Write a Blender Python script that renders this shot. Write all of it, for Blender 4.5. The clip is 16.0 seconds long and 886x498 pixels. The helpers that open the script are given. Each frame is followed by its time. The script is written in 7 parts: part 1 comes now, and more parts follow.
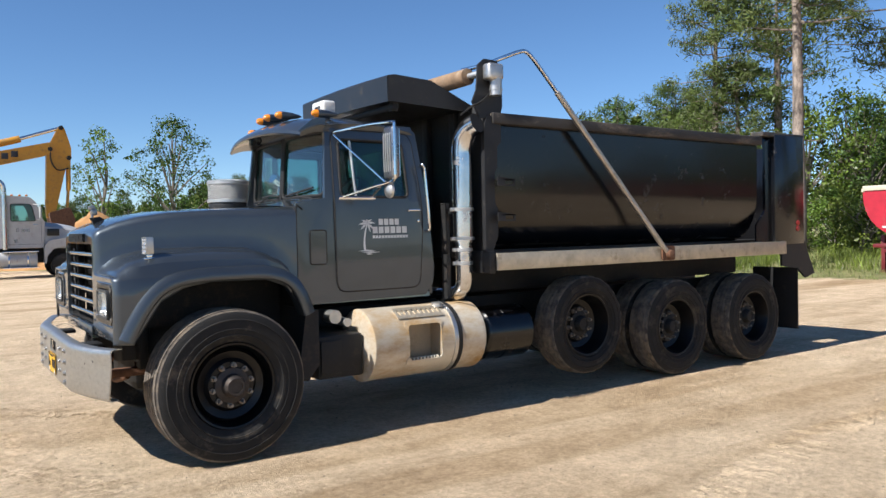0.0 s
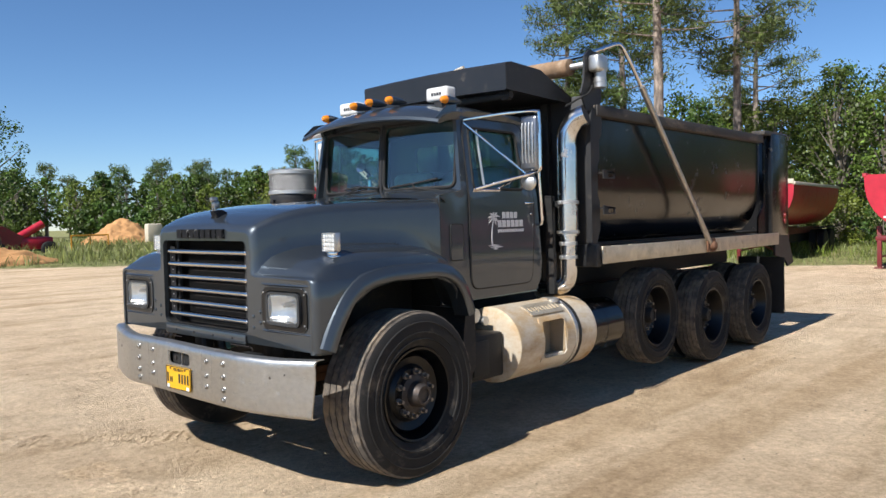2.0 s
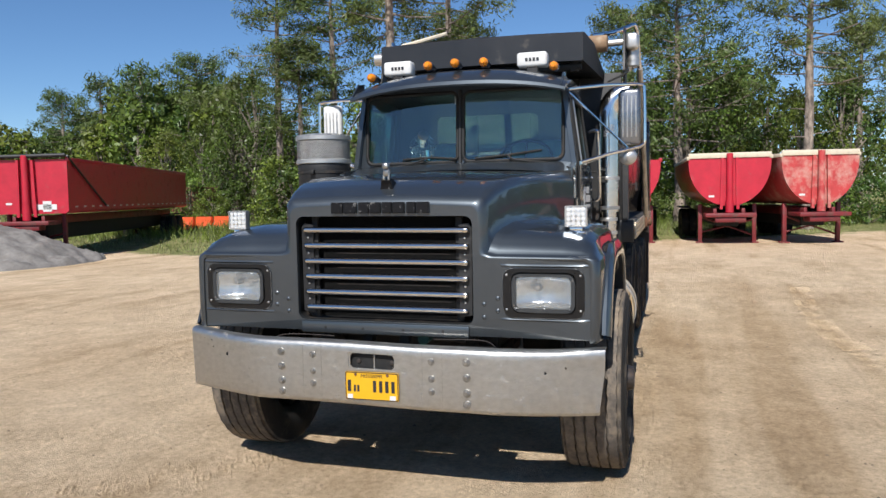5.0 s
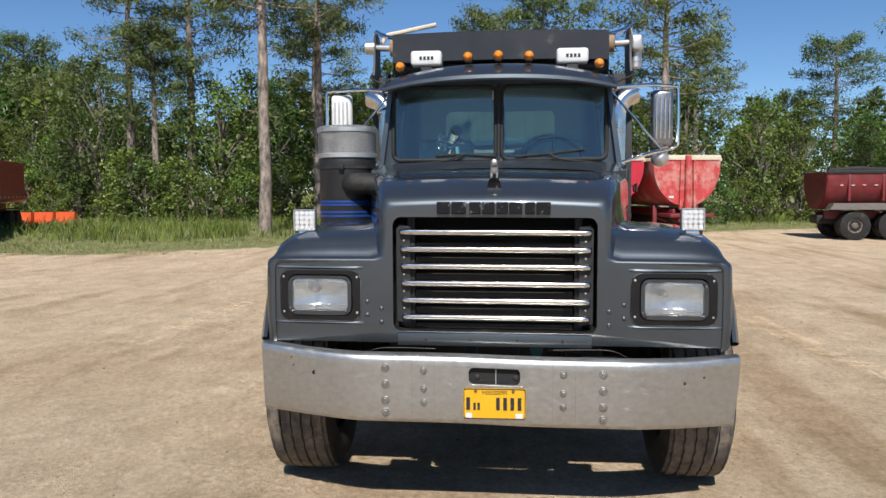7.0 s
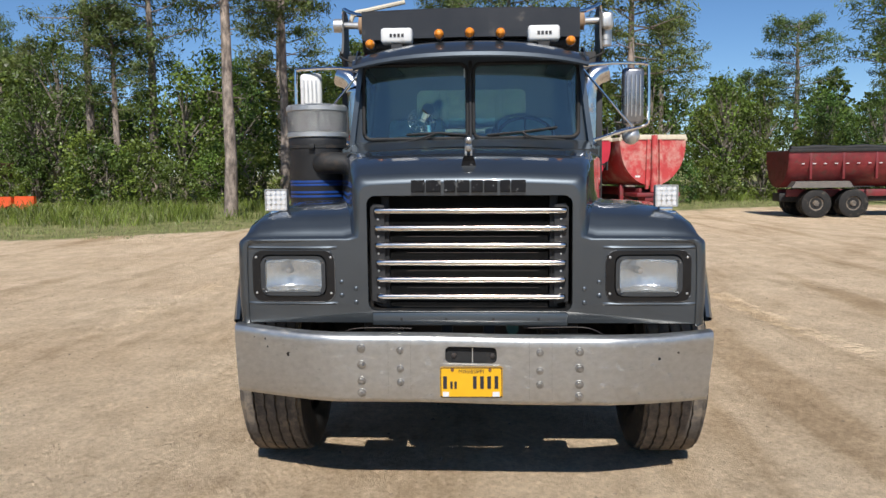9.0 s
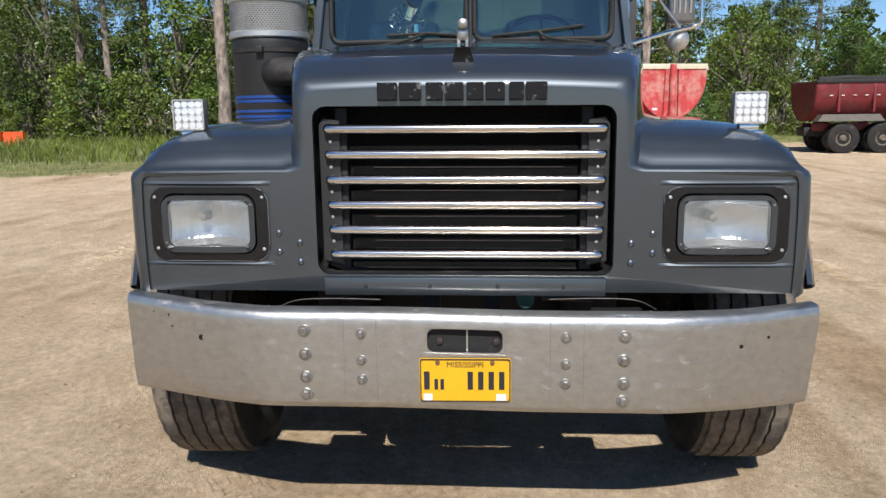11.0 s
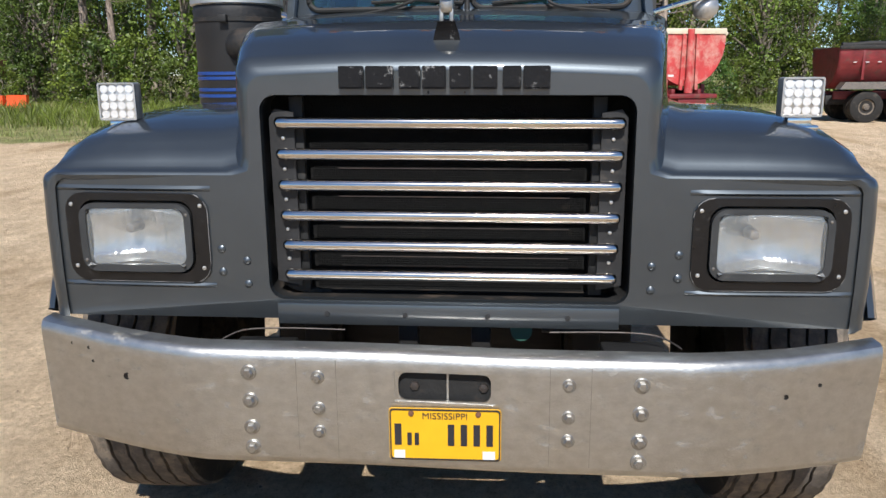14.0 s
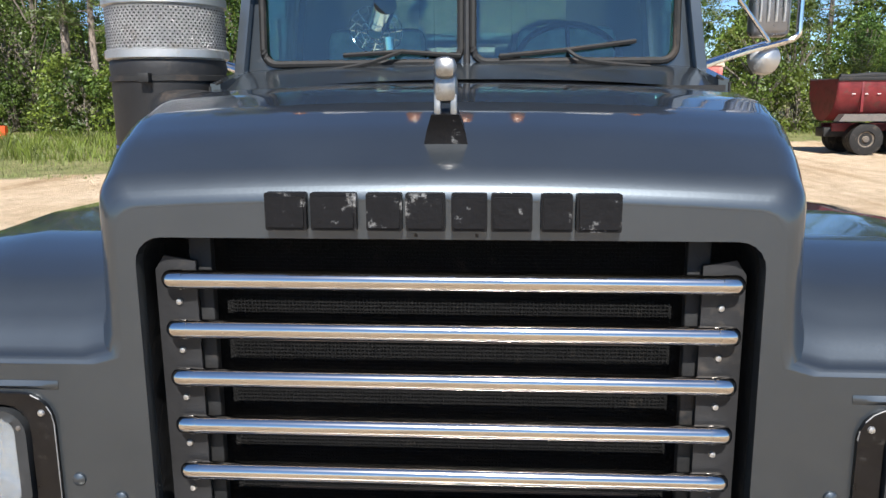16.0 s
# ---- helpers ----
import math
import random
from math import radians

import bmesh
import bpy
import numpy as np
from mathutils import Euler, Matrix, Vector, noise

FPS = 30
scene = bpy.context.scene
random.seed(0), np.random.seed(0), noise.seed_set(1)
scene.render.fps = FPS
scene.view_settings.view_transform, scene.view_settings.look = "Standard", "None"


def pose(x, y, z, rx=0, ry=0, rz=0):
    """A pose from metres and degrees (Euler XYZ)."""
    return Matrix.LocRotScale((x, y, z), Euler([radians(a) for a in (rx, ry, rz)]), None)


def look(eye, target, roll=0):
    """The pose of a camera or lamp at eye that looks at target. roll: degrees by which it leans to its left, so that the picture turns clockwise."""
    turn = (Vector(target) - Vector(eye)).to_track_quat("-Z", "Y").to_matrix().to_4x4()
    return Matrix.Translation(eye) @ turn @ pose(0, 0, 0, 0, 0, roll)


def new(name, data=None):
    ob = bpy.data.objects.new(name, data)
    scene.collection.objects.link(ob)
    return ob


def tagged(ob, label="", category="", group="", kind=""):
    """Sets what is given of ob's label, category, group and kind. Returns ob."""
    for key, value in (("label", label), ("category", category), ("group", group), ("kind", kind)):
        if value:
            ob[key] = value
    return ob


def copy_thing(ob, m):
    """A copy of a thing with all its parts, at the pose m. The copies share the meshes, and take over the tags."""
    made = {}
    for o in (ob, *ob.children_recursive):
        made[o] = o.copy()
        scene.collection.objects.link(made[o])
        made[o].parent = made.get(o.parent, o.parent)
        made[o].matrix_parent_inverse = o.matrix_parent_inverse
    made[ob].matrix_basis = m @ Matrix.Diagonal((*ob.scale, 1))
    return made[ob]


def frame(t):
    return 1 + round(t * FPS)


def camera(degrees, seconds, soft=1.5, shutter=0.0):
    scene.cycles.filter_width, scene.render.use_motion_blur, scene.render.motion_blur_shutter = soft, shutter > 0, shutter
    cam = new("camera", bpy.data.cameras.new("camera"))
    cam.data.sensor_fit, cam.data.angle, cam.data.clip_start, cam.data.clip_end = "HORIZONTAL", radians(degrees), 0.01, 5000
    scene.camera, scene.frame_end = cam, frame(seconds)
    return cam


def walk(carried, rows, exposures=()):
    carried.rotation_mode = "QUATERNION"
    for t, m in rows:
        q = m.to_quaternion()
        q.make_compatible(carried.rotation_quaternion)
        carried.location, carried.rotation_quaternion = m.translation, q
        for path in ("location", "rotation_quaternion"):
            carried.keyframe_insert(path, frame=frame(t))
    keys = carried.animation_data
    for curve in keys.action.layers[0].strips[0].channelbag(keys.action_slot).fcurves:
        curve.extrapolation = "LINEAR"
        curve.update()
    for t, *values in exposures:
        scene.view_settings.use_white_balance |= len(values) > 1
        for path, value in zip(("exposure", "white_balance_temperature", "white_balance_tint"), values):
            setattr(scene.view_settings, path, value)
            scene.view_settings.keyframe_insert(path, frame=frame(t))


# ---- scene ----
cam = camera(59.6, 16.0)
PATH = [
    (0, (-0.913, -6.587, 1.594), (0.229, -4.946, 1.551), -1.2),
    (0.5, (-1.367, -6.148, 1.611), (-0.127, -4.58, 1.571), -1.2),
    (1, (-1.78, -5.652, 1.617), (-0.448, -4.16, 1.573), -1.2),
    (1.5, (-2.225, -5.213, 1.638), (-0.81, -3.8, 1.582), -1.2),
    (2, (-2.619, -4.724, 1.658), (-1.13, -3.391, 1.586), -1.4),
    (2.5, (-3.021, -4.227, 1.659), (-1.453, -2.988, 1.577), -1.6),
    (3, (-3.298, -3.663, 1.648), (-1.649, -2.535, 1.552), -1.7),
    (3.5, (-3.575, -3.088, 1.633), (-1.844, -2.092, 1.528), -1.6),
    (4, (-3.738, -2.536, 1.669), (-1.934, -1.682, 1.545), -1.5),
    (5.25, (-3.81, -1.33, 1.672), (-1.875, -0.826, 1.534), -1.05),
    (6.5, (-3.712, -0.385, 1.675), (-1.732, -0.141, 1.531), -0.6),
    (7, (-3.734, -0.079, 1.697), (-1.747, 0.092, 1.549), -0.3),
    (7.5, (-3.745, -0.041, 1.682), (-1.755, 0.092, 1.534), -0.3),
    (8, (-3.74, -0.043, 1.69), (-1.749, 0.058, 1.533), -0.4),
    (8.5, (-3.727, -0.052, 1.69), (-1.736, 0.038, 1.517), -0.5),
    (9, (-3.707, -0.04, 1.68), (-1.718, 0.048, 1.484), -0.7),
    (9.5, (-3.549, -0.003, 1.634), (-1.564, 0.092, 1.405), -0.7),
    (10, (-3.165, -0.023, 1.583), (-1.185, 0.07, 1.314), -0.6),
    (11.25, (-2.34, -0.085, 1.552), (-0.375, 0.028, 1.175), -0.9),
    (12.5, (-2.008, -0.127, 1.554), (-0.064, 0.002, 1.101), -1.2),
    (13, (-2.009, -0.127, 1.562), (-0.069, 0.002, 1.094), -0.8),
    (13.5, (-2.001, -0.136, 1.575), (-0.061, -0.001, 1.11), -0.6),
    (14, (-1.953, -0.14, 1.624), (-0.007, -0.006, 1.18), -0.5),
    (14.5, (-1.747, -0.081, 1.675), (0.208, 0.056, 1.275), -0.6),
    (15, (-1.485, -0.057, 1.702), (0.478, 0.07, 1.342), -0.8),
    (15.5, (-1.237, -0.1, 1.703), (0.739, 0.009, 1.419), -0.4),
    (16, (-1.046, -0.068, 1.791), (0.914, 0.04, 1.411), -0.5),
]
walk(cam, [(t, look(eye, target, roll)) for t, eye, target, roll in PATH],
     [(0, 0.76), (2, 0.66), (4, 0.50), (6.5, 0.39), (9, 0.34), (10, 0.42), (12.5, 0.48), (14.5, 0.62), (16, 0.94)])

# ---- light ----
world = bpy.data.worlds.new("sky")
scene.world = world
world.use_nodes = True
wn = world.node_tree.nodes
sky = wn.new("ShaderNodeTexSky")
sky.sky_type = "NISHITA"
sky.sun_disc = False
sky.sun_elevation = radians(46)
sky.sun_rotation = radians(268)
sky.air_density, sky.dust_density, sky.ozone_density = 0.8, 0.0, 6.0
wn["Background"].inputs["Strength"].default_value = 0.083
clear = wn.new("ShaderNodeHueSaturation")
clear.inputs["Saturation"].default_value, clear.inputs["Value"].default_value = 1.07, 1.0
world.node_tree.links.new(sky.outputs["Color"], clear.inputs["Color"])
world.node_tree.links.new(clear.outputs["Color"], wn["Background"].inputs["Color"])
sun = new("sun", bpy.data.lights.new("sun", "SUN"))
sun.data.energy, sun.data.angle, sun.data.color = 5.0, radians(0.53), (1.0, 0.97, 0.93)
sun.matrix_world = look((-30, -1.5, 31), (0, 0, 0))

# ---- materials ----


def mat(name, color, rough=0.5, metal=0.0, coat=0.0, vary=0.15, scale=6.0, bump=0.0, bump_scale=40.0,
        dirt=None, dirt_amount=0.0, dirt_scale=3.0, spec=0.5, rough_vary=0.08, island=0.0, stretch=(1, 1, 1)):
    """Procedural surface: base colour with two scales of variation, dirt with its own shape and a fine relief."""
    m = bpy.data.materials.new(name)
    m.use_nodes = True
    nt = m.node_tree
    n, l = nt.nodes, nt.links
    b = n["Principled BSDF"]
    tc = n.new("ShaderNodeTexCoord")
    mp = n.new("ShaderNodeMapping")
    mp.inputs["Scale"].default_value = stretch
    l.new(tc.outputs["Object"], mp.inputs["Vector"])
    n1 = n.new("ShaderNodeTexNoise")
    n1.inputs["Scale"].default_value, n1.inputs["Detail"].default_value = scale, 8
    n1.inputs["Roughness"].default_value = 0.65
    l.new(mp.outputs["Vector"], n1.inputs["Vector"])
    ramp = n.new("ShaderNodeValToRGB")
    lo = [c * (1 - vary) for c in color]
    hi = [min(1, c * (1 + vary)) for c in color]
    ramp.color_ramp.elements[0].position, ramp.color_ramp.elements[1].position = 0.3, 0.7
    ramp.color_ramp.elements[0].color, ramp.color_ramp.elements[1].color = (*lo, 1), (*hi, 1)
    l.new(n1.outputs["Fac"], ramp.inputs["Fac"])
    out = ramp.outputs["Color"]
    if island:
        geo = n.new("ShaderNodeNewGeometry")
        hsv = n.new("ShaderNodeHueSaturation")
        ma = n.new("ShaderNodeMapRange")
        ma.inputs["To Min"].default_value, ma.inputs["To Max"].default_value = 1 - island, 1 + island
        l.new(geo.outputs["Random Per Island"], ma.inputs["Value"])
        l.new(ma.outputs["Result"], hsv.inputs["Value"])
        l.new(out, hsv.inputs["Color"])
        out = hsv.outputs["Color"]
    rr = n.new("ShaderNodeMapRange")
    rr.inputs["To Min"].default_value, rr.inputs["To Max"].default_value = max(0.02, rough - rough_vary), min(1, rough + rough_vary)
    l.new(n1.outputs["Fac"], rr.inputs["Value"])
    rout = rr.outputs["Result"]
    if dirt:
        n2 = n.new("ShaderNodeTexNoise")
        n2.inputs["Scale"].default_value, n2.inputs["Detail"].default_value = dirt_scale, 10
        n2.inputs["Roughness"].default_value = 0.7
        l.new(mp.outputs["Vector"], n2.inputs["Vector"])
        dr = n.new("ShaderNodeValToRGB")
        dr.color_ramp.elements[0].position, dr.color_ramp.elements[1].position = 0.62 - 0.35 * dirt_amount, 0.80 - 0.25 * dirt_amount
        l.new(n2.outputs["Fac"], dr.inputs["Fac"])
        mx = n.new("ShaderNodeMix")
        mx.data_type = "RGBA"
        mx.inputs["B"].default_value = (*dirt, 1)
        l.new(dr.outputs["Color"], mx.inputs["Factor"])
        l.new(out, mx.inputs["A"])
        out = mx.outputs["Result"]
        mr = n.new("ShaderNodeMix")
        mr.inputs["B"].default_value = 0.85
        l.new(dr.outputs["Color"], mr.inputs["Factor"])
        l.new(rout, mr.inputs["A"])
        rout = mr.outputs["Result"]
    l.new(out, b.inputs["Base Color"])
    l.new(rout, b.inputs["Roughness"])
    b.inputs["Metallic"].default_value = metal
    b.inputs["Coat Weight"].default_value = coat
    b.inputs["Coat Roughness"].default_value = 0.09
    b.inputs["Specular IOR Level"].default_value = spec
    if bump:
        n3 = n.new("ShaderNodeTexNoise")
        n3.inputs["Scale"].default_value, n3.inputs["Detail"].default_value = bump_scale, 6
        l.new(mp.outputs["Vector"], n3.inputs["Vector"])
        bp = n.new("ShaderNodeBump")
        bp.inputs["Strength"].default_value, bp.inputs["Distance"].default_value = bump, 0.01
        l.new(n3.outputs["Fac"], bp.inputs["Height"])
        l.new(bp.outputs["Normal"], b.inputs["Normal"])
    return m


def glass(name, tint, gloss=0.5):
    m = bpy.data.materials.new(name)
    m.use_nodes = True
    n, l = m.node_tree.nodes, m.node_tree.links
    n.remove(n["Principled BSDF"])
    tr, gl, fr, mx = (n.new(k) for k in ("ShaderNodeBsdfTransparent", "ShaderNodeBsdfGlossy", "ShaderNodeLayerWeight", "ShaderNodeMixShader"))
    pw, ma = n.new("ShaderNodeMath"), n.new("ShaderNodeMath")
    pw.operation, ma.operation = "POWER", "MULTIPLY_ADD"
    fr.inputs["Blend"].default_value = 0.5
    pw.inputs[1].default_value = 4.0
    ma.inputs[1].default_value, ma.inputs[2].default_value = 1.0 - gloss, gloss
    tr.inputs["Color"].default_value = (*tint, 1)
    gl.inputs["Roughness"].default_value = 0.02
    l.new(fr.outputs["Facing"], pw.inputs[0])
    l.new(pw.outputs["Value"], ma.inputs[0])
    l.new(ma.outputs["Value"], mx.inputs["Fac"])
    l.new(tr.outputs["BSDF"], mx.inputs[1])
    l.new(gl.outputs["BSDF"], mx.inputs[2])
    l.new(mx.outputs["Shader"], n["Material Output"].inputs["Surface"])
    return m


def leaf(name, color, island=0.34, trans=0.35):
    m = bpy.data.materials.new(name)
    m.use_nodes = True
    n, l = m.node_tree.nodes, m.node_tree.links
    n.remove(n["Principled BSDF"])
    geo, hsv, ma, oi = (n.new(k) for k in ("ShaderNodeNewGeometry", "ShaderNodeHueSaturation", "ShaderNodeMapRange", "ShaderNodeObjectInfo"))
    hm = n.new("ShaderNodeMapRange")
    hm.inputs["To Min"].default_value, hm.inputs["To Max"].default_value = 0.475, 0.525
    l.new(oi.outputs["Random"], hm.inputs["Value"])
    l.new(hm.outputs["Result"], hsv.inputs["Hue"])
    ma.inputs["To Min"].default_value, ma.inputs["To Max"].default_value = 1 - island, 1 + island
    l.new(geo.outputs["Random Per Island"], ma.inputs["Value"])
    hsv.inputs["Color"].default_value = (*color, 1)
    tc, patch, pr, mu = (n.new(k) for k in ("ShaderNodeTexCoord", "ShaderNodeTexNoise", "ShaderNodeMapRange", "ShaderNodeMath"))
    patch.inputs["Scale"].default_value, patch.inputs["Detail"].default_value = 0.9, 3
    pr.inputs["From Min"].default_value, pr.inputs["From Max"].default_value = 0.34, 0.66
    pr.inputs["To Min"].default_value, pr.inputs["To Max"].default_value = 0.62, 1.38
    mu.operation = "MULTIPLY"
    l.new(tc.outputs["Object"], patch.inputs["Vector"])
    l.new(patch.outputs["Fac"], pr.inputs["Value"])
    l.new(pr.outputs["Result"], mu.inputs[0])
    l.new(ma.outputs["Result"], mu.inputs[1])
    l.new(mu.outputs["Value"], hsv.inputs["Value"])
    d, t, g, m1, m2 = (n.new(k) for k in ("ShaderNodeBsdfDiffuse", "ShaderNodeBsdfTranslucent", "ShaderNodeBsdfGlossy", "ShaderNodeMixShader", "ShaderNodeMixShader"))
    l.new(hsv.outputs["Color"], d.inputs["Color"])
    l.new(hsv.outputs["Color"], t.inputs["Color"])
    g.inputs["Roughness"].default_value = 0.45
    m1.inputs["Fac"].default_value, m2.inputs["Fac"].default_value = trans, 0.03
    l.new(d.outputs["BSDF"], m1.inputs[1])
    l.new(t.outputs["BSDF"], m1.inputs[2])
    l.new(m1.outputs["Shader"], m2.inputs[1])
    l.new(g.outputs["BSDF"], m2.inputs[2])
    l.new(m2.outputs["Shader"], n["Material Output"].inputs["Surface"])
    return m


PAINT = mat("slate_paint", (0.064, 0.074, 0.083), 0.42, 0.75, 1.0, 0.07, 3.0, 0.02, 170, rough_vary=0.05)
PAINT.node_tree.nodes["Principled BSDF"].inputs["Coat Roughness"].default_value = 0.05
PAINT.node_tree.nodes["Principled BSDF"].inputs["Specular Tint"].default_value = (0.45, 0.55, 0.68, 1)
GLOSS_BLACK = mat("gloss_black_paint", (0.0031, 0.0031, 0.0039), 0.20, 0.0, 0.15, 0.2, 2.0, 0.02, 8, (0.0468, 0.039, 0.0351), 0.04, 6.0, spec=0.42, rough_vary=0.05)
RIM = mat("black_rim", (0.0031, 0.0031, 0.0039), 0.34, 0.0, 0.0, 0.3, 12, 0.05, 40, (0.0312, 0.025, 0.0203), 0.06, 14, spec=0.35)
DULL_BLACK = mat("dull_black_paint", (0.0101, 0.0101, 0.0109), 0.55, 0.0, 0.0, 0.3, 8.0, 0.1, 60, (0.078, 0.0624, 0.0468), 0.12, 7.0)
CHASSIS = mat("chassis_black", (0.0062, 0.0062, 0.0062), 0.7, 0.0, 0.0, 0.4, 12.0, 0.2, 50, (0.0546, 0.039, 0.0281), 0.22, 9.0)
RUBBER = mat("tyre_rubber", (0.0156, 0.0148, 0.014), 0.75, 0.0, 0.0, 0.25, 10.0, 0.25, 90, (0.117, 0.0936, 0.0702), 0.2, 5.0, spec=0.3)
TREAD = mat("dusty_tread", (0.1053, 0.092, 0.0796), 0.85, 0.0, 0.0, 0.35, 14.0, 0.35, 80, (0.2262, 0.1794, 0.1287), 0.5, 7.0, spec=0.2)
CHROME = mat("chrome", (0.72, 0.72, 0.73), 0.10, 1.0, 0.0, 0.06, 5.0, 0.01, 30, (0.35, 0.32, 0.28), 0.03, 8.0, rough_vary=0.04)
BARS = mat("polished_bar", (0.64, 0.60, 0.56), 0.12, 1.0, 0.0, 0.05, 6.0, 0.0, 60, rough_vary=0.02)
MIRROR_BACK = mat("ribbed_mirror_back", (0.26, 0.26, 0.27), 0.28, 0.9, 0.0, 0.15, 8, 0.03, 60)
STEEL = mat("brushed_bumper", (0.50, 0.49, 0.465), 0.40, 1.0, 0.0, 0.11, 30.0, 0.09, 150, (0.36, 0.335, 0.30), 0.12, 16.0, rough_vary=0.06, stretch=(1, 0.8, 1.3))
STACK = mat("exhaust_chrome", (0.60, 0.60, 0.61), 0.16, 1.0, 0.0, 0.12, 4.0, 0.03, 30, (0.30, 0.24, 0.17), 0.15, 7.0)
ALU = mat("tread_plate", (0.54, 0.47, 0.36), 0.42, 0.7, 0.0, 0.22, 7.0, 0.5, 130, (0.30, 0.24, 0.17), 0.2, 8.0)
TANK = mat("stained_tank", (0.5928, 0.546, 0.4524), 0.36, 0.30, 0.0, 0.12, 3.0, 0.04, 50, (0.3744, 0.2262, 0.0858), 0.62, 2.0, stretch=(0.6, 1, 1.2))
AMBER = mat("amber_lens", (0.663, 0.2106, 0.0078), 0.22, 0.0, 0.4, 0.08, 30, 0.2, 200)
WHITE = mat("white_plastic", (0.5772, 0.5772, 0.5616), 0.4, 0.0, 0.0, 0.05, 8, 0.02, 60, (0.351, 0.3354, 0.312), 0.08, 9)
DECAL = mat("white_decal", (0.5616, 0.5616, 0.5616), 0.5, 0.0, 0.0, 0.06, 40)
RADIATOR = mat("radiator_mesh", (0.0055, 0.0055, 0.0055), 0.75, 0.0, 0.0, 0.4, 90.0, 0.8, 260, (0.04, 0.034, 0.027), 0.05, 20, spec=0.2)
PLATE = mat("yellow_plate", (0.62, 0.335, 0.010), 0.4, 0.0, 0.0, 0.05, 12, 0.02, 60, (0.39, 0.2574, 0.0624), 0.06, 20)
INK = mat("plate_ink", (0.0156, 0.0156, 0.0195), 0.5)
LENS = mat("headlamp_reflector", (0.58, 0.60, 0.61), 0.24, 0.9, 0.0, 0.12, 14, 0.30, 22, rough_vary=0.08, stretch=(1, 5, 0.7))
LED = mat("led_reflector", (0.80, 0.82, 0.86), 0.18, 0.6, 0.5, 0.1, 60)
BOLT = mat("dull_bolt_steel", (0.36, 0.35, 0.33), 0.36, 0.95, 0.0, 0.25, 40, 0.05, 90, (0.2, 0.17, 0.13), 0.25, 30)
RUST = mat("rusty_steel", (0.1248, 0.0585, 0.0312), 0.85, 0.1, 0.0, 0.4, 14, 0.3, 60)
BLUE = mat("blue_stripe", (0.0062, 0.039, 0.1872), 0.35, 0.0, 0.3, 0.1, 20)
TARP = mat("brown_tarp", (0.234, 0.1482, 0.0858), 0.85, 0.0, 0.0, 0.3, 10, 0.4, 40, (0.3276, 0.2496, 0.1716), 0.25, 9)
GREEN_STEEL = mat("galvanised", (0.55, 0.54, 0.52), 0.4, 0.9, 0.0, 0.12, 8, 0.05, 60, (0.3, 0.27, 0.22), 0.15, 12)
PERF = mat("perforated_steel", (0.40, 0.40, 0.39), 0.35, 0.9, 0.0, 0.15, 14, 0.9, 300, (0.22, 0.19, 0.15), 0.2, 18)
# teal of light through the tinted glass is put into both trim colours
CABIN = mat("cab_trim", (0.234, 0.3276, 0.3276), 0.8, 0.0, 0.0, 0.25, 10, 0.2, 80)
DASH = mat("dash_vinyl", (0.2496, 0.2964, 0.2652), 0.7, 0.0, 0.0, 0.25, 10, 0.2, 80)
RED = mat("faded_red_paint", (0.39, 0.0094, 0.0265), 0.42, 0.0, 0.15, 0.18, 2.5, 0.06, 30, (0.2496, 0.0702, 0.0624), 0.15, 3.0)
RED_FADED = mat("chalky_red_paint", (0.39, 0.039, 0.039), 0.6, 0.0, 0.0, 0.2, 2.5, 0.06, 30, (0.468, 0.312, 0.2574), 0.45, 1.6)
RED_DARK = mat("dull_dark_red_paint", (0.145, 0.0145, 0.0180), 0.5, 0.0, 0.0, 0.3, 3.0, 0.1, 30, (0.078, 0.0468, 0.0351), 0.3, 3.5)
CREAM = mat("cream_paint", (0.5304, 0.468, 0.3588), 0.55, 0.0, 0.0, 0.15, 6, 0.05, 40, (0.312, 0.234, 0.156), 0.2, 6)
YELLOW = mat("machine_yellow", (0.4836, 0.2184, 0.0094), 0.45, 0.0, 0.1, 0.18, 3, 0.05, 40, (0.156, 0.0936, 0.039), 0.32, 3)
ORANGE = mat("barrier_orange", (0.585, 0.078, 0.0156), 0.5, 0.0, 0.0, 0.12, 6)
PALE = mat("pale_grey_paint", (0.3588, 0.3666, 0.3744), 0.35, 0.0, 0.2, 0.08, 4, 0.02, 40, (0.2652, 0.234, 0.195), 0.2, 5)
GRAVEL = mat("grey_gravel", (0.1794, 0.1677, 0.156), 0.95, 0.0, 0.0, 0.3, 5, 1.0, 9, (0.156, 0.1404, 0.1248), 0.3, 3, spec=0.2)
CLAY = mat("orange_clay", (0.4056, 0.2184, 0.0936), 0.95, 0.0, 0.0, 0.25, 1.2, 0.8, 4, (0.2808, 0.156, 0.0702), 0.3, 0.8, spec=0.2)
TIMBER = mat("grey_timber", (0.2652, 0.2184, 0.1716), 0.9, 0.0, 0.0, 0.35, 3, 0.5, 20, (0.1248, 0.0936, 0.0702), 0.3, 4)
BARK_PINE = mat("pine_bark", (0.2652, 0.2145, 0.1755), 0.95, 0.0, 0.0, 0.5, 7, 1.0, 14, (0.0585, 0.0452, 0.0374), 0.55, 5, stretch=(1, 1, 0.4))
BARK = mat("grey_bark", (0.156, 0.1326, 0.1053), 0.95, 0.0, 0.0, 0.4, 5, 0.8, 14, stretch=(1, 1, 0.35))
LEAF = leaf("broad_leaf", (0.1209, 0.1677, 0.0281), 0.45, 0.30)
LEAF_DARK = leaf("dark_broad_leaf", (0.0686, 0.1092, 0.0218), 0.45, 0.28)
NEEDLE = leaf("pine_needle", (0.092, 0.1287, 0.0343), 0.42, 0.25)
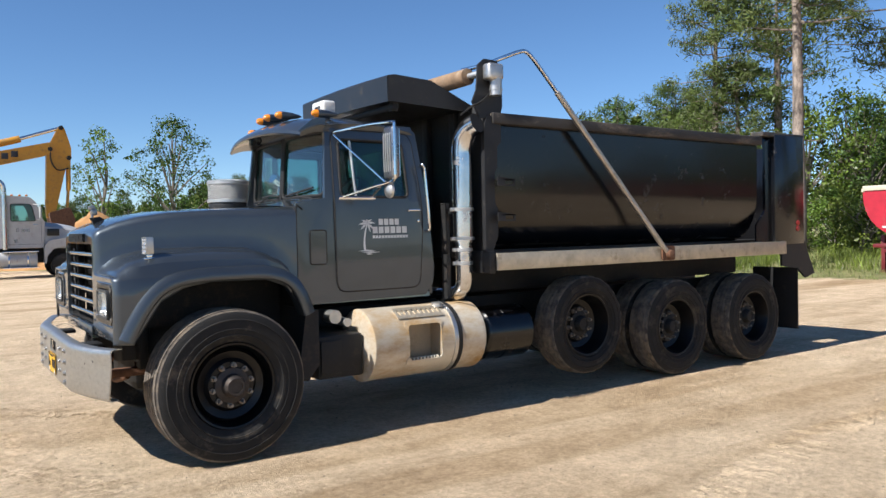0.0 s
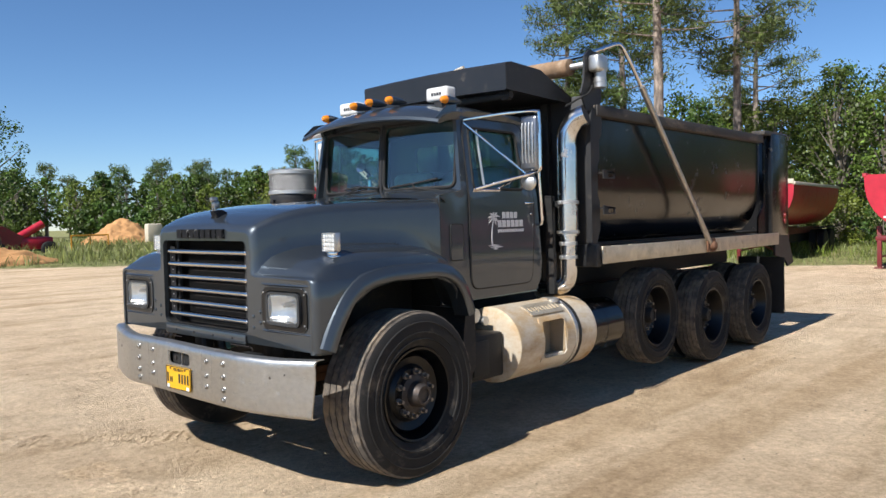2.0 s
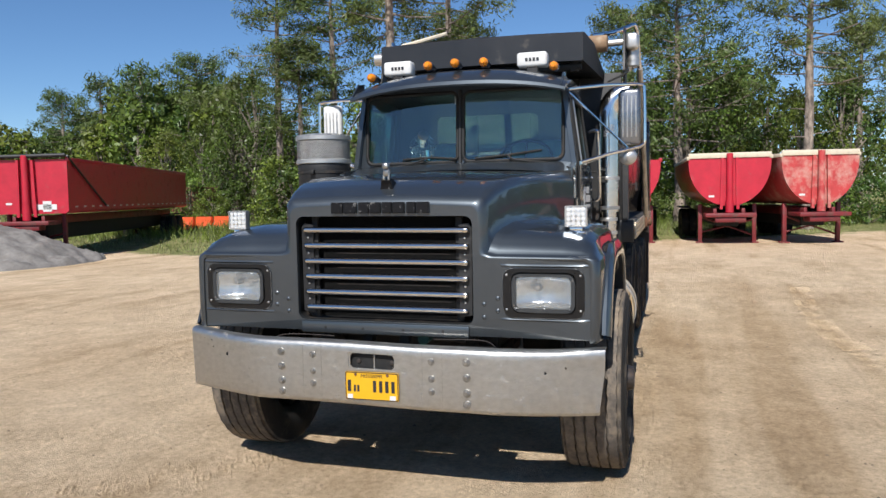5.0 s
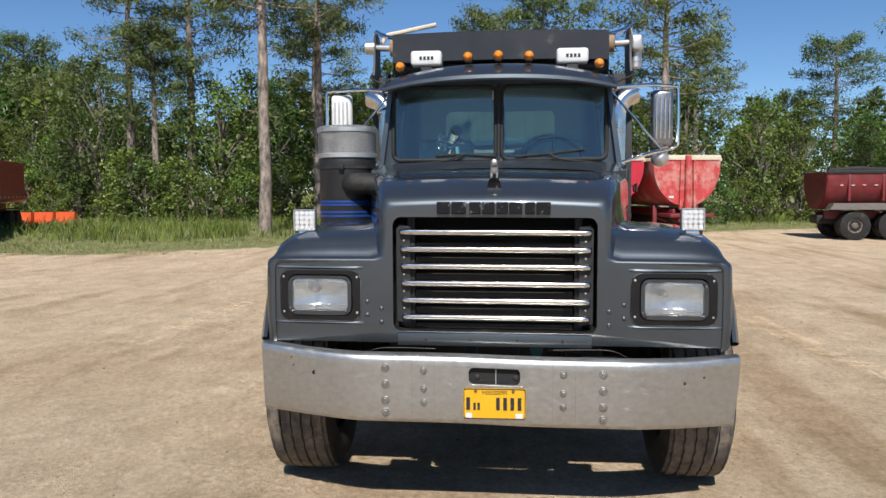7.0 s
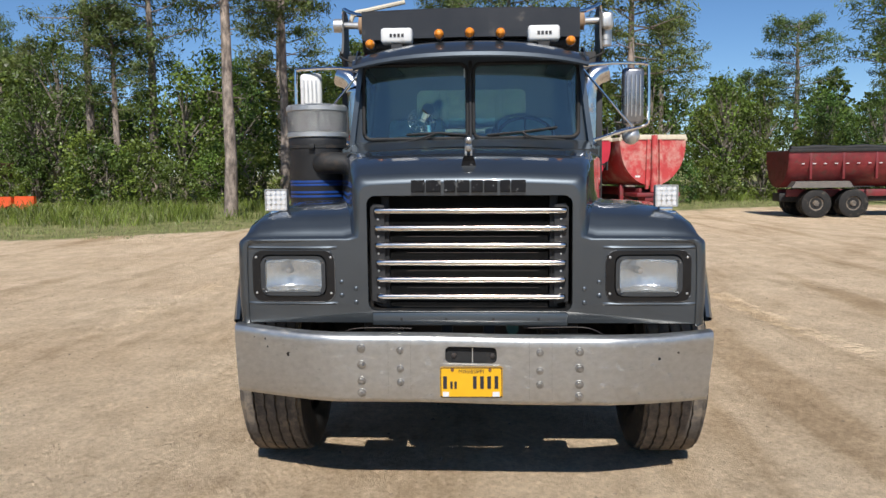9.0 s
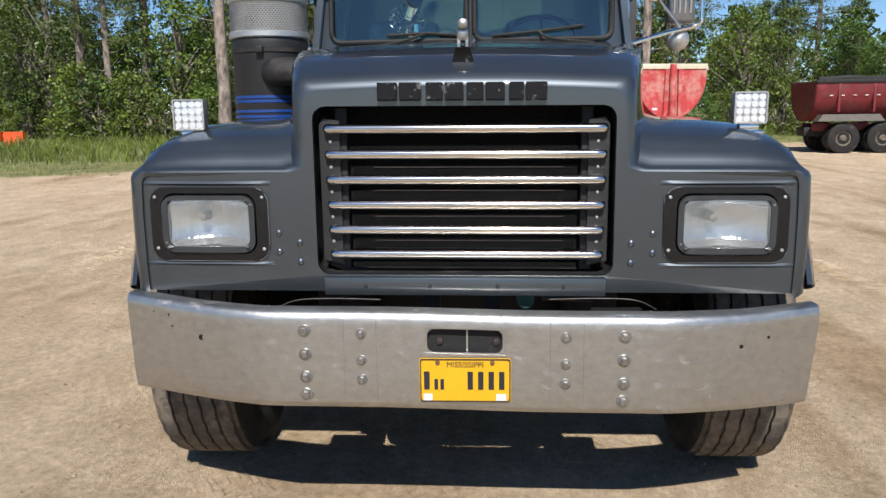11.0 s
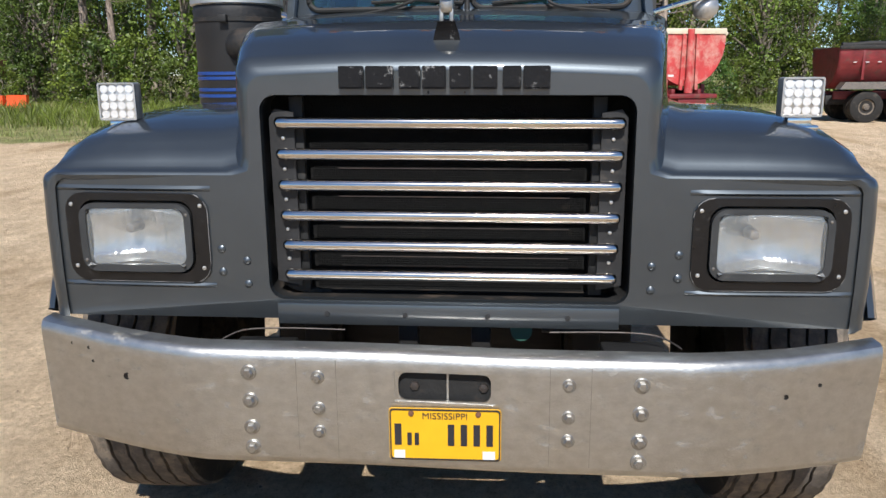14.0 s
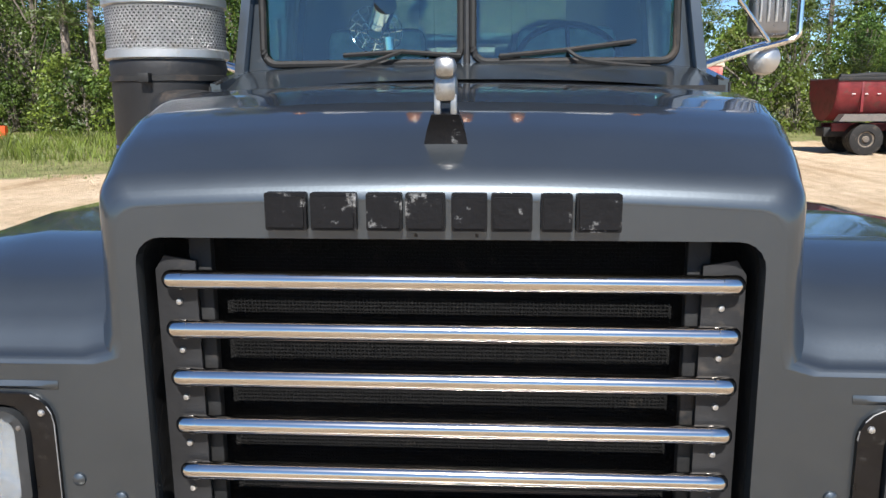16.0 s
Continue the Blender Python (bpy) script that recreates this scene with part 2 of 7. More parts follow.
GRASS = leaf("grass_blade", (0.2028, 0.2223, 0.0741), 0.5, 0.35)
GLASS = glass("tinted_glass", (0.64, 0.90, 0.86), 0.15)
DOOR_GLASS = glass("dark_tinted_glass", (0.42, 0.62, 0.58), 0.07)
LAMP_GLASS = mat("ribbed_lens_glass", (0.39, 0.4056, 0.4056), 0.22, 0.0, 0.5, 0.08, 20, 0.05, 60)
LAMP_GLASS.node_tree.nodes["Principled BSDF"].inputs["Alpha"].default_value = 0.24


def ground_material():
    """Packed sand with tyre scuffs and stones; grass and weeds where the cover attribute says so."""
    m = bpy.data.materials.new("sandy_ground")
    m.use_nodes = True
    n, l = m.node_tree.nodes, m.node_tree.links
    b = n["Principled BSDF"]
    tc = n.new("ShaderNodeTexCoord")

    def noise_tex(scale, detail=8, rough=0.6, stretch=None, rot=0.0):
        t = n.new("ShaderNodeTexNoise")
        t.inputs["Scale"].default_value, t.inputs["Detail"].default_value, t.inputs["Roughness"].default_value = scale, detail, rough
        if stretch:
            mp = n.new("ShaderNodeMapping")
            mp.inputs["Scale"].default_value, mp.inputs["Rotation"].default_value = stretch, (0, 0, rot)
            l.new(tc.outputs["Object"], mp.inputs["Vector"])
            l.new(mp.outputs["Vector"], t.inputs["Vector"])
        else:
            l.new(tc.outputs["Object"], t.inputs["Vector"])
        return t.outputs["Fac"]

    def ramp(src, p0, p1, c0, c1):
        r = n.new("ShaderNodeValToRGB")
        e = r.color_ramp.elements
        e[0].position, e[1].position, e[0].color, e[1].color = p0, p1, (*c0, 1), (*c1, 1)
        l.new(src, r.inputs["Fac"])
        return r.outputs["Color"]

    def mix(f, a, c, mode="MIX"):
        x = n.new("ShaderNodeMix")
        x.data_type, x.blend_type = "RGBA", mode
        if isinstance(f, float):
            x.inputs["Factor"].default_value = f
        else:
            l.new(f, x.inputs["Factor"])
        l.new(a, x.inputs["A"])
        l.new(c, x.inputs["B"])
        return x.outputs["Result"]

    big = ramp(noise_tex(0.35, 6), 0.35, 0.68, (0.605, 0.477, 0.333), (0.715, 0.592, 0.438))
    mid = ramp(noise_tex(2.1, 10, 0.74), 0.34, 0.62, (0.80, 0.765, 0.72), (1.10, 1.09, 1.08))
    scuff = ramp(noise_tex(1.2, 8, 0.7, (0.22, 1.0, 1), 0.55), 0.32, 0.50, (0.74, 0.70, 0.64), (1.03, 1.03, 1.03))
    track = ramp(noise_tex(0.9, 5, 0.5, (0.06, 1.0, 1), -0.35), 0.36, 0.43, (0.80, 0.76, 0.70), (1.0, 1.0, 1.0))
    fine = ramp(noise_tex(22, 10, 0.82), 0.32, 0.66, (0.64, 0.59, 0.53), (1.24, 1.22, 1.19))
    crumbs = ramp(noise_tex(70, 4, 0.7), 0.30, 0.44, (0.55, 0.50, 0.45), (1.0, 1.0, 1.0))
    sand = mix(1.0, mix(1.0, mix(1.0, mix(1.0, mix(1.0, big, mid, "MULTIPLY"), scuff, "MULTIPLY"), track, "MULTIPLY"), fine, "MULTIPLY"), crumbs, "MULTIPLY")
    green = ramp(noise_tex(1.1, 10, 0.75), 0.35, 0.65, (0.1326, 0.156, 0.0468), (0.312, 0.2808, 0.1326))
    at = n.new("ShaderNodeAttribute")
    at.attribute_name = "cover"
    ad = n.new("ShaderNodeMath")
    ad.operation = "ADD"
    l.new(at.outputs["Fac"], ad.inputs[0])
    sc = n.new("ShaderNodeMapRange")
    sc.inputs["To Min"].default_value, sc.inputs["To Max"].default_value = -0.55, 0.55
    l.new(noise_tex(0.9, 10, 0.7), sc.inputs["Value"])
    l.new(sc.outputs["Result"], ad.inputs[1])
    mask = ramp(ad.outputs["Value"], 0.46, 0.60, (0, 0, 0), (1, 1, 1))
    l.new(mix(mask, sand, green), b.inputs["Base Color"])
    b.inputs["Roughness"].default_value = 0.95
    b.inputs["Specular IOR Level"].default_value = 0.2
    def madd(x, y, k):
        q = n.new("ShaderNodeMath")
        q.operation = "MULTIPLY_ADD"
        l.new(y, q.inputs[0])
        q.inputs[1].default_value = k
        l.new(x, q.inputs[2])
        return q.outputs["Value"]
    hsum = madd(madd(madd(noise_tex(3.0, 10, 0.75), noise_tex(13, 8, 0.85), 0.75), noise_tex(55, 4, 0.8), 0.16), noise_tex(1.2, 8, 0.7, (0.22, 1.0, 1), 0.55), 0.35)
    bp = n.new("ShaderNodeBump")
    bp.inputs["Strength"].default_value, bp.inputs["Distance"].default_value = 0.9, 0.088
    l.new(hsum, bp.inputs["Height"])
    l.new(bp.outputs["Normal"], b.inputs["Normal"])
    return m


# ---- mesh helpers ----


def finish(name, bm, m, smooth=True, angle=35):
    me = bpy.data.meshes.new(name)
    bmesh.ops.remove_doubles(bm, verts=bm.verts, dist=1e-5)
    bmesh.ops.recalc_face_normals(bm, faces=bm.faces)
    if smooth:
        lim = radians(angle)
        for f in bm.faces:
            f.smooth = True
        for e in bm.edges:
            if len(e.link_faces) == 2 and e.calc_face_angle(0) > lim:
                e.smooth = False
    bm.to_mesh(me)
    bm.free()
    me.materials.append(m)
    return me


def part(name, bm, m, parent, label="", smooth=True):
    ob = new(name, finish(name, bm, m, smooth))
    ob.parent = parent
    return tagged(ob, label)


def thing(name, label, category, group="", m=None):
    ob = new(name)
    ob.empty_display_size = 0.2
    if m is not None:
        ob.matrix_basis = m
    return tagged(ob, label, category, group)


def solo(name, bm, m, label, category, group="", kind="", smooth=True):
    return tagged(new(name, finish(name, bm, m, smooth)), label, category, group, kind)


def box(bm, x0, x1, y0, y1, z0, z1, bevel=0.0, seg=2):
    r = bmesh.ops.create_cube(bm, size=1.0)
    for v in r["verts"]:
        v.co = Vector((x0 + (v.co.x + 0.5) * (x1 - x0), y0 + (v.co.y + 0.5) * (y1 - y0), z0 + (v.co.z + 0.5) * (z1 - z0)))
    if bevel:
        es = {e for v in r["verts"] for e in v.link_edges}
        bmesh.ops.bevel(bm, geom=list(es), offset=bevel, segments=seg, affect="EDGES", profile=0.5)
    return bm


def rod(bm, a, b, r, r2=None, seg=16, caps=True):
    a, b = Vector(a), Vector(b)
    d = b - a
    q = d.to_track_quat("Z", "Y").to_matrix().to_4x4()
    bmesh.ops.create_cone(bm, cap_ends=caps, segments=seg, radius1=r, radius2=r if r2 is None else r2, depth=d.length,
                          matrix=Matrix.Translation((a + b) / 2) @ q)
    return bm


def sweep(bm, pts, r, seg=12, caps=True):
    """Round tube along a line of points; r is one radius or one for each point."""
    pts = [Vector(p) for p in pts]
    rs = r if isinstance(r, (list, tuple)) else [r] * len(pts)
    ref = Vector((0.13, 0.31, 0.94)).normalized()
    rings = []
    for i, p in enumerate(pts):
        t = (pts[min(i + 1, len(pts) - 1)] - pts[max(i - 1, 0)]).normalized()
        u = t.cross(ref).normalized()
        w = t.cross(u)
        rings.append([bm.verts.new(p + rs[i] * (math.cos(k * math.tau / seg) * u + math.sin(k * math.tau / seg) * w)) for k in range(seg)])
    for a, b in zip(rings, rings[1:]):
        for k in range(seg):
            bm.faces.new((a[k], a[(k + 1) % seg], b[(k + 1) % seg], b[k]))
    if caps:
        bm.faces.new(rings[0][::-1])
        bm.faces.new(rings[-1])
    return bm


def arc(points, n=5):
    """Rounds a chain of points with a Catmull-Rom line."""
    p = [Vector(q) for q in points]
    out = []
    for i in range(len(p) - 1):
        a, b, c, d = p[max(i - 1, 0)], p[i], p[i + 1], p[min(i + 2, len(p) - 1)]
        for k in range(n):
            t = k / n
            out.append(0.5 * ((2 * b) + (c - a) * t + (2 * a - 5 * b + 4 * c - d) * t * t + (3 * b - a - 3 * c + d) * t ** 3))
    return out + [p[-1]]


def lathe(bm, profile, centre, axis="y", seg=48, caps=True):
    """Turns (offset along the axis, radius) round an axis through centre."""
    rings = []
    c = Vector(centre)
    for off, r in profile:
        ring = []
        for k in range(seg):
            ca, sa = math.cos(k * math.tau / seg) * r, math.sin(k * math.tau / seg) * r
            o = {"y": (ca, off, sa), "z": (ca, sa, off), "x": (off, ca, sa)}[axis]
            ring.append(bm.verts.new(c + Vector(o)))
        rings.append(ring)
    for a, b in zip(rings, rings[1:]):
        for k in range(seg):
            bm.faces.new((a[k], a[(k + 1) % seg], b[(k + 1) % seg], b[k]))
    for ring, r in ((rings[0], profile[0][1]), (rings[-1], profile[-1][1])):
        if caps and r > 1e-4:
            bm.faces.new(ring)
    return bm


def loft(bm, sections, close=False):
    rows = [[bm.verts.new(p) for p in s] for s in sections]
    for a, b in zip(rows, rows[1:]):
        n = len(a)
        for k in range(n if close else n - 1):
            bm.faces.new((a[k], a[(k + 1) % n], b[(k + 1) % n], b[k]))
    return bm


def round_poly(pts, r, n=4):
    """Rounds the corners of an outline."""
    out = []
    for i, p in enumerate(pts):
        a, p, b = Vector(pts[i - 1]), Vector(p), Vector(pts[(i + 1) % len(pts)])
        q = min(r, 0.45 * (a - p).length, 0.45 * (b - p).length)
        s0, s1 = p + (a - p).normalized() * q, p + (b - p).normalized() * q
        for k in range(n + 1):
            t = k / n
            v = s0 * (1 - t) ** 2 + p * 2 * t * (1 - t) + s1 * t * t
            out.append((v.x, v.y))
    return out


def rrect(u0, v0, u1, v1, r, n=5):
    out = []
    for cu, cv, a0 in ((u1 - r, v1 - r, 0), (u0 + r, v1 - r, 90), (u0 + r, v0 + r, 180), (u1 - r, v0 + r, 270)):
        out += [(cu + r * math.cos(radians(a0 + 90 * k / n)), cv + r * math.sin(radians(a0 + 90 * k / n))) for k in range(n + 1)]
    return out


def sheet(bm, outer, holes, to3d, thick):
    """Flat or bent plate with holes: outlines in (u, v), placed by to3d(u, v, depth), with a real thickness."""
    loops = [outer, *holes]
    tmp = bmesh.new()
    for lp in loops:
        vs = [tmp.verts.new((u, v, 0)) for u, v in lp]
        for k in range(len(vs)):
            tmp.edges.new((vs[k], vs[(k + 1) % len(vs)]))
    bmesh.ops.triangle_fill(tmp, use_beauty=True, use_dissolve=False, edges=tmp.edges[:])
    tmp.verts.index_update()
    for depth in (0.0, thick):
        vs = [bm.verts.new(to3d(v.co.x, v.co.y, depth)) for v in tmp.verts]
        for f in tmp.faces:
            bm.faces.new([vs[v.index] for v in f.verts])
    for lp in loops:
        a = [bm.verts.new(to3d(u, v, 0.0)) for u, v in lp]
        b = [bm.verts.new(to3d(u, v, thick)) for u, v in lp]
        for k in range(len(lp)):
            j = (k + 1) % len(lp)
            bm.faces.new((a[k], a[j], b[j], b[k]))
    tmp.free()
    return bm


def settle(top, names, k):
    """Lets the named parts of a thing sag by k metres for each metre across."""
    for ob in top.children_recursive:
        if ob.type == "MESH" and ob.name.split(".")[0] in names:
            for v in ob.data.vertices:
                v.co.z += k * v.co.y


def lerp(x, xs, ys):
    return float(np.interp(x, xs, ys))

# ---- the dump truck: nose at x = 0, standing along +x, driver's side at -y ----
truck = thing("dump_truck", "dark slate-grey dump truck with gloss black body on packed sand", "truck")


def fender_top(x):
    return lerp(x, (0.20, 0.204, 0.210, 0.222, 0.231, 0.25, 0.32, 0.42, 0.55, 0.9, 1.25, 1.42, 1.53, 1.60, 1.64), (1.341, 1.3475, 1.351, 1.353, 1.362, 1.392, 1.452, 1.486, 1.51, 1.52, 1.505, 1.43, 1.28, 1.12, 1.06))


def crease(x):
    return lerp(x, (0.20, 0.21, 0.4, 1.2, 1.38, 1.5, 1.57, 1.64), (1.338, 1.341, 1.350, 1.365, 1.33, 1.22, 1.08, 1.03))


def arch(x):
    return lerp(x, (0.20, 0.32, 0.36, 0.50, 0.66, 0.85, 1.25, 1.40, 1.50, 1.57, 1.64), (0.912, 0.905, 0.97, 1.18, 1.27, 1.30, 1.295, 1.24, 1.11, 0.98, 0.97))


def hood_section(x, shrink=0.0):
    """Half of the bonnet's outline from the wing's lower edge over the wing and up to the crown."""
    s = shrink
    yo = lerp(x, (0.2, 0.35, 1.45, 1.64), (1.19, 1.205, 1.205, 1.0)) - s
    zc, zt = crease(x) - s * 0.05, fender_top(x) - s * 0.05
    zb = min(arch(x), zc - 0.03)
    w = lerp(x, (0.2, 0.3, 0.45, 0.7, 1.2, 1.64), (0.585, 0.608, 0.645, 0.70, 0.80, 0.885)) - s
    zs = lerp(x, (0.2, 0.25, 0.35, 0.5, 0.7, 1.0, 1.64), (1.652, 1.672, 1.718, 1.760, 1.790, 1.808, 1.825)) - s
    crown = lerp(x, (0.2, 0.35, 0.8, 1.64), (0.014, 0.018, 0.022, 0.025))
    r = lerp(x, (0.2, 0.5, 1.64), (0.045, 0.060, 0.075))
    p = [(yo, zb), (yo + 0.004, zb + 0.3 * (zc - zb)), (yo + 0.004, zb + 0.7 * (zc - zb)), (yo, zc - 0.022), (yo - 0.008, zc - 0.006), (yo - 0.03, zc + 0.12 * (zt - zc) + 0.004)]
    for f, g in ((0.09, 0.52), (0.18, 0.76), (0.34, 0.90), (0.62, 0.975), (0.93, 1.0)):
        p.append((yo + (w + 0.02 - yo) * f, zc + (zt - zc) * g))
    p += [(w + 0.014, zt + 0.012), (w + 0.006, zt + 0.045), (w + 0.003, zt + 0.5 * (zs - r - zt))]
    for k in range(6):
        a = radians(18 * k)
        p.append((w - r + r * math.cos(a), zs - r + r * math.sin(a)))
    for f in (0.8, 0.55, 0.3, 0.0):
        p.append(((w - r) * f, zs + crown * (1 - f * f)))
    return p


def hood():
    bm = bmesh.new()
    rows = []
    xs = [0.2 + 0.05 * (1 - math.cos(radians(a))) for a in (0, 10, 22, 34, 45, 57, 68, 79, 90)] + [0.2045, 0.2095, 0.27, 0.29, 0.32, 0.36, 0.40, 0.45, 0.5] + [0.55 + 0.05 * k for k in range(14)] + [1.25, 1.3, 1.35, 1.4, 1.45, 1.5, 1.54, 1.58, 1.61, 1.64]
    for x in sorted(xs):
        d = max(0.0, 1 - (x - 0.2) / 0.05)
        s = 0.038 * (1 - math.sqrt(max(0, 1 - d * d)))
        h = hood_section(x, s)
        rows.append([(x, -y, z) for y, z in h] + [(x, y, z) for y, z in h[::-1][1:]])
    loft(bm, rows)
    bmesh.ops.remove_doubles(bm, verts=bm.verts, dist=1e-4)
    geo = bmesh.ops.extrude_face_region(bm, geom=bm.faces[:])
    for v in geo["geom"]:
        if isinstance(v, bmesh.types.BMVert):
            v.co += Vector((0.004, -0.012 * (1 if v.co.y > 0 else -1), -0.012))
    hd = part("hood", bm, PAINT, truck, "satin slate-grey fibreglass tilt hood with wide wings")
    # front panel with the grille opening and the lamp openings
    h = hood_section(0.2, 0.038)
    outer = [(-y, z) for y, z in h] + [(y, z) for y, z in h[::-1][1:]]
    holes = [rrect(-0.522, 0.975, 0.520, 1.565, 0.045), rrect(-1.105, 1.035, -0.700, 1.275, 0.045), rrect(0.700, 1.035, 1.105, 1.275, 0.045)]
    bm = bmesh.new()
    sheet(bm, outer, holes, lambda u, v, d: (0.2 + d + 0.05 * max(0, abs(u) - 0.65) ** 2, u, v), 0.03)
    part("front_panel", bm, PAINT, truck, "", False)
    # flares round the wheel arches
    chain = [(0.305, 0.90), (0.36, 1.02), (0.45, 1.16), (0.57, 1.255), (0.76, 1.292), (1.0, 1.297), (1.24, 1.292), (1.40, 1.245), (1.49, 1.14), (1.55, 0.99)]
    chain = arc([(a, 0, b) for a, b in chain], 3)
    for side in (-1, 1):
        bm = bmesh.new()
        rows = []
        for i, p in enumerate(chain):
            t = (chain[min(i + 1, len(chain) - 1)] - chain[max(i - 1, 0)]).normalized()
            nrm = Vector((-t.z, 0, t.x))
            prof = [(-0.012, 1.10), (-0.012, 1.232), (-0.004, 1.243), (0.010, 1.247), (0.055, 1.240), (0.082, 1.220), (0.088, 1.200)]
            rows.append([(p.x + nrm.x * a, side * y, p.z + nrm.z * a) for a, y in prof])
        loft(bm, rows)
        part("wheel_arch_flare", bm, PAINT, truck)
    # seams, rivets and screws of the nose
    for side in (-1, 1):
        for y, z in ((0.656, 1.124), (0.656, 1.056), (0.582, 1.090), (0.582, 1.020)):
            bm = bmesh.new()
            lathe(bm, [(0.0, 0.0125), (-0.004, 0.0115), (-0.007, 0.007), (-0.008, 0.0005)], (0.2, side * y, z), "x", 14)
            part("rivet", bm, PAINT, truck)
    for y in (-0.35, -0.12, 0.12, 0.35):
        bm = bmesh.new()
        lathe(bm, [(0.0, 0.008), (-0.004, 0.007), (-0.005, 0.0005)], (0.190, y, 0.935), "x", 12)
        part("screw", bm, DULL_BLACK, truck)
    bm = bmesh.new()
    box(bm, 0.190, 0.204, -0.497, 0.497, 0.902, 0.966, 0.004)
    part("lower_strip", bm, PAINT, truck)
    # worn raised badge: plain slanted pieces in four groups
    for y0, y1, lean_top in ((0.290, 0.222, 0.0), (0.215, 0.140, 0.0), (0.124, 0.066, 0.0), (0.060, -0.004, 0.0), (-0.014, -0.072, 0.0), (-0.078, -0.144, 0.0), (-0.158, -0.208, 0.0), (-0.214, -0.286, 0.0)):
        bm = bmesh.new()
        shape = [(y0, 1.581), (y0 + lean_top, 1.643), (y1 + lean_top, 1.643), (y1, 1.581)]
        sheet(bm, round_poly(shape, 0.004, 2), [], lambda u, v, d: (0.184 + d, u, v), 0.018)
        small = [(0.88 * (u - (y0 + y1 + lean_top) / 2) + (y0 + y1 + lean_top) / 2, 1.612 + 0.82 * (v - 1.612)) for u, v in shape]
        sheet(bm, round_poly(small, 0.004, 2), [], lambda u, v, d: (0.180 + d, u, v), 0.006)
        part("badge_piece", bm, BADGE, truck, "worn black raised badge piece", False)
    for y in (0.045, -0.055):
        bm = bmesh.new()
        lathe(bm, [(0.0, 0.0035), (-0.0008, 0.003), (-0.0008, 0.0004)], (0.2, y, 1.572), "x", 8)
        part("pin_hole", bm, BEZEL, truck)
    # ornament on the crown
    bm = bmesh.new()
    loft(bm, [[(0.27 + a, -w, z), (0.27 + a, w, z), (0.36 + b, w * 0.8, z + c), (0.36 + b, -w * 0.8, z + c)] for a, w, z, b, c in ((0.035, 0.042, 1.695, 0.04, 0.03), (0.037, 0.034, 1.735, 0.03, 0.018), (0.02, 0.024, 1.765, 0.0, 0.01))], True)
    bmesh.ops.holes_fill(bm, edges=bm.edges[:])
    base = part("hood_ornament", bm, BADGE, truck, "chipped black ornament base with plain chrome top")
    bm = bmesh.new()
    box(bm, 0.30, 0.315, -0.02, -0.008, 1.75, 1.80, 0.003)
    box(bm, 0.30, 0.315, 0.008, 0.02, 1.75, 1.80, 0.003)
    box(bm, 0.295, 0.345, -0.020, 0.020, 1.785, 1.835, 0.012)
    box(bm, 0.280, 0.335, -0.019, 0.019, 1.825, 1.862, 0.013)
    part("ornament_top", bm, BOLT, base)
    return hd


WORN_EDGE = mat("worn_edge", (0.20, 0.20, 0.20), 0.5, 0.2, 0.0, 0.4, 60)
RING = mat("dull_ring", (0.0234, 0.025, 0.0265), 0.5, 0.0, 0.0, 0.2, 20, 0.05, 90, (0.0702, 0.0663, 0.0624), 0.06, 30)
BEZEL = mat("satin_black_bezel", (0.0031, 0.0031, 0.0039), 0.3, 0.0, 0.0, 0.3, 20, 0.05, 90, (0.039, 0.0351, 0.0312), 0.05, 30)
LUG = mat("lug_nut_steel", (0.21, 0.19, 0.17), 0.45, 0.7, 0.0, 0.3, 30, 0.1, 90, (0.3, 0.2, 0.12), 0.2, 30)
HUB = mat("greasy_hub", (0.0429, 0.0359, 0.0328), 0.5, 0.4, 0.0, 0.35, 25, 0.15, 80, (0.0858, 0.0507, 0.0312), 0.25, 14)
# even near-black for the engine and the dark pieces round it
ENGINE = mat("black_engine", (0.0047, 0.0047, 0.0047), 0.7, 0.0, 0.0, 0.3, 12, 0.2, 50)
BADGE = mat("worn_badge", (0.0031, 0.0031, 0.0039), 0.5, 0.0, 0.0, 0.2, 30, 0.1, 90, (0.429, 0.429, 0.4212), 0.10, 30, spec=0.25)
hood()


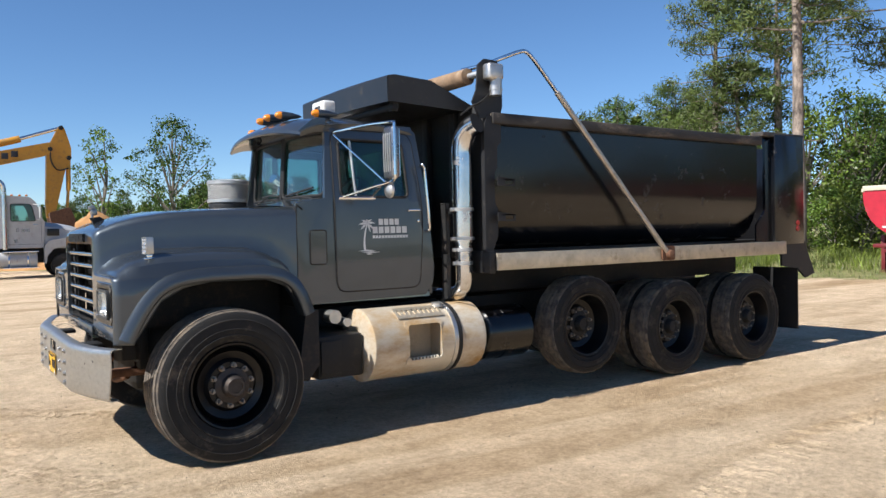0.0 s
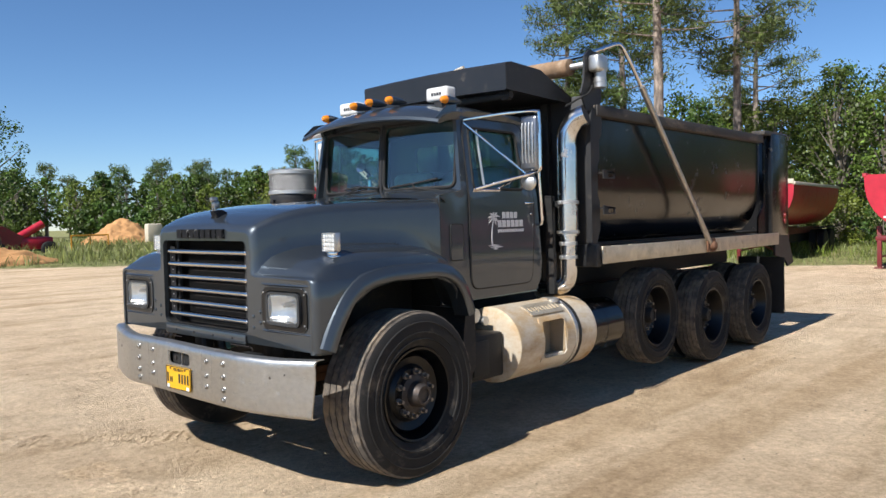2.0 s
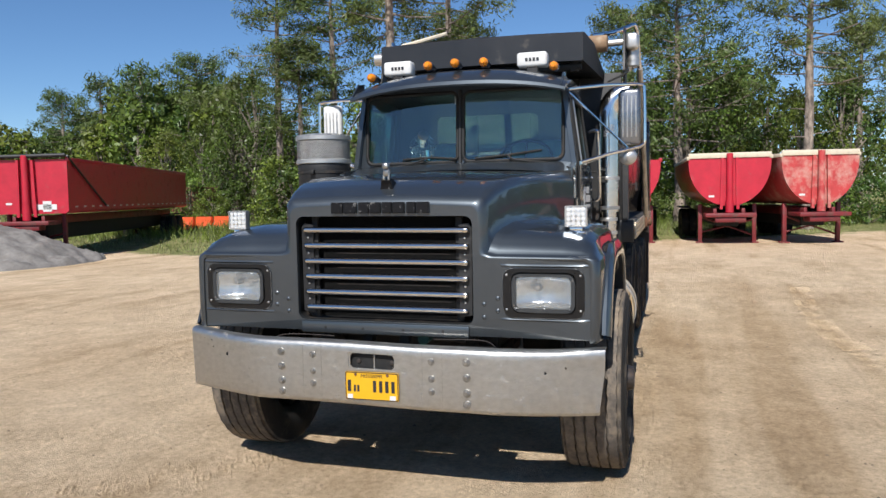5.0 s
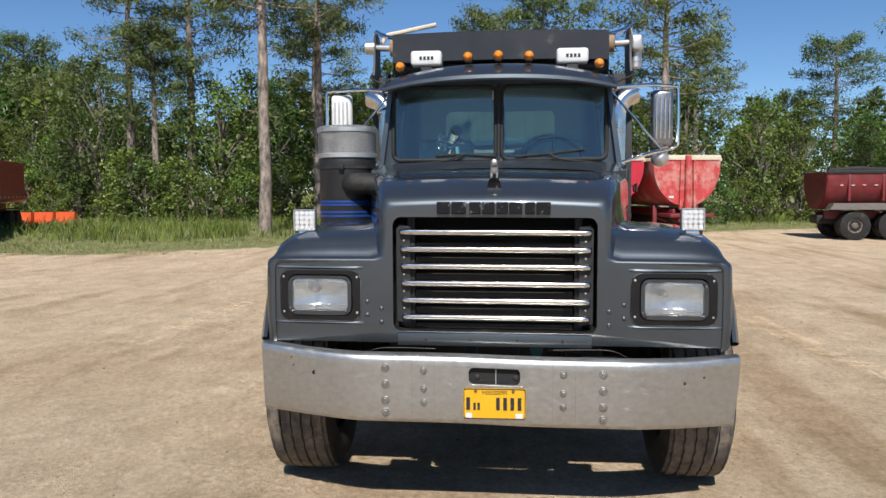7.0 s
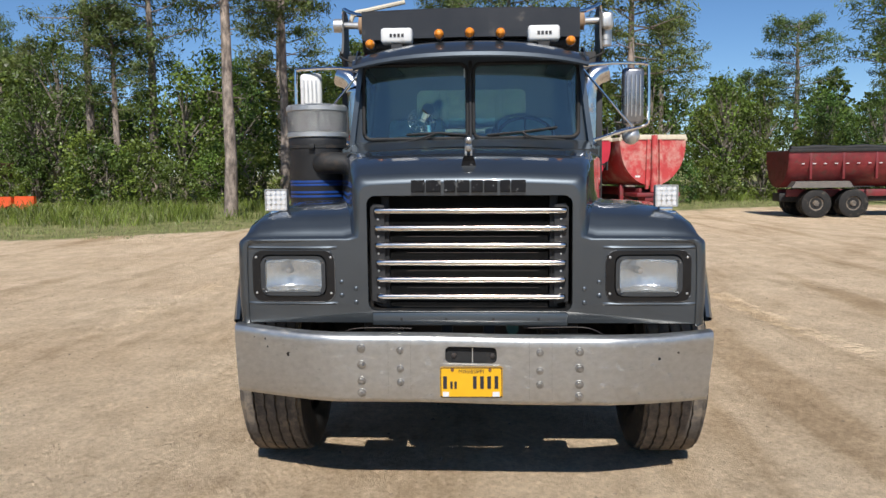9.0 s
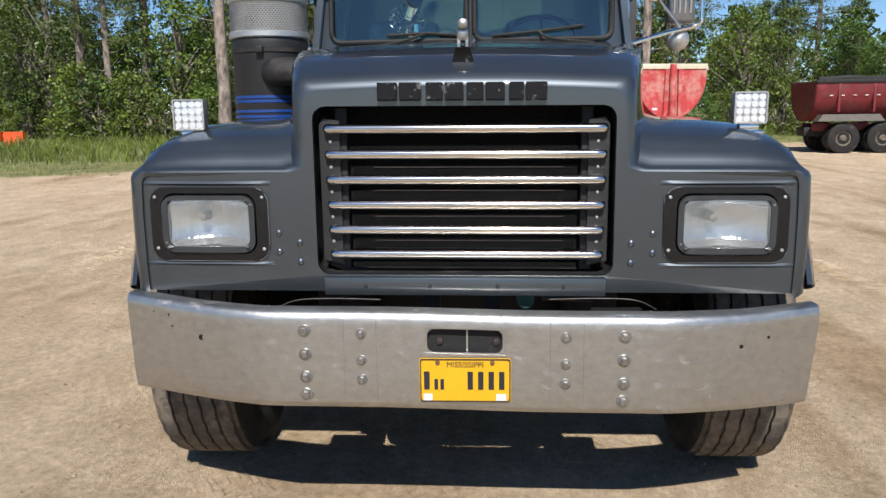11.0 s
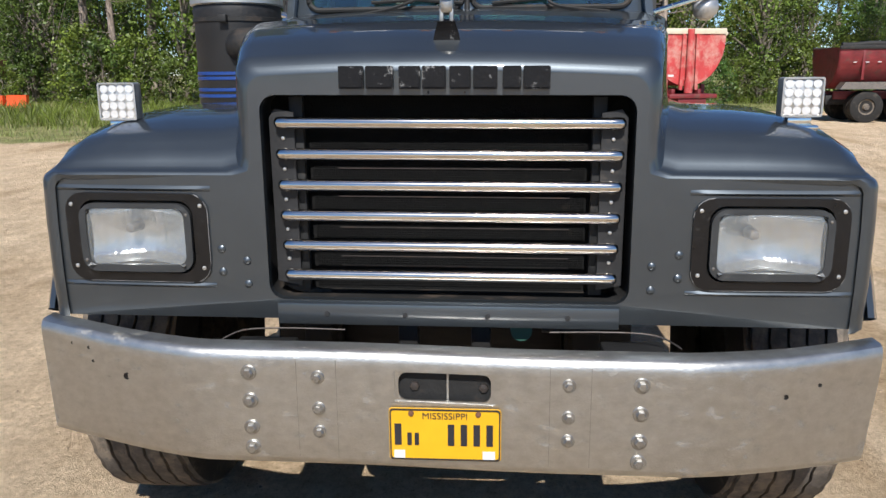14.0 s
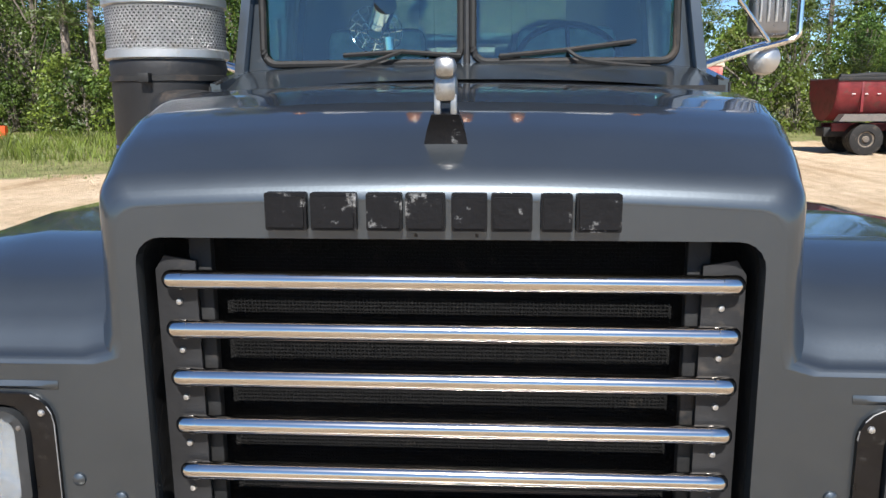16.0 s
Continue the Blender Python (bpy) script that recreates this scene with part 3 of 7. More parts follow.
def grille():
    g = new("grille")
    g.parent = truck
    bm = bmesh.new()
    box(bm, 0.34, 0.40, -0.53, 0.53, 0.96, 1.58)
    part("radiator", bm, RADIATOR, g, "black radiator core behind fine mesh")
    bm = bmesh.new()
    for k in range(84):
        z = 0.985 + k * 0.007
        box(bm, 0.336, 0.339, -0.405, 0.405, z, z + 0.0022)
    for k in range(116):
        y = -0.404 + k * 0.007
        box(bm, 0.3365, 0.3385, y, y + 0.0022, 0.985, 1.57)
    part("wire_mesh", bm, RADIATOR, g, "fine black woven wire screen", False)
    # dusty seams of the core behind the screen
    for z in (1.045, 1.075, 1.165, 1.26, 1.345):
        bm = bmesh.new()
        box(bm, 0.333, 0.336, -0.36, 0.33, z, z + 0.003)
        part("dusty_seam", bm, HUB, g)
    bm = bmesh.new()
    sheet(bm, rrect(-0.555, 0.955, 0.555, 1.59, 0.05), [rrect(-0.525, 0.975, 0.525, 1.568, 0.045)], lambda u, v, d: (0.232 + d, u, v), 0.10)
    part("shroud", bm, CHASSIS, g)
    for side in (-1, 1):
        bm = bmesh.new()
        sheet(bm, [(side * 0.435, 1.005), (side * 0.505, 1.02), (side * 0.507, 1.50), (side * 0.49, 1.525), (side * 0.435, 1.515)], [], lambda u, v, d: (0.246 + d, u, v), 0.006)
        sd = part("side_plate", bm, DULL_BLACK, g)
        bm = bmesh.new()
        box(bm, 0.262, 0.285, side * 0.432 - 0.02, side * 0.432 + 0.02, 0.985, 1.56, 0.004)
        part("upright", bm, CHASSIS, g)
        for k in range(5):
            bm = bmesh.new()
            lathe(bm, [(0.0, 0.006), (-0.004, 0.005), (-0.005, 0.0004)], (0.246, side * 0.468, 1.442 - 0.0885 * k), "x", 10)
            part("screw", bm, GREEN_STEEL, sd)
    for k in range(6):
        z = 1.487 - 0.0885 * k
        h = 0.486 - 0.002 * k
        bm = bmesh.new()
        lathe(bm, [(-h - 0.006, 0.009), (-h, 0.016), (-h + 0.008, 0.0182), (-h + 0.03, 0.0182), (-h + 0.031, 0.0172), (h - 0.031, 0.0172), (h - 0.03, 0.0182), (h - 0.008, 0.0182), (h, 0.016), (h + 0.006, 0.009)], (0.228, -0.006, z), "y", 24)
        part("grille_bar", bm, BARS, g, "polished steel grille bar")
    bm = bmesh.new()
    sweep(bm, arc([(0.30, 0.50, 1.02), (0.27, 0.47, 1.0), (0.29, 0.40, 0.975), (0.3, 0.36, 0.97)]), 0.012, 8)
    part("hose", bm, CHASSIS, g)


grille()


def headlamp(side):
    c = side * 0.902
    u0, u1 = c - 0.214, c + 0.214
    outline = rrect(u0, 1.024, u1, 1.287, 0.055)

    def bowed(u, v, d):
        return (0.191 + d + 0.05 * max(0, abs(u) - 0.65) ** 2, u, v)
    bm = bmesh.new()
    sheet(bm, outline, [rrect(c - 0.171, 1.050, c + 0.171, 1.266, 0.045)], bowed, 0.012)
    bz = part("headlamp", bm, BEZEL, truck, "rectangular headlamp in a black screwed bezel")
    for a, b in ((-0.194, 1.068), (-0.194, 1.252), (0.194, 1.068), (0.194, 1.252)):
        bm = bmesh.new()
        lathe(bm, [(0, 0.0065), (-0.003, 0.0055), (-0.0045, 0.0004)], bowed(c + a, b, 0.0), "x", 10)
        part("screw", bm, GREEN_STEEL, bz)
    # paint rubbed off the edge in stretches
    r_ = random.Random(5 + side)
    k = 0
    while k < len(outline) - 2:
        n_ = r_.randint(2, 4)
        if r_.random() < 0.6:
            bm = bmesh.new()
            sweep(bm, [bowed(a, b, 0.001) for a, b in outline[k:k + n_]], 0.0013, 5)
            part("chipped_edge", bm, WORN_EDGE, bz, "chipped pale edge")
        k += n_
    # moulded brow over the bezel and sill under it
    for v, t, lab in ((1.300, 0.009, "brow"), (1.013, 0.008, "sill")):
        bm = bmesh.new()
        rows = []
        for i in range(25):
            u = c + side * (-0.225 + 0.47 * i / 24)
            f = math.sin(math.pi * i / 24) ** 0.35
            x = bowed(u, v, 0.0)[0] + 0.008
            rows.append([(x, u, v + t), (x - 0.004 * f, u, v + t * 0.5), (x - 0.007 * f, u, v), (x - 0.004 * f, u, v - t * 0.4), (x, u, v - t * 0.8)])
        loft(bm, rows)
        part(lab, bm, PAINT, bz)
    bm = bmesh.new()
    sheet(bm, rrect(c - 0.166, 1.056, c + 0.166, 1.258, 0.044), [rrect(c - 0.146, 1.077, c + 0.146, 1.244, 0.028)], lambda u, v, d: (0.183 + d, u, v), 0.018)
    ring = part("retainer_ring", bm, RING, bz, "dull black lamp retaining ring")
    for a, b in ((-0.154, 1.226), (0.154, 1.090)):
        bm = bmesh.new()
        lathe(bm, [(0, 0.005), (-0.002, 0.004), (-0.003, 0.0004)], (0.183, c + a, b), "x", 8)
        part("screw", bm, LUG, ring)
    # dark plate added to keep daylight out of the gap round the ring
    bm = bmesh.new()
    sheet(bm, rrect(c - 0.215, 1.022, c + 0.215, 1.288, 0.05), [rrect(c - 0.143, 1.079, c + 0.143, 1.242, 0.028)], lambda u, v, d: (0.234 + d + 0.05 * max(0, abs(u) - 0.65) ** 2, u, v), 0.004)
    part("lamp_bucket", bm, ENGINE, bz)
    # bowl with a flat top and bottom and a bulb in its middle
    bm = bmesh.new()
    rows = []
    for i in range(29):
        u = -0.144 + 0.288 * i / 28
        rows.append([(0.285 - 3.4 * u * u - 2.2 * w * w - 14 * max(0.0, abs(w) - 0.066) ** 1.5, c + u, 1.160 + w) for w in [-0.084 + 0.168 * j / 16 for j in range(17)]])
    loft(bm, rows)
    part("reflector", bm, LENS, bz)
    bm = bmesh.new()
    lathe(bm, [(-0.062, 0.0005), (-0.060, 0.012), (-0.045, 0.016), (-0.02, 0.016), (0.0, 0.019)], (0.282, c + 0.035, 1.178), "x", 16)
    part("bulb_shield", bm, LUG, bz, "small grey bulb shield")
    bm = bmesh.new()
    rows = []
    for i in range(77):
        u = -0.145 + 0.290 * i / 76
        d = 0.007 * (1 - (u / 0.145) ** 2) + 0.0011 * (i % 2)
        rows.append([(0.192 - d, c + u, 1.076), (0.188 - d, c + u, 1.11), (0.187 - d, c + u, 1.18), (0.188 - d, c + u, 1.22), (0.192 - d, c + u, 1.245)])
    loft(bm, rows)
    gl = part("lens", bm, LAMP_GLASS, bz, "ribbed clear glass lens")
    gl.visible_shadow = False


headlamp(-1)
headlamp(1)
settle(truck, {"front_panel", "rivet", "screw", "lower_strip", "badge_piece", "pin_hole", "headlamp", "chipped_edge", "brow", "sill", "retainer_ring", "lamp_bucket", "reflector", "bulb_shield", "lens",
               "radiator", "wire_mesh", "dusty_seam", "shroud", "side_plate", "upright", "grille_bar", "hose", "hood"}, 0.0072)


def bumper():
    def bend(y):
        a = abs(y)
        return 0.0 if a < 0.66 else 0.16 * ((a - 0.66) / 0.55) ** 1.35
    ys = [-1.222, -1.216, -1.19, -1.15, -1.1, -1.05, -1.0, -0.95, -0.9, -0.85, -0.8, -0.75, -0.70, -0.66, -0.55, -0.4, -0.25, -0.142, -0.130, 0.118, 0.130, 0.25, 0.4, 0.55, 0.66, 0.70, 0.75, 0.8, 0.85, 0.9, 0.95, 1.0, 1.05, 1.1, 1.15, 1.18, 1.200, 1.206]
    rows_z = [(0.060, 0.553), (0.024, 0.547), (0.008, 0.550), (0.001, 0.560), (0.0, 0.572), (0.0, 0.66), (0.0, 0.748), (0.0, 0.760), (0.0, 0.822), (0.0, 0.834), (0.0, 0.855), (0.003, 0.870), (0.011, 0.881), (0.024, 0.886), (0.075, 0.886)]

    def skin(y, d, z):
        # the ends are cut aslant and the far one is bent outwards at its upper corner
        low = (0.80 - z) / 0.25
        end = max(0.0, abs(y) - 0.95) / 0.27
        yy = y - math.copysign(end * (0.030 if y < 0 else 0.012) * max(0.0, low), y)
        dent = 0.0014 * noise.noise(Vector((y * 2.3, z * 3.0, 4.0))) + 0.0005 * noise.noise(Vector((y * 9, z * 9, 1.0)))
        lip = 0.010 * max(0.0, (z - 0.80) / 0.08) * end
        return (bend(yy) + d + dent - lip * 0.6, yy, z + 0.004 * math.sin(7 * y) * 0.5 + lip)
    bm = bmesh.new()
    grid = [[bm.verts.new(skin(y, d, z)) for d, z in rows_z] for y in ys]
    for i in range(len(ys) - 1):
        for k in range(len(rows_z) - 1):
            if -0.143 < ys[i] and ys[i + 1] < 0.131 and 0.747 < rows_z[k][1] and rows_z[k + 1][1] < 0.835 and rows_z[k][0] == 0.0:
                continue
            bm.faces.new((grid[i][k], grid[i + 1][k], grid[i + 1][k + 1], grid[i][k + 1]))
    geo = bmesh.ops.extrude_face_region(bm, geom=bm.faces[:])
    for v in geo["geom"]:
        if isinstance(v, bmesh.types.BMVert):
            v.co += Vector((0.009, 0, -0.004 if v.co.z > 0.7 else 0.004))
    b = part("bumper", bm, STEEL, truck, "brushed aluminium swept-back bumper with scuffs")
    for side in (-1, 1):
        for y, zs, r in ((0.532, (0.8185, 0.737, 0.6565, 0.596), 0.016), (0.341, (0.8115, 0.7195, 0.6515), 0.0135)):
            for z in zs:
                bm = bmesh.new()
                lathe(bm, [(0.004, r * 1.35), (-0.004, r * 1.35), (-0.0055, r * 1.25), (-0.0055, 0.0004)], (0.0, side * y, z), "x", 20)
                lathe(bm, [(-0.004, r * 0.88), (-0.014, r * 0.86), (-0.0165, r * 0.70), (-0.0165, 0.0004)], (0.0, side * y, z), "x", 6)
                part("bolt", bm, BOLT, b)
    bm = bmesh.new()
    box(bm, 0.03, 0.05, -0.2, 0.2, 0.72, 0.85)
    part("slot_backing", bm, CHASSIS, b)
    bm = bmesh.new()
    sheet(bm, [(-0.150, 0.742), (0.138, 0.742), (0.138, 0.840), (-0.150, 0.840)], [rrect(-0.132, 0.752, 0.120, 0.832, 0.024)], lambda u, v, d: (0.0045 + d, u, v), 0.006)
    part("slot_rim", bm, STEEL, b)
    bm = bmesh.new()
    box(bm, 0.018, 0.03, -0.016, -0.011, 0.745, 0.838)
    part("slot_divider", bm, GREEN_STEEL, b)
    for y in (0.078, -0.112):
        bm = bmesh.new()
        lathe(bm, [(0.0, 0.014), (-0.008, 0.013), (-0.010, 0.006), (-0.010, 0.0004)], (0.03, y, 0.785), "x", 6)
        part("slot_bolt", bm, HUB, b)
    pl = new("number_plate", finish("number_plate", sheet(bmesh.new(), rrect(-0.160, 0.583, 0.146, 0.737, 0.01), [], lambda u, v, d: (-0.010 + d, u, v), 0.003), PLATE))
    pl.parent = b
    tagged(pl, "yellow embossed number plate with dark border")
    bm = bmesh.new()
    sheet(bm, rrect(-0.158, 0.585, 0.144, 0.735, 0.009), [rrect(-0.154, 0.589, 0.140, 0.731, 0.008)], lambda u, v, d: (-0.0125 + d, u, v), 0.002)
    part("plate_border", bm, INK, pl, "dark border line")
    for u0, u1 in ((0.131, 0.112), (0.096, 0.084), (0.076, 0.064), (-0.015, -0.033), (-0.050, -0.068), (-0.085, -0.103), (-0.120, -0.138)):
        h = 0.062 if u0 > 0.1 or u0 < 0 else 0.036
        bm = bmesh.new()
        box(bm, -0.0125, -0.0105, u1, u0, 0.629, 0.629 + h)
        part("plate_bar", bm, INK, pl, "plain dark bar")
    for u0, u1 in ((0.103, 0.133), (-0.144, -0.110)):
        bm = bmesh.new()
        box(bm, -0.0125, -0.0105, u0, u1, 0.590, 0.613)
        part("plate_sticker", bm, DECAL, pl, "small white sticker")
    # stop marks, spare holes and a rubbed strip on the bumper face
    for y, z, q in ((0.905, 0.772, 0.011), (1.02, 0.80, 0.005), (1.03, 0.84, 0.006), (-0.93, 0.775, 0.008), (-1.03, 0.80, 0.006), (1.09, 0.845, 0.005)):
        bm = bmesh.new()
        lathe(bm, [(0.0, q), (-0.0015, q * 0.9), (-0.0005, q * 0.6), (-0.0005, 0.0004)], (bend(y) - 0.0005, y, z), "x", 8)
        part("spare_hole", bm, BEZEL, b)
    for y in (-0.40, -0.29, 0.29, 0.40):
        bm = bmesh.new()
        box(bm, -0.0008, 0.004, y - 0.0008, y + 0.0008, 0.575, 0.862)
        part("weld_line", bm, BOLT, b)
    cu = bpy.data.curves.new("plate_state", "FONT")
    cu.body, cu.size, cu.align_x, cu.extrude = "MISSISSIPPI", 0.027, "CENTER", 0.0006
    cu.materials.append(INK)
    tx = new("plate_text", cu)
    tx.parent = pl
    tx.matrix_basis = Matrix(((0, 0, -1, -0.0115), (-1, 0, 0, -0.007), (0, 1, 0, 0.706), (0, 0, 0, 1)))
    for y in (0.085, -0.098):
        bm = bmesh.new()
        lathe(bm, [(0, 0.008), (-0.004, 0.007), (-0.005, 0.0004)], (-0.011, y, 0.722), "x", 12)
        part("plate_screw", bm, RUST, pl)


bumper()
settle(truck, {"bumper", "bolt", "slot_backing", "slot_rim", "slot_divider", "slot_bolt", "spare_hole", "weld_line"}, 0.018)


def wheel(x, y, z, radius, width, side, steer=False, dual=False, wear=TREAD):
    """One tyre with rim, disc, hub and nuts. side is -1 or 1; y is the outer face of the tyre."""
    w = new("wheel")
    w.parent = truck
    yc = y - side * width / 2
    hw = width / 2
    prof = []
    ribs = 5
    bead = 0.30
    prof += [(-hw * 0.62, bead), (-hw * 0.80, bead + 0.01), (-hw * 0.97, bead + 0.06), (-hw, radius * 0.78), (-hw * 0.97, radius * 0.90), (-hw * 0.90, radius * 0.965), (-hw * 0.86, radius * 0.985)]
    for k in range(ribs):
        a = -0.80 + 1.6 * k / ribs
        b = -0.80 + 1.6 * (k + 1) / ribs
        dz = radius * (1 - 0.008 * abs((a + b) / 2) ** 2)
        prof += [(hw * (a + 0.02), dz - 0.016), (hw * (a + 0.03), dz), (hw * (b - 0.03), dz), (hw * (b - 0.02), dz - 0.016)]
    prof += [(hw * 0.86, radius * 0.985), (hw * 0.90, radius * 0.965), (hw * 0.97, radius * 0.90), (hw, radius * 0.78), (hw * 0.97, bead + 0.06), (hw * 0.80, bead + 0.01), (hw * 0.62, bead)]
    seg = 72
    bm = bmesh.new()
    lathe(bm, prof, (x, yc, z), "y", seg)
    for f in [f for f in bm.faces if len(f.verts) > 4]:
        bm.faces.remove(f)
    # zigzag of the grooves
    for v in bm.verts:
        r = math.hypot(v.co.x - x, v.co.z - z)
        if r > radius * 0.968:
            k = round(math.atan2(v.co.z - z, v.co.x - x) / math.tau * seg)
            v.co.y += 0.0035 if k % 2 else -0.0035
            if not steer and k % 3 == 0 and abs(v.co.y - yc) > hw * 0.45:
                f = 0.975
                v.co.x, v.co.z = x + (v.co.x - x) * f, z + (v.co.z - z) * f
    t = part("tyre", bm, RUBBER, w, "dusty black rubber tyre")
    t.data.materials.append(TREAD)
    for p in t.data.polygons:
        c = p.center
        if math.hypot(c.x - x, c.z - z) > radius * 0.935:
            p.material_index = 1
    # rings moulded on the side wall
    bm = bmesh.new()
    for rr in (0.66, 0.74, 0.86):
        lathe(bm, [(side * hw * 0.985, radius * rr), (side * (hw * 0.985 + 0.006), radius * rr + 0.004), (side * hw * 0.985, radius * rr + 0.010)], (x, yc, z), "y", 56)
    for f in [f for f in bm.faces if len(f.verts) > 4]:
        bm.faces.remove(f)
    part("sidewall_ring", bm, RUBBER, t)
    s = side
    deep = 0.05 if steer else 0.14
    bm = bmesh.new()
    lathe(bm, [(s * hw * 0.80, bead + 0.012), (s * hw * 0.86, bead + 0.004), (s * hw * 0.84, bead - 0.010), (s * hw * 0.60, bead - 0.022), (s * hw * 0.35, bead - 0.030), (s * (hw * 0.80 - deep), bead - 0.06), (s * (hw * 0.80 - deep) - s * 0.02, 0.19), (s * (hw * 0.80 - deep) + s * 0.006, 0.165), (s * (hw * 0.80 - deep) + s * 0.006, 0.0005)], (x, yc, z), "y", 48, caps=False)
    rim = part("rim", bm, RIM, w, "black painted steel rim")
    rim.visible_shadow = True
    fy = yc + s * (hw * 0.80 - deep)
    hub_out = 0.115 if steer else 0.10
    bm = bmesh.new()
    lathe(bm, [(0, 0.13), (s * 0.03, 0.125), (s * 0.04, 0.085), (s * hub_out * 0.8, 0.075), (s * hub_out, 0.062), (s * hub_out, 0.045), (s * (hub_out - 0.01), 0.043), (s * (hub_out - 0.008), 0.0005)], (x, fy, z), "y", 28)
    part("hub", bm, HUB if steer else CHASSIS, w, "greasy hub cap")
    for k in range(10):
        a = k * math.tau / 10 + 0.2
        px, pz = x + 0.1425 * math.cos(a), z + 0.1425 * math.sin(a)
        bm = bmesh.new()
        lathe(bm, [(0.0, 0.022), (s * 0.022, 0.021), (s * 0.023, 0.013), (s * 0.055, 0.012), (s * 0.056, 0.0004)], (px, fy + s * 0.004, pz), "y", 8)
        part("lug_nut", bm, LUG, w)
    return w


for s in (-1, 1):
    wheel(0.965, s * 1.300, 0.542, 0.542, 0.37, s, steer=True)
    wheel(4.60, s * 1.165, 0.655, 0.485, 0.30, s)
    for x in (5.95, 7.36):
        wheel(x, s * 1.172, 0.515, 0.515, 0.275, s)
        wheel(x, s * 0.862, 0.515, 0.515, 0.275, s, dual=True)


def chassis():
    c = new("chassis")
    c.parent = truck
    for s in (-1, 1):
        bm = bmesh.new()
        box(bm, 0.40, 8.3, s * 0.43 - 0.045, s * 0.43 + 0.045, 0.68, 0.96, 0.01)
        part("frame_rail", bm, CHASSIS, c)
        bm = bmesh.new()
        for x in (1.0,):
            box(bm, x - 0.75, x + 0.75, s * 0.43 - 0.05, s * 0.43 + 0.05, 0.56, 0.62, 0.01)
            box(bm, x - 0.5, x + 0.5, s * 0.43 - 0.05, s * 0.43 + 0.05, 0.62, 0.67, 0.01)
        part("leaf_spring", bm, RUST, c)
        bm = bmesh.new()
        box(bm, 5.6, 7.7, s * 0.5 - 0.06, s * 0.5 + 0.06, 0.55, 0.66, 0.03)
        part("walking_beam", bm, CHASSIS, c)
        bm = bmesh.new()
        sweep(bm, arc([(0.12, s * 0.66, 0.870), (0.17, s * 0.60, 0.890), (0.19, s * 0.48, 0.892), (0.2, s * 0.30, 0.886)]), 0.0025, 6)
        part("wire_loop", bm, HUB, c)
        bm = bmesh.new()
        box(bm, 0.06, 0.24, s * 0.54 - 0.09, s * 0.54 + 0.09, 0.82, 0.850, 0.008)
        part("bumper_bracket", bm, ENGINE, c)
    for x, z, r in ((0.93, 0.50, 0.055), (4.6, 0.60, 0.055), (5.95, 0.515, 0.11), (7.36, 0.515, 0.11)):
        bm = bmesh.new()
        rod(bm, (x, -1.0, z), (x, 1.0, z), r)
        if x > 5:
            lathe(bm, [(-0.25, 0.06), (-0.16, 0.2), (0.0, 0.24), (0.16, 0.2), (0.25, 0.06)], (x, 0, z), "y", 24)
        part("axle", bm, CHASSIS, c)
    bm = bmesh.new()
    box(bm, 0.5, 1.75, -0.38, 0.38, 0.42, 1.45, 0.06)
    box(bm, 0.42, 0.6, -0.50, 0.50, 0.85, 1.50, 0.02)
    rod(bm, (1.7, 0, 0.75), (5.8, 0, 0.6), 0.06)
    part("engine", bm, ENGINE, c)
    bm = bmesh.new()
    rod(bm, (0.24, -0.22, 0.875), (0.36, -0.22, 0.885), 0.032)
    part("air_fitting", bm, mat("green_fitting", (0.0234, 0.078, 0.0624), 0.5), c)
    for y in (0.12, -0.10):
        bm = bmesh.new()
        box(bm, 0.26, 0.32, y - 0.03, y + 0.03, 0.76, 0.90, 0.008)
        part("tow_bracket", bm, ENGINE, c)
    bm = bmesh.new()
    rod(bm, (0.24, -0.28, 0.885), (0.25, -0.46, 0.875), 0.012)
    part("hose_end", bm, CHASSIS, c)
    bm = bmesh.new()
    sweep(bm, arc([(0.45, 0.35, 0.56), (0.42, 0.1, 0.50), (0.42, -0.15, 0.49), (0.45, -0.4, 0.55)]), 0.02, 8)
    part("tie_rod", bm, RUST, c)
    for s in (-1, 1):
        bm = bmesh.new()
        box(bm, 0.40, 1.6, s * 0.60 - 0.015, s * 0.60 + 0.015, 0.93, 1.42)
        part("inner_wing", bm, CHASSIS, c)
        # dark block added to hide sunlit ground between engine and wing
        bm = bmesh.new()
        box(bm, 0.50, 0.56, s * 0.48 - 0.11, s * 0.48 + 0.11, 0.62, 0.97, 0.01)
        part("gap_block", bm, ENGINE, c)
        bm = bmesh.new()
        sheet(bm, [(1.50, 0.50), (1.585, 0.48), (1.68, 0.60), (1.68, 1.02), (1.58, 1.03)], [], lambda u, v, d: (u, s * (0.72 + 0), v) if d == 0 else (u, s * 1.17, v), 1)
        part("splash_guard", bm, CHASSIS, c)
        bm = bmesh.new()
        box(bm, 8.22, 8.235, s * 0.58, s * 1.19, 0.30, 1.06, 0.004)
        part("mud_flap", bm, DULL_BLACK, c, "black rubber mud flap")
    bm = bmesh.new()
    box(bm, 1.70, 2.10, -1.10, -0.5, 0.46, 0.80, 0.02)
    box(bm, 1.72, 1.9, -1.12, -1.1, 0.50, 0.76, 0.006)
    part("battery_box", bm, CHASSIS, c)
    bm = bmesh.new()
    rod(bm, (1.92, -0.98, 0.93), (1.92, -0.86, 0.93), 0.055)
    rod(bm, (2.02, -1.0, 0.88), (2.02, -0.86, 0.88), 0.035)
    part("air_filter_bowl", bm, GREEN_STEEL, c)


chassis()


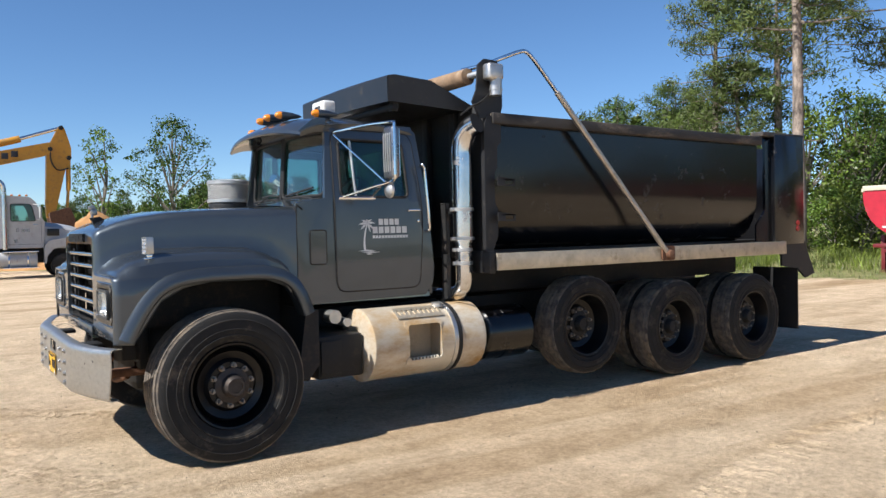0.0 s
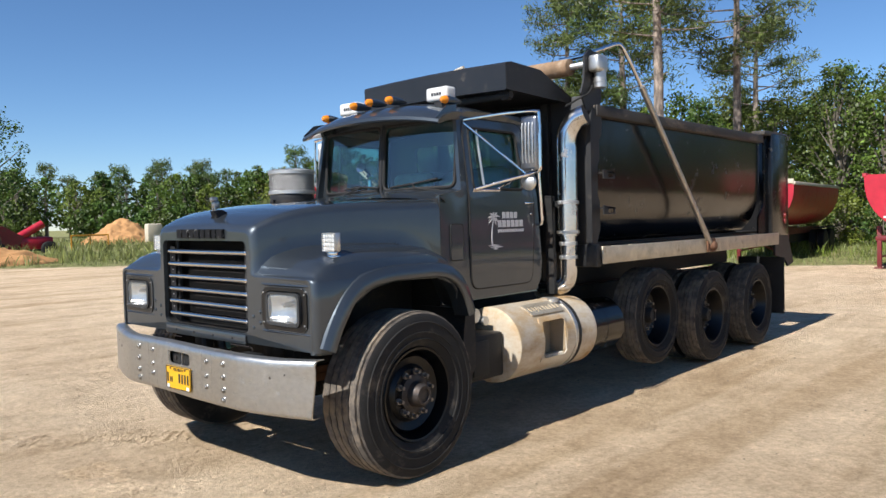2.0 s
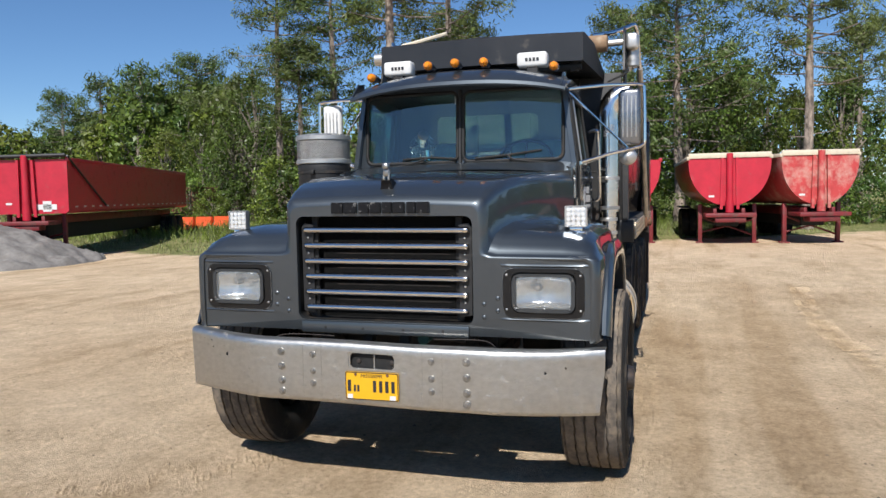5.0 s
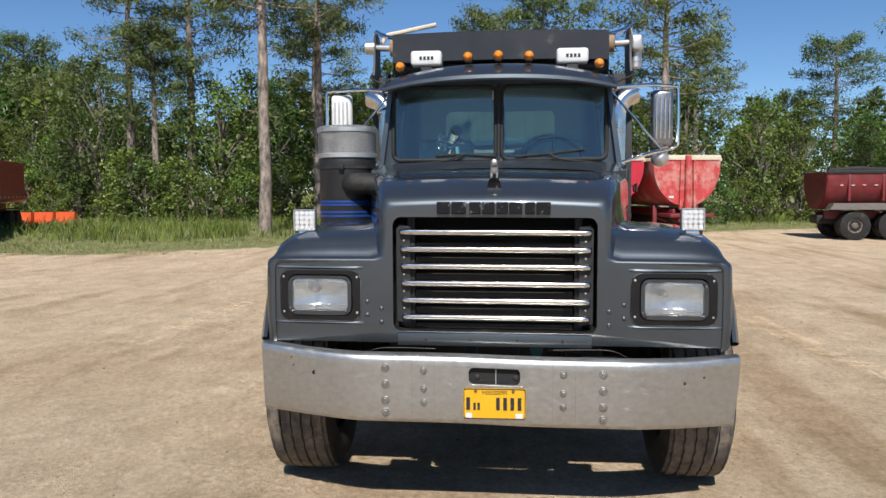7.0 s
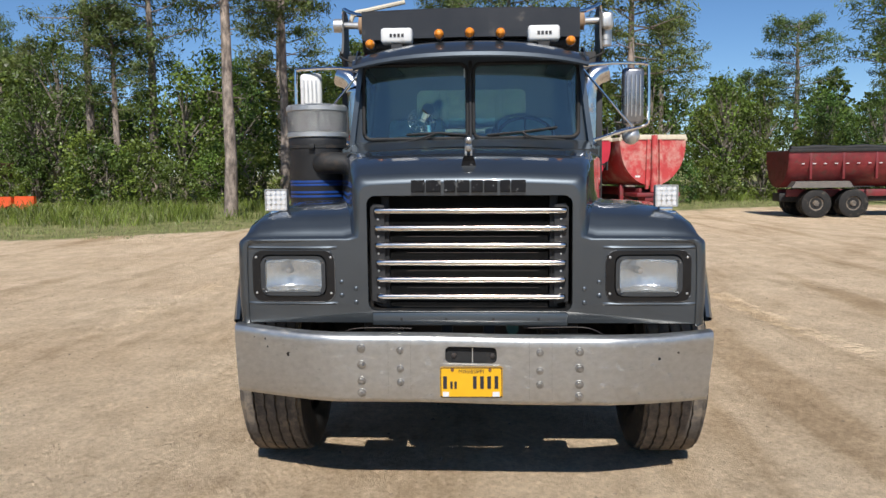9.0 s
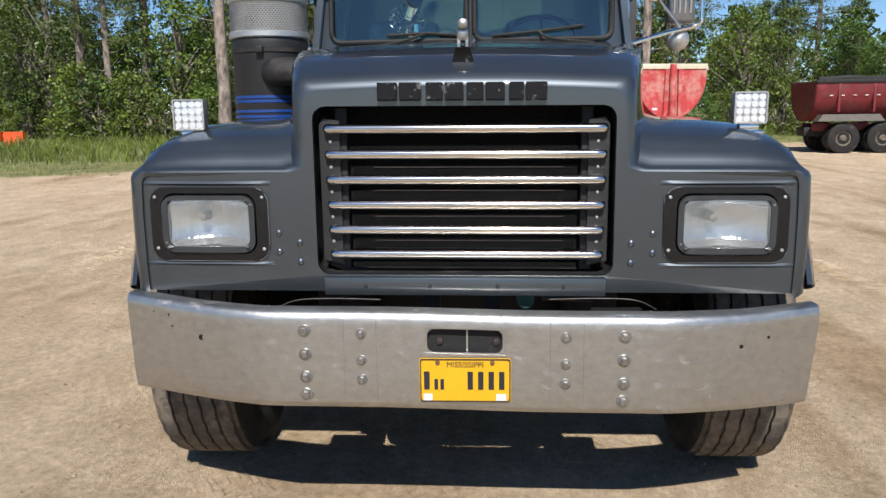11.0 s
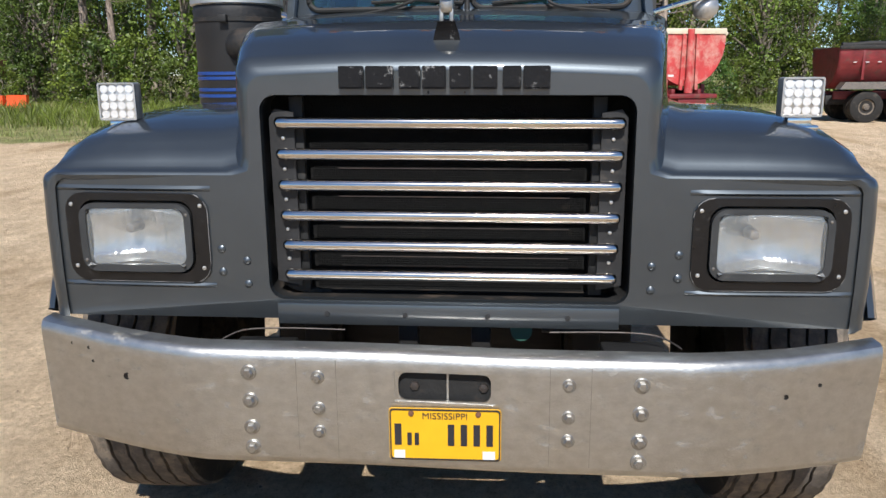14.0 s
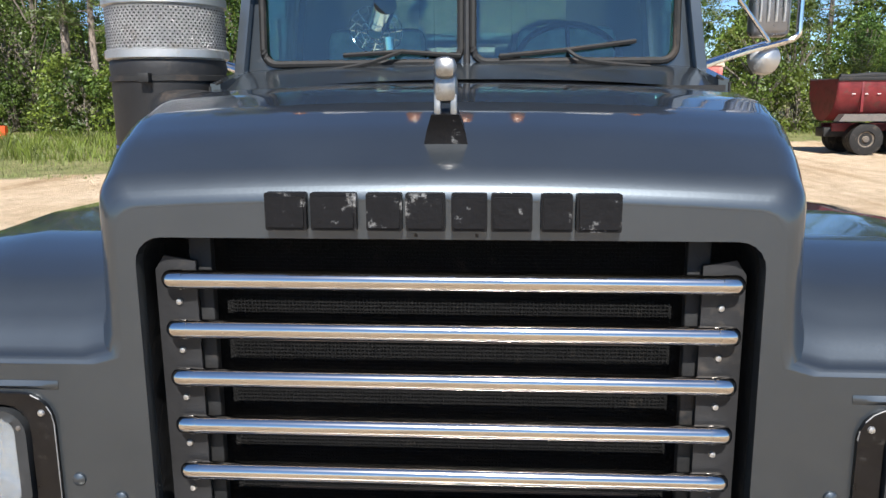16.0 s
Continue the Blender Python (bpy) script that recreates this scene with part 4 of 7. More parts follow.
def fuel_tank(s):
    t = new("fuel_tank")
    t.parent = truck
    tagged(t, "cream-stained aluminium fuel tank with a step recess" if s < 0 else "stained aluminium fuel tank")
    yc, zc, r, x0, x1 = s * 0.945, 0.675, 0.298, 2.14, 3.25
    bm = bmesh.new()
    lathe(bm, [(x0 - 0.03, 0.0005), (x0 - 0.028, r * 0.55), (x0 - 0.012, r * 0.9), (x0, r), (x0 + 0.02, r + 0.003), (x0 + 0.04, r), (2.46, r), (2.79, r), (x1 - 0.04, r), (x1 - 0.02, r + 0.003), (x1, r), (x1 + 0.012, r * 0.9), (x1 + 0.028, r * 0.55), (x1 + 0.03, 0.0005)], (0, yc, zc), "x", 64)
    # pocket for the step, cut through the shell
    def inside(f):
        p = f.calc_center_median()
        return 2.46 < p.x < 2.79 and (p.y - yc) * s > 0 and zc - 0.135 < p.z < zc + 0.165
    bmesh.ops.delete(bm, geom=[f for f in bm.faces if inside(f)], context="FACES")
    part("shell", bm, TANK, t)
    def rim_y(v):
        return yc + s * math.sqrt(max(0.0, r * r - (v - zc) ** 2))
    bm = bmesh.new()
    back = yc + s * 0.13
    za, zb = zc - 0.15, zc + 0.185
    box(bm, 2.44, 2.81, min(back, back - s * 0.01), max(back, back - s * 0.01), za, zb)
    loft(bm, [[(2.455, rim_y(z) - s * 0.002, z) for z in np.linspace(za, zb, 9)], [(2.475, back, z) for z in np.linspace(za, zb, 9)]])
    loft(bm, [[(2.795, rim_y(z) - s * 0.002, z) for z in np.linspace(za, zb, 9)], [(2.775, back, z) for z in np.linspace(za, zb, 9)]])
    loft(bm, [[(2.455, rim_y(zc - 0.14), zc - 0.14), (2.795, rim_y(zc - 0.14), zc - 0.14)], [(2.455, back, zc - 0.13), (2.795, back, zc - 0.13)]])
    loft(bm, [[(2.455, rim_y(zc + 0.165), zc + 0.165), (2.795, rim_y(zc + 0.165), zc + 0.165)], [(2.455, back, zc + 0.155), (2.795, back, zc + 0.155)]])
    part("step_pocket", bm, RECESS, t, "deep dusty step pocket, its tone darkened for shade")
    bm = bmesh.new()
    sheet(bm, rrect(2.435, zc - 0.165, 2.815, zc + 0.19, 0.03), [rrect(2.463, zc - 0.132, 2.787, zc + 0.160, 0.03)], lambda u, v, d: (u, yc + s * (math.sqrt(max(0, r * r - (v - zc) ** 2)) + 0.009 - d), v), 0.014)
    part("step_frame", bm, TANK, t)
    for k in range(9):
        x = 2.475 + 0.034 * k
        bm = bmesh.new()
        box(bm, x, x + 0.018, min(rim_y(zc - 0.13), rim_y(zc - 0.13) - s * 0.05), max(rim_y(zc - 0.13), rim_y(zc - 0.13) - s * 0.05), zc - 0.135, zc - 0.112, 0.004)
        part("step_tooth", bm, TANK, t)
    bm = bmesh.new()
    sheet(bm, rrect(2.40, 0.0, 2.86, 0.15, 0.01), [rrect(2.42 + 0.048 * k, 0.04, 2.445 + 0.048 * k, 0.11, 0.008, 2) for k in range(9)], lambda u, v, d: (u, yc + s * (r + 0.012 - d) * math.sin(0.35 + v * 3.0), zc + (r + 0.012 - d) * math.cos(0.35 + v * 3.0)), 0.012)
    part("tread_strip", bm, ALU, t)
    for x in (2.93, 2.975) if s < 0 else (2.4, 3.0):
        bm = bmesh.new()
        lathe(bm, [(x - 0.018, r + 0.001), (x - 0.018, r + 0.009), (x + 0.018, r + 0.009), (x + 0.018, r + 0.001)], (0, yc, zc), "x", 48)
        for f in [f for f in bm.faces if len(f.verts) > 4]:
            bm.faces.remove(f)
        if x != 2.975:
            part("strap", bm, GREEN_STEEL, t)
        else:
            part("strap", bm, CHASSIS, t)
    bm = bmesh.new()
    lathe(bm, [(0.0, 0.05), (0.03, 0.05), (0.035, 0.04), (0.04, 0.0005)], (2.87, yc + s * 0.10, zc + r * 0.93), "z", 20)
    part("filler_cap", bm, GREEN_STEEL, t)


# dusty tank tone with the pocket's shade put into its darker colour
RECESS = mat("shaded_recess", (0.3276, 0.2574, 0.1716), 0.6, 0.3, 0.0, 0.2, 6, 0.1, 60, (0.2184, 0.156, 0.0936), 0.3, 6)
fuel_tank(-1)
fuel_tank(1)
for s in (-1, 1):
    bm = bmesh.new()
    lathe(bm, [(3.34, 0.0005), (3.345, 0.22), (3.37, 0.245), (3.56, 0.245), (3.565, 0.25), (3.59, 0.25), (3.595, 0.245), (3.86, 0.245), (3.89, 0.22), (3.895, 0.0005)], (0, s * 0.93, 0.66), "x", 44)
    part("air_tank", bm, GLOSS_BLACK, truck, "glossy black cylindrical tank")

# ---- cab ----


def lean(z):
    return 0.885 - max(0.0, z - 1.83) * 0.13


def cab():
    c = new("cab")
    c.parent = truck
    tagged(c, "slate-grey steel day cab with tinted glass")
    win = round_poly([(2.045, 1.905), (2.70, 1.905), (2.675, 2.385), (2.055, 2.385)], 0.05)
    DOOR = round_poly([(1.995, 1.122), (2.80, 1.122), (2.838, 1.62), (2.835, 1.85), (2.77, 2.462), (1.995, 2.462), (1.985, 1.85)], 0.09)
    for s in (-1, 1):
        bm = bmesh.new()
        sheet(bm, [(1.645, 1.035), (1.645, 1.85), (1.90, 1.895), (1.945, 2.46), (2.05, 2.53), (2.76, 2.53), (2.83, 2.48), (2.90, 1.85), (2.955, 1.30), (2.94, 1.15), (2.86, 1.05)],
              [win], lambda u, v, d: (u, s * (lean(v) - d), v), 0.035)
        part("side_wall", bm, PAINT, c)
        # door, standing 6 mm proud
        bm = bmesh.new()
        sheet(bm, DOOR,
              [[(a + (0.006 if a < 2.3 else -0.006), b + (0.006 if b < 2.1 else -0.006)) for a, b in win]], lambda u, v, d: (u, s * (lean(v) + 0.008 - d), v), 0.008)
        dr = part("door", bm, PAINT, c)
        bm = bmesh.new()
        sweep(bm, [(a, s * (lean(b) + 0.002), b) for a, b in [*DOOR, DOOR[0]]], 0.008, 6)
        part("door_seal", bm, CHASSIS, dr)
        bm = bmesh.new()
        wl = [*win, win[0]]
        sweep(bm, [(a, s * (lean(b) + 0.006), b) for a, b in wl], 0.012, 8)
        part("window_rubber", bm, CHASSIS, dr)
        bm = bmesh.new()
        rod(bm, (2.185, s * (lean(1.905) + 0.004), 1.905), (2.165, s * (lean(2.385) + 0.004), 2.385), 0.011, seg=8)
        part("vent_post", bm, GREEN_STEEL, dr)
        bm = bmesh.new()
        sheet(bm, win, [], lambda u, v, d: (u, s * (lean(v) - 0.012 - d), v), 0.004)
        g = part("door_glass", bm, DOOR_GLASS, dr)
        g.visible_shadow = False
        bm = bmesh.new()
        box(bm, 2.68, 2.81, s * 0.905 - 0.012, s * 0.905 + 0.012, 1.785, 1.803, 0.006)
        box(bm, 2.69, 2.705, s * 0.89 - 0.012, s * 0.905 + 0.005, 1.78, 1.80, 0.003)
        part("door_handle", bm, CHROME, dr, "chrome paddle door handle")
        bm = bmesh.new()
        lathe(bm, [(0, 0.012), (s * 0.006, 0.011), (s * 0.007, 0.0004)], (2.79, s * 0.893, 1.70), "y", 12)
        part("door_lock", bm, CHROME, dr)
        # access hatch behind the hood
        bm = bmesh.new()
        sheet(bm, rrect(1.76, 1.36, 1.90, 1.63, 0.02), [], lambda u, v, d: (u, s * (0.889 - d), v), 0.004)
        part("access_hatch", bm, PAINT, c)
        bm = bmesh.new()
        q = rrect(1.758, 1.358, 1.902, 1.632, 0.022)
        sweep(bm, [(a, s * 0.887, b) for a, b in [*q, q[0]]], 0.006, 6)
        part("hatch_seam", bm, CHASSIS, c)
        bm = bmesh.new()
        sweep(bm, [(1.645, s * 0.882, 1.035), (1.645, s * 0.884, 1.84)], 0.005, 6)
        sweep(bm, arc([(1.645, s * 0.84, 1.86), (1.66, s * 0.885, 1.83), (1.70, s * 0.889, 1.80)]), 0.006, 6)
        part("cowl_seam", bm, CHASSIS, c)
        # chrome grab rail behind the door
        bm = bmesh.new()
        sweep(bm, arc([(2.835, s * 0.87, 2.18), (2.815, s * 0.935, 2.19), (2.835, s * 0.945, 2.12), (2.86, s * 0.955, 1.75), (2.87, s * 0.945, 1.62), (2.88, s * 0.88, 1.61)], 4), 0.014, 10)
        part("grab_rail", bm, CHROME, c)
    # front wall and windscreen, bowed back towards the corners
    def front(u, v, d):
        return (1.905 + (v - 1.9) * 0.07 + 0.05 * (u / 0.82) ** 2 + d, u, v)
    ws = [rrect(-0.775, 1.925, -0.022, 2.455, 0.055), rrect(0.022, 1.925, 0.775, 2.455, 0.055)]
    def dense(lp):
        out = []
        for i, a in enumerate(lp):
            b = lp[(i + 1) % len(lp)]
            n = max(1, int(math.hypot(b[0] - a[0], b[1] - a[1]) / 0.1))
            out += [(a[0] + (b[0] - a[0]) * k / n, a[1] + (b[1] - a[1]) * k / n) for k in range(n)]
        return out
    bm = bmesh.new()
    sheet(bm, dense([(-0.875, 1.84), (0.875, 1.84), (0.80, 2.53), (-0.80, 2.53)]), [dense(w) for w in ws], front, 0.03)
    part("front_wall", bm, PAINT, c)
    for w in ws:
        bm = bmesh.new()
        cx = sum(a for a, b in w) / len(w)
        rows = []
        u0, u1 = min(a for a, b in w), max(a for a, b in w)
        for k in range(11):
            u = u0 + (u1 - u0) * k / 10
            rows.append([front(u, 1.925 + 0.53 * j / 6, 0.010) for j in range(7)])
        loft(bm, rows)
        g = part("windscreen", bm, GLASS, c, "tinted split windscreen pane")
        g.visible_shadow = False
        bm = bmesh.new()
        dl = dense(w)
        sweep(bm, [front(a, b, -0.004) for a, b in [*dl, dl[0]]], 0.014, 8)
        part("windscreen_rubber", bm, CHASSIS, c)
    bm = bmesh.new()
    sweep(bm, [front(0, 1.91, -0.012), front(0, 2.2, -0.012), front(0, 2.47, -0.012)], 0.013, 8)
    part("centre_post", bm, DULL_BLACK, c)
    # scuttle between hood and windscreen
    bm = bmesh.new()
    rows = []
    for x, z, cr, w in ((1.645, 1.812, 0.045, 0.87), (1.72, 1.832, 0.045, 0.87), (1.80, 1.858, 0.042, 0.87), (1.88, 1.885, 0.035, 0.872), (1.95, 1.90, 0.03, 0.874)):
        rows.append([(x, -w + 2 * w * k / 16, z + cr * (1 - (abs(k - 8) / 8) ** 2.2)) for k in range(17)])
    loft(bm, rows)
    part("scuttle", bm, PAINT, c)
    bm = bmesh.new()
    box(bm, 1.64, 1.66, -0.87, 0.87, 0.95, 1.83)
    part("bulkhead", bm, CHASSIS, c)
    # roof with the drooping sun visor
    def roof_row(x, z, w, drop):
        out = []
        for k in range(25):
            f = (k - 12) / 12
            a = abs(f)
            out.append((x + 0.10 * a * a if x < 1.95 else x, w * f, z - drop * a ** 3.2 - 0.03 * a * a))
        return out
    top = [(1.625, 2.470, 0.815, 0.035), (1.630, 2.495, 0.818, 0.04), (1.68, 2.530, 0.825, 0.045), (1.78, 2.580, 0.83, 0.06), (1.90, 2.61, 0.83, 0.08), (2.05, 2.632, 0.83, 0.09), (2.3, 2.64, 0.83, 0.09), (2.6, 2.625, 0.825, 0.09), (2.76, 2.59, 0.82, 0.08), (2.83, 2.53, 0.80, 0.05)]
    under = [(2.83, 2.49, 0.79, 0.02), (2.0, 2.52, 0.80, 0.02), (1.93, 2.50, 0.81, 0.02), (1.75, 2.492, 0.81, 0.03), (1.635, 2.458, 0.812, 0.034), (1.625, 2.470, 0.815, 0.035)]
    bm = bmesh.new()
    loft(bm, [roof_row(*r) for r in top + under])
    bmesh.ops.holes_fill(bm, edges=[e for e in bm.edges if len(e.link_faces) == 1])
    part("roof", bm, PAINT, c, "slate-grey roof with a long sun visor lip")
    for s in (-1, 1):
        bm = bmesh.new()
        sheet(bm, [(1.72, 2.44), (1.93, 2.45), (1.96, 2.40), (1.96, 2.56), (1.84, 2.54)], [], lambda u, v, d: (u, s * (0.80 - d), v), 0.01)
        part("visor_cheek", bm, PAINT, c)
    # back wall with its window
    bm = bmesh.new()
    sheet(bm, [(-0.84, 1.05), (0.84, 1.05), (0.84, 1.8), (0.79, 2.53), (-0.79, 2.53), (-0.84, 1.8)], [rrect(-0.45, 1.98, 0.45, 2.36, 0.05)], lambda u, v, d: (2.93 - 0.11 * (v - 1.05) + d, u, v), 0.03)
    part("back_wall", bm, PAINT, c)
    bm = bmesh.new()
    sheet(bm, rrect(-0.45, 1.98, 0.45, 2.36, 0.05), [], lambda u, v, d: (2.94 - 0.11 * (v - 1.05) + d, u, v), 0.004)
    g = part("rear_glass", bm, GLASS, c)
    g.visible_shadow = False
    # inside
    bm = bmesh.new()
    box(bm, 1.68, 2.93, -0.84, 0.84, 1.03, 1.07)
    part("cab_floor", bm, CABIN, c)
    bm = bmesh.new()
    box(bm, 1.95, 2.22, -0.82, 0.82, 1.55, 1.895, 0.03)
    box(bm, 2.05, 2.25, -0.62, -0.12, 1.80, 1.935, 0.03)
    part("dashboard", bm, DASH, c)
    for y in (-0.45, 0.45):
        bm = bmesh.new()
        box(bm, 2.35, 2.78, y - 0.24, y + 0.24, 1.35, 1.50, 0.05)
        box(bm, 2.70, 2.82, y - 0.23, y + 0.23, 1.45, 2.12, 0.05)
        part("seat", bm, CABIN, c)
    bm = bmesh.new()
    q = Matrix.Translation((2.30, -0.42, 1.93)) @ Matrix.Rotation(radians(-52), 4, "Y")
    ring = [q @ Vector((0.22 * math.cos(a * math.tau / 32), 0.22 * math.sin(a * math.tau / 32), 0)) for a in range(33)]
    sweep(bm, ring, 0.014, 8, caps=False)
    for a in range(4):
        rod(bm, q @ Vector((0, 0, -0.02)), q @ Vector((0.22 * math.cos(a * math.tau / 4), 0.22 * math.sin(a * math.tau / 4), 0)), 0.010, seg=6)
    rod(bm, q @ Vector((0, 0, 0)), q @ Vector((0, 0, -0.3)), 0.03, seg=10)
    part("steering_wheel", bm, CHASSIS, c)
    # small fan on the dash
    f = Matrix.Translation((2.06, 0.345, 2.09)) @ Matrix.Rotation(radians(200), 4, "Z") @ Matrix.Rotation(radians(-25), 4, "Y") @ Matrix.Scale(1.25, 4)
    bm = bmesh.new()
    for r in (0.085, 0.065, 0.045, 0.025):
        sweep(bm, [f @ Vector((-0.05 - (0.085 - r) * 0.3, r * math.cos(a * math.tau / 24), r * math.sin(a * math.tau / 24))) for a in range(25)], 0.003, 5, caps=False)
    for a in range(14):
        sweep(bm, [f @ Vector((-0.075, 0.02 * math.cos(a * math.tau / 14), 0.02 * math.sin(a * math.tau / 14))), f @ Vector((-0.05, 0.085 * math.cos(a * math.tau / 14), 0.085 * math.sin(a * math.tau / 14))), f @ Vector((-0.01, 0.07 * math.cos(a * math.tau / 14), 0.07 * math.sin(a * math.tau / 14)))], 0.0025, 5)
    rod(bm, f @ Vector((0.0, 0, 0)), f @ Vector((0.10, 0, 0)), 0.045)
    rod(bm, (2.06, 0.30, 1.90), (2.06, 0.31, 2.03), 0.022)
    rod(bm, (2.06, 0.30, 1.89), (2.06, 0.30, 1.905), 0.05)
    part("dash_fan", bm, CHROME, c, "small chrome fan on the dashboard")
    bm = bmesh.new()
    box(bm, 1.985, 2.15, -0.20, 0.45, 1.897, 1.905, 0.003)
    part("paper_sheet", bm, CREAM, c)
    bm = bmesh.new()
    box(bm, 1.945, 1.95, -0.012, 0.045, 2.36, 2.43, 0.006)
    part("mirror_mount", bm, WHITE, c)
    # wipers
    for y0, y1, ym in ((0.02, 0.46, 0.36), (-0.12, -0.62, -0.44)):
        bm = bmesh.new()
        sweep(bm, [front(y0, 1.948 if y0 > 0 else 1.945, -0.022), front((y0 + y1) / 2, 1.965, -0.026), front(y1, 1.955 if y0 > 0 else 1.995, -0.022)], 0.009, 6)
        sweep(bm, arc([front(y1 * 1.08, 1.90, -0.05), front(ym, 1.925, -0.05), front((y0 + y1) / 2, 1.965, -0.03)]), 0.008, 6)
        part("wiper", bm, CHASSIS, c, "black windscreen wiper")
    bm = bmesh.new()
    box(bm, 1.93, 1.96, -0.24, 0.14, 1.905, 1.915, 0.003)
    part("yellow_tag", bm, PLATE, c)


cab()


def door_mark():
    """White palm tree and three bars on the driver's door."""
    y = -0.8945
    bm = bmesh.new()
    at = lambda u, v, d: (u, y - d, v)
    chain = [(2.255, 1.455), (2.248, 1.50), (2.250, 1.56), (2.262, 1.625), (2.278, 1.675)]
    out = [(a - 0.010 * (1 - 0.5 * i / 4), b) for i, (a, b) in enumerate(chain)] + [(a + 0.010 * (1 - 0.5 * i / 4), b) for i, (a, b) in reversed(list(enumerate(chain)))]
    sheet(bm, out, [], at, 0.0015)
    for ang, ln in ((15, 0.085), (50, 0.075), (95, 0.06), (135, 0.075), (170, 0.085), (205, 0.075), (-30, 0.08), (-60, 0.06)):
        a = radians(ang)
        d, n_ = Vector((math.cos(a), math.sin(a))), Vector((-math.sin(a), math.cos(a)))
        p = Vector((2.279, 1.678))
        q = [p, p + d * ln * 0.45 + n_ * 0.012, p + d * ln - Vector((0, 0.018)), p + d * ln * 0.5 - n_ * 0.008]
        sheet(bm, [(v.x, v.y) for v in q], [], at, 0.0015)
    for u0, u1, v in ((2.19, 2.36, 1.452), (2.22, 2.40, 1.438), (2.26, 2.33, 1.424)):
        sheet(bm, [(u0, v), ((u0 + u1) / 2, v + 0.010), (u1, v), ((u0 + u1) / 2, v - 0.005)], [], at, 0.0015)
    part("palm_emblem", bm, DECAL, truck, "white palm tree door emblem")
    for u0, u1, v, h, n_ in ((2.445, 2.655, 1.668, 0.052, 4), (2.385, 2.735, 1.598, 0.056, 6), (2.385, 2.740, 1.556, 0.024, 12)):
        step = (u1 - u0) / n_
        for k in range(n_):
            a, b = u0 + step * k, u0 + step * (k + 0.80)
            bm = bmesh.new()
            sheet(bm, [(a - 0.055, v), (b - 0.055, v), (b - 0.055, v + h), (a - 0.055, v + h)], [], at, 0.0015)
            part("emblem_block", bm, DECAL, truck, "plain white block of the door emblem")


door_mark()

# ---- roof lamps, spot lamps, mirrors, air cleaner, stacks ----
for x, y, z in ((1.80, 0.0, 2.615), (1.82, 0.215, 2.612), (1.82, -0.215, 2.612), (1.93, 0.715, 2.568), (1.93, -0.715, 2.568)):
    h = new("marker_lamp")
    h.parent = truck
    tagged(h, "amber clearance lamp on a dark teardrop housing")
    bm = bmesh.new()
    lathe(bm, [(0.0, 0.034), (0.03, 0.036), (0.10, 0.030), (0.17, 0.016), (0.20, 0.001)], (x, y, z + 0.035), "x", 20)
    part("housing", bm, PAINT, h)
    bm = bmesh.new()
    lathe(bm, [(-0.052, 0.0005), (-0.05, 0.014), (-0.038, 0.026), (-0.015, 0.033), (0.0, 0.034)], (x, y, z + 0.035), "x", 20)
    part("lens", bm, AMBER, h, "amber plastic lens")
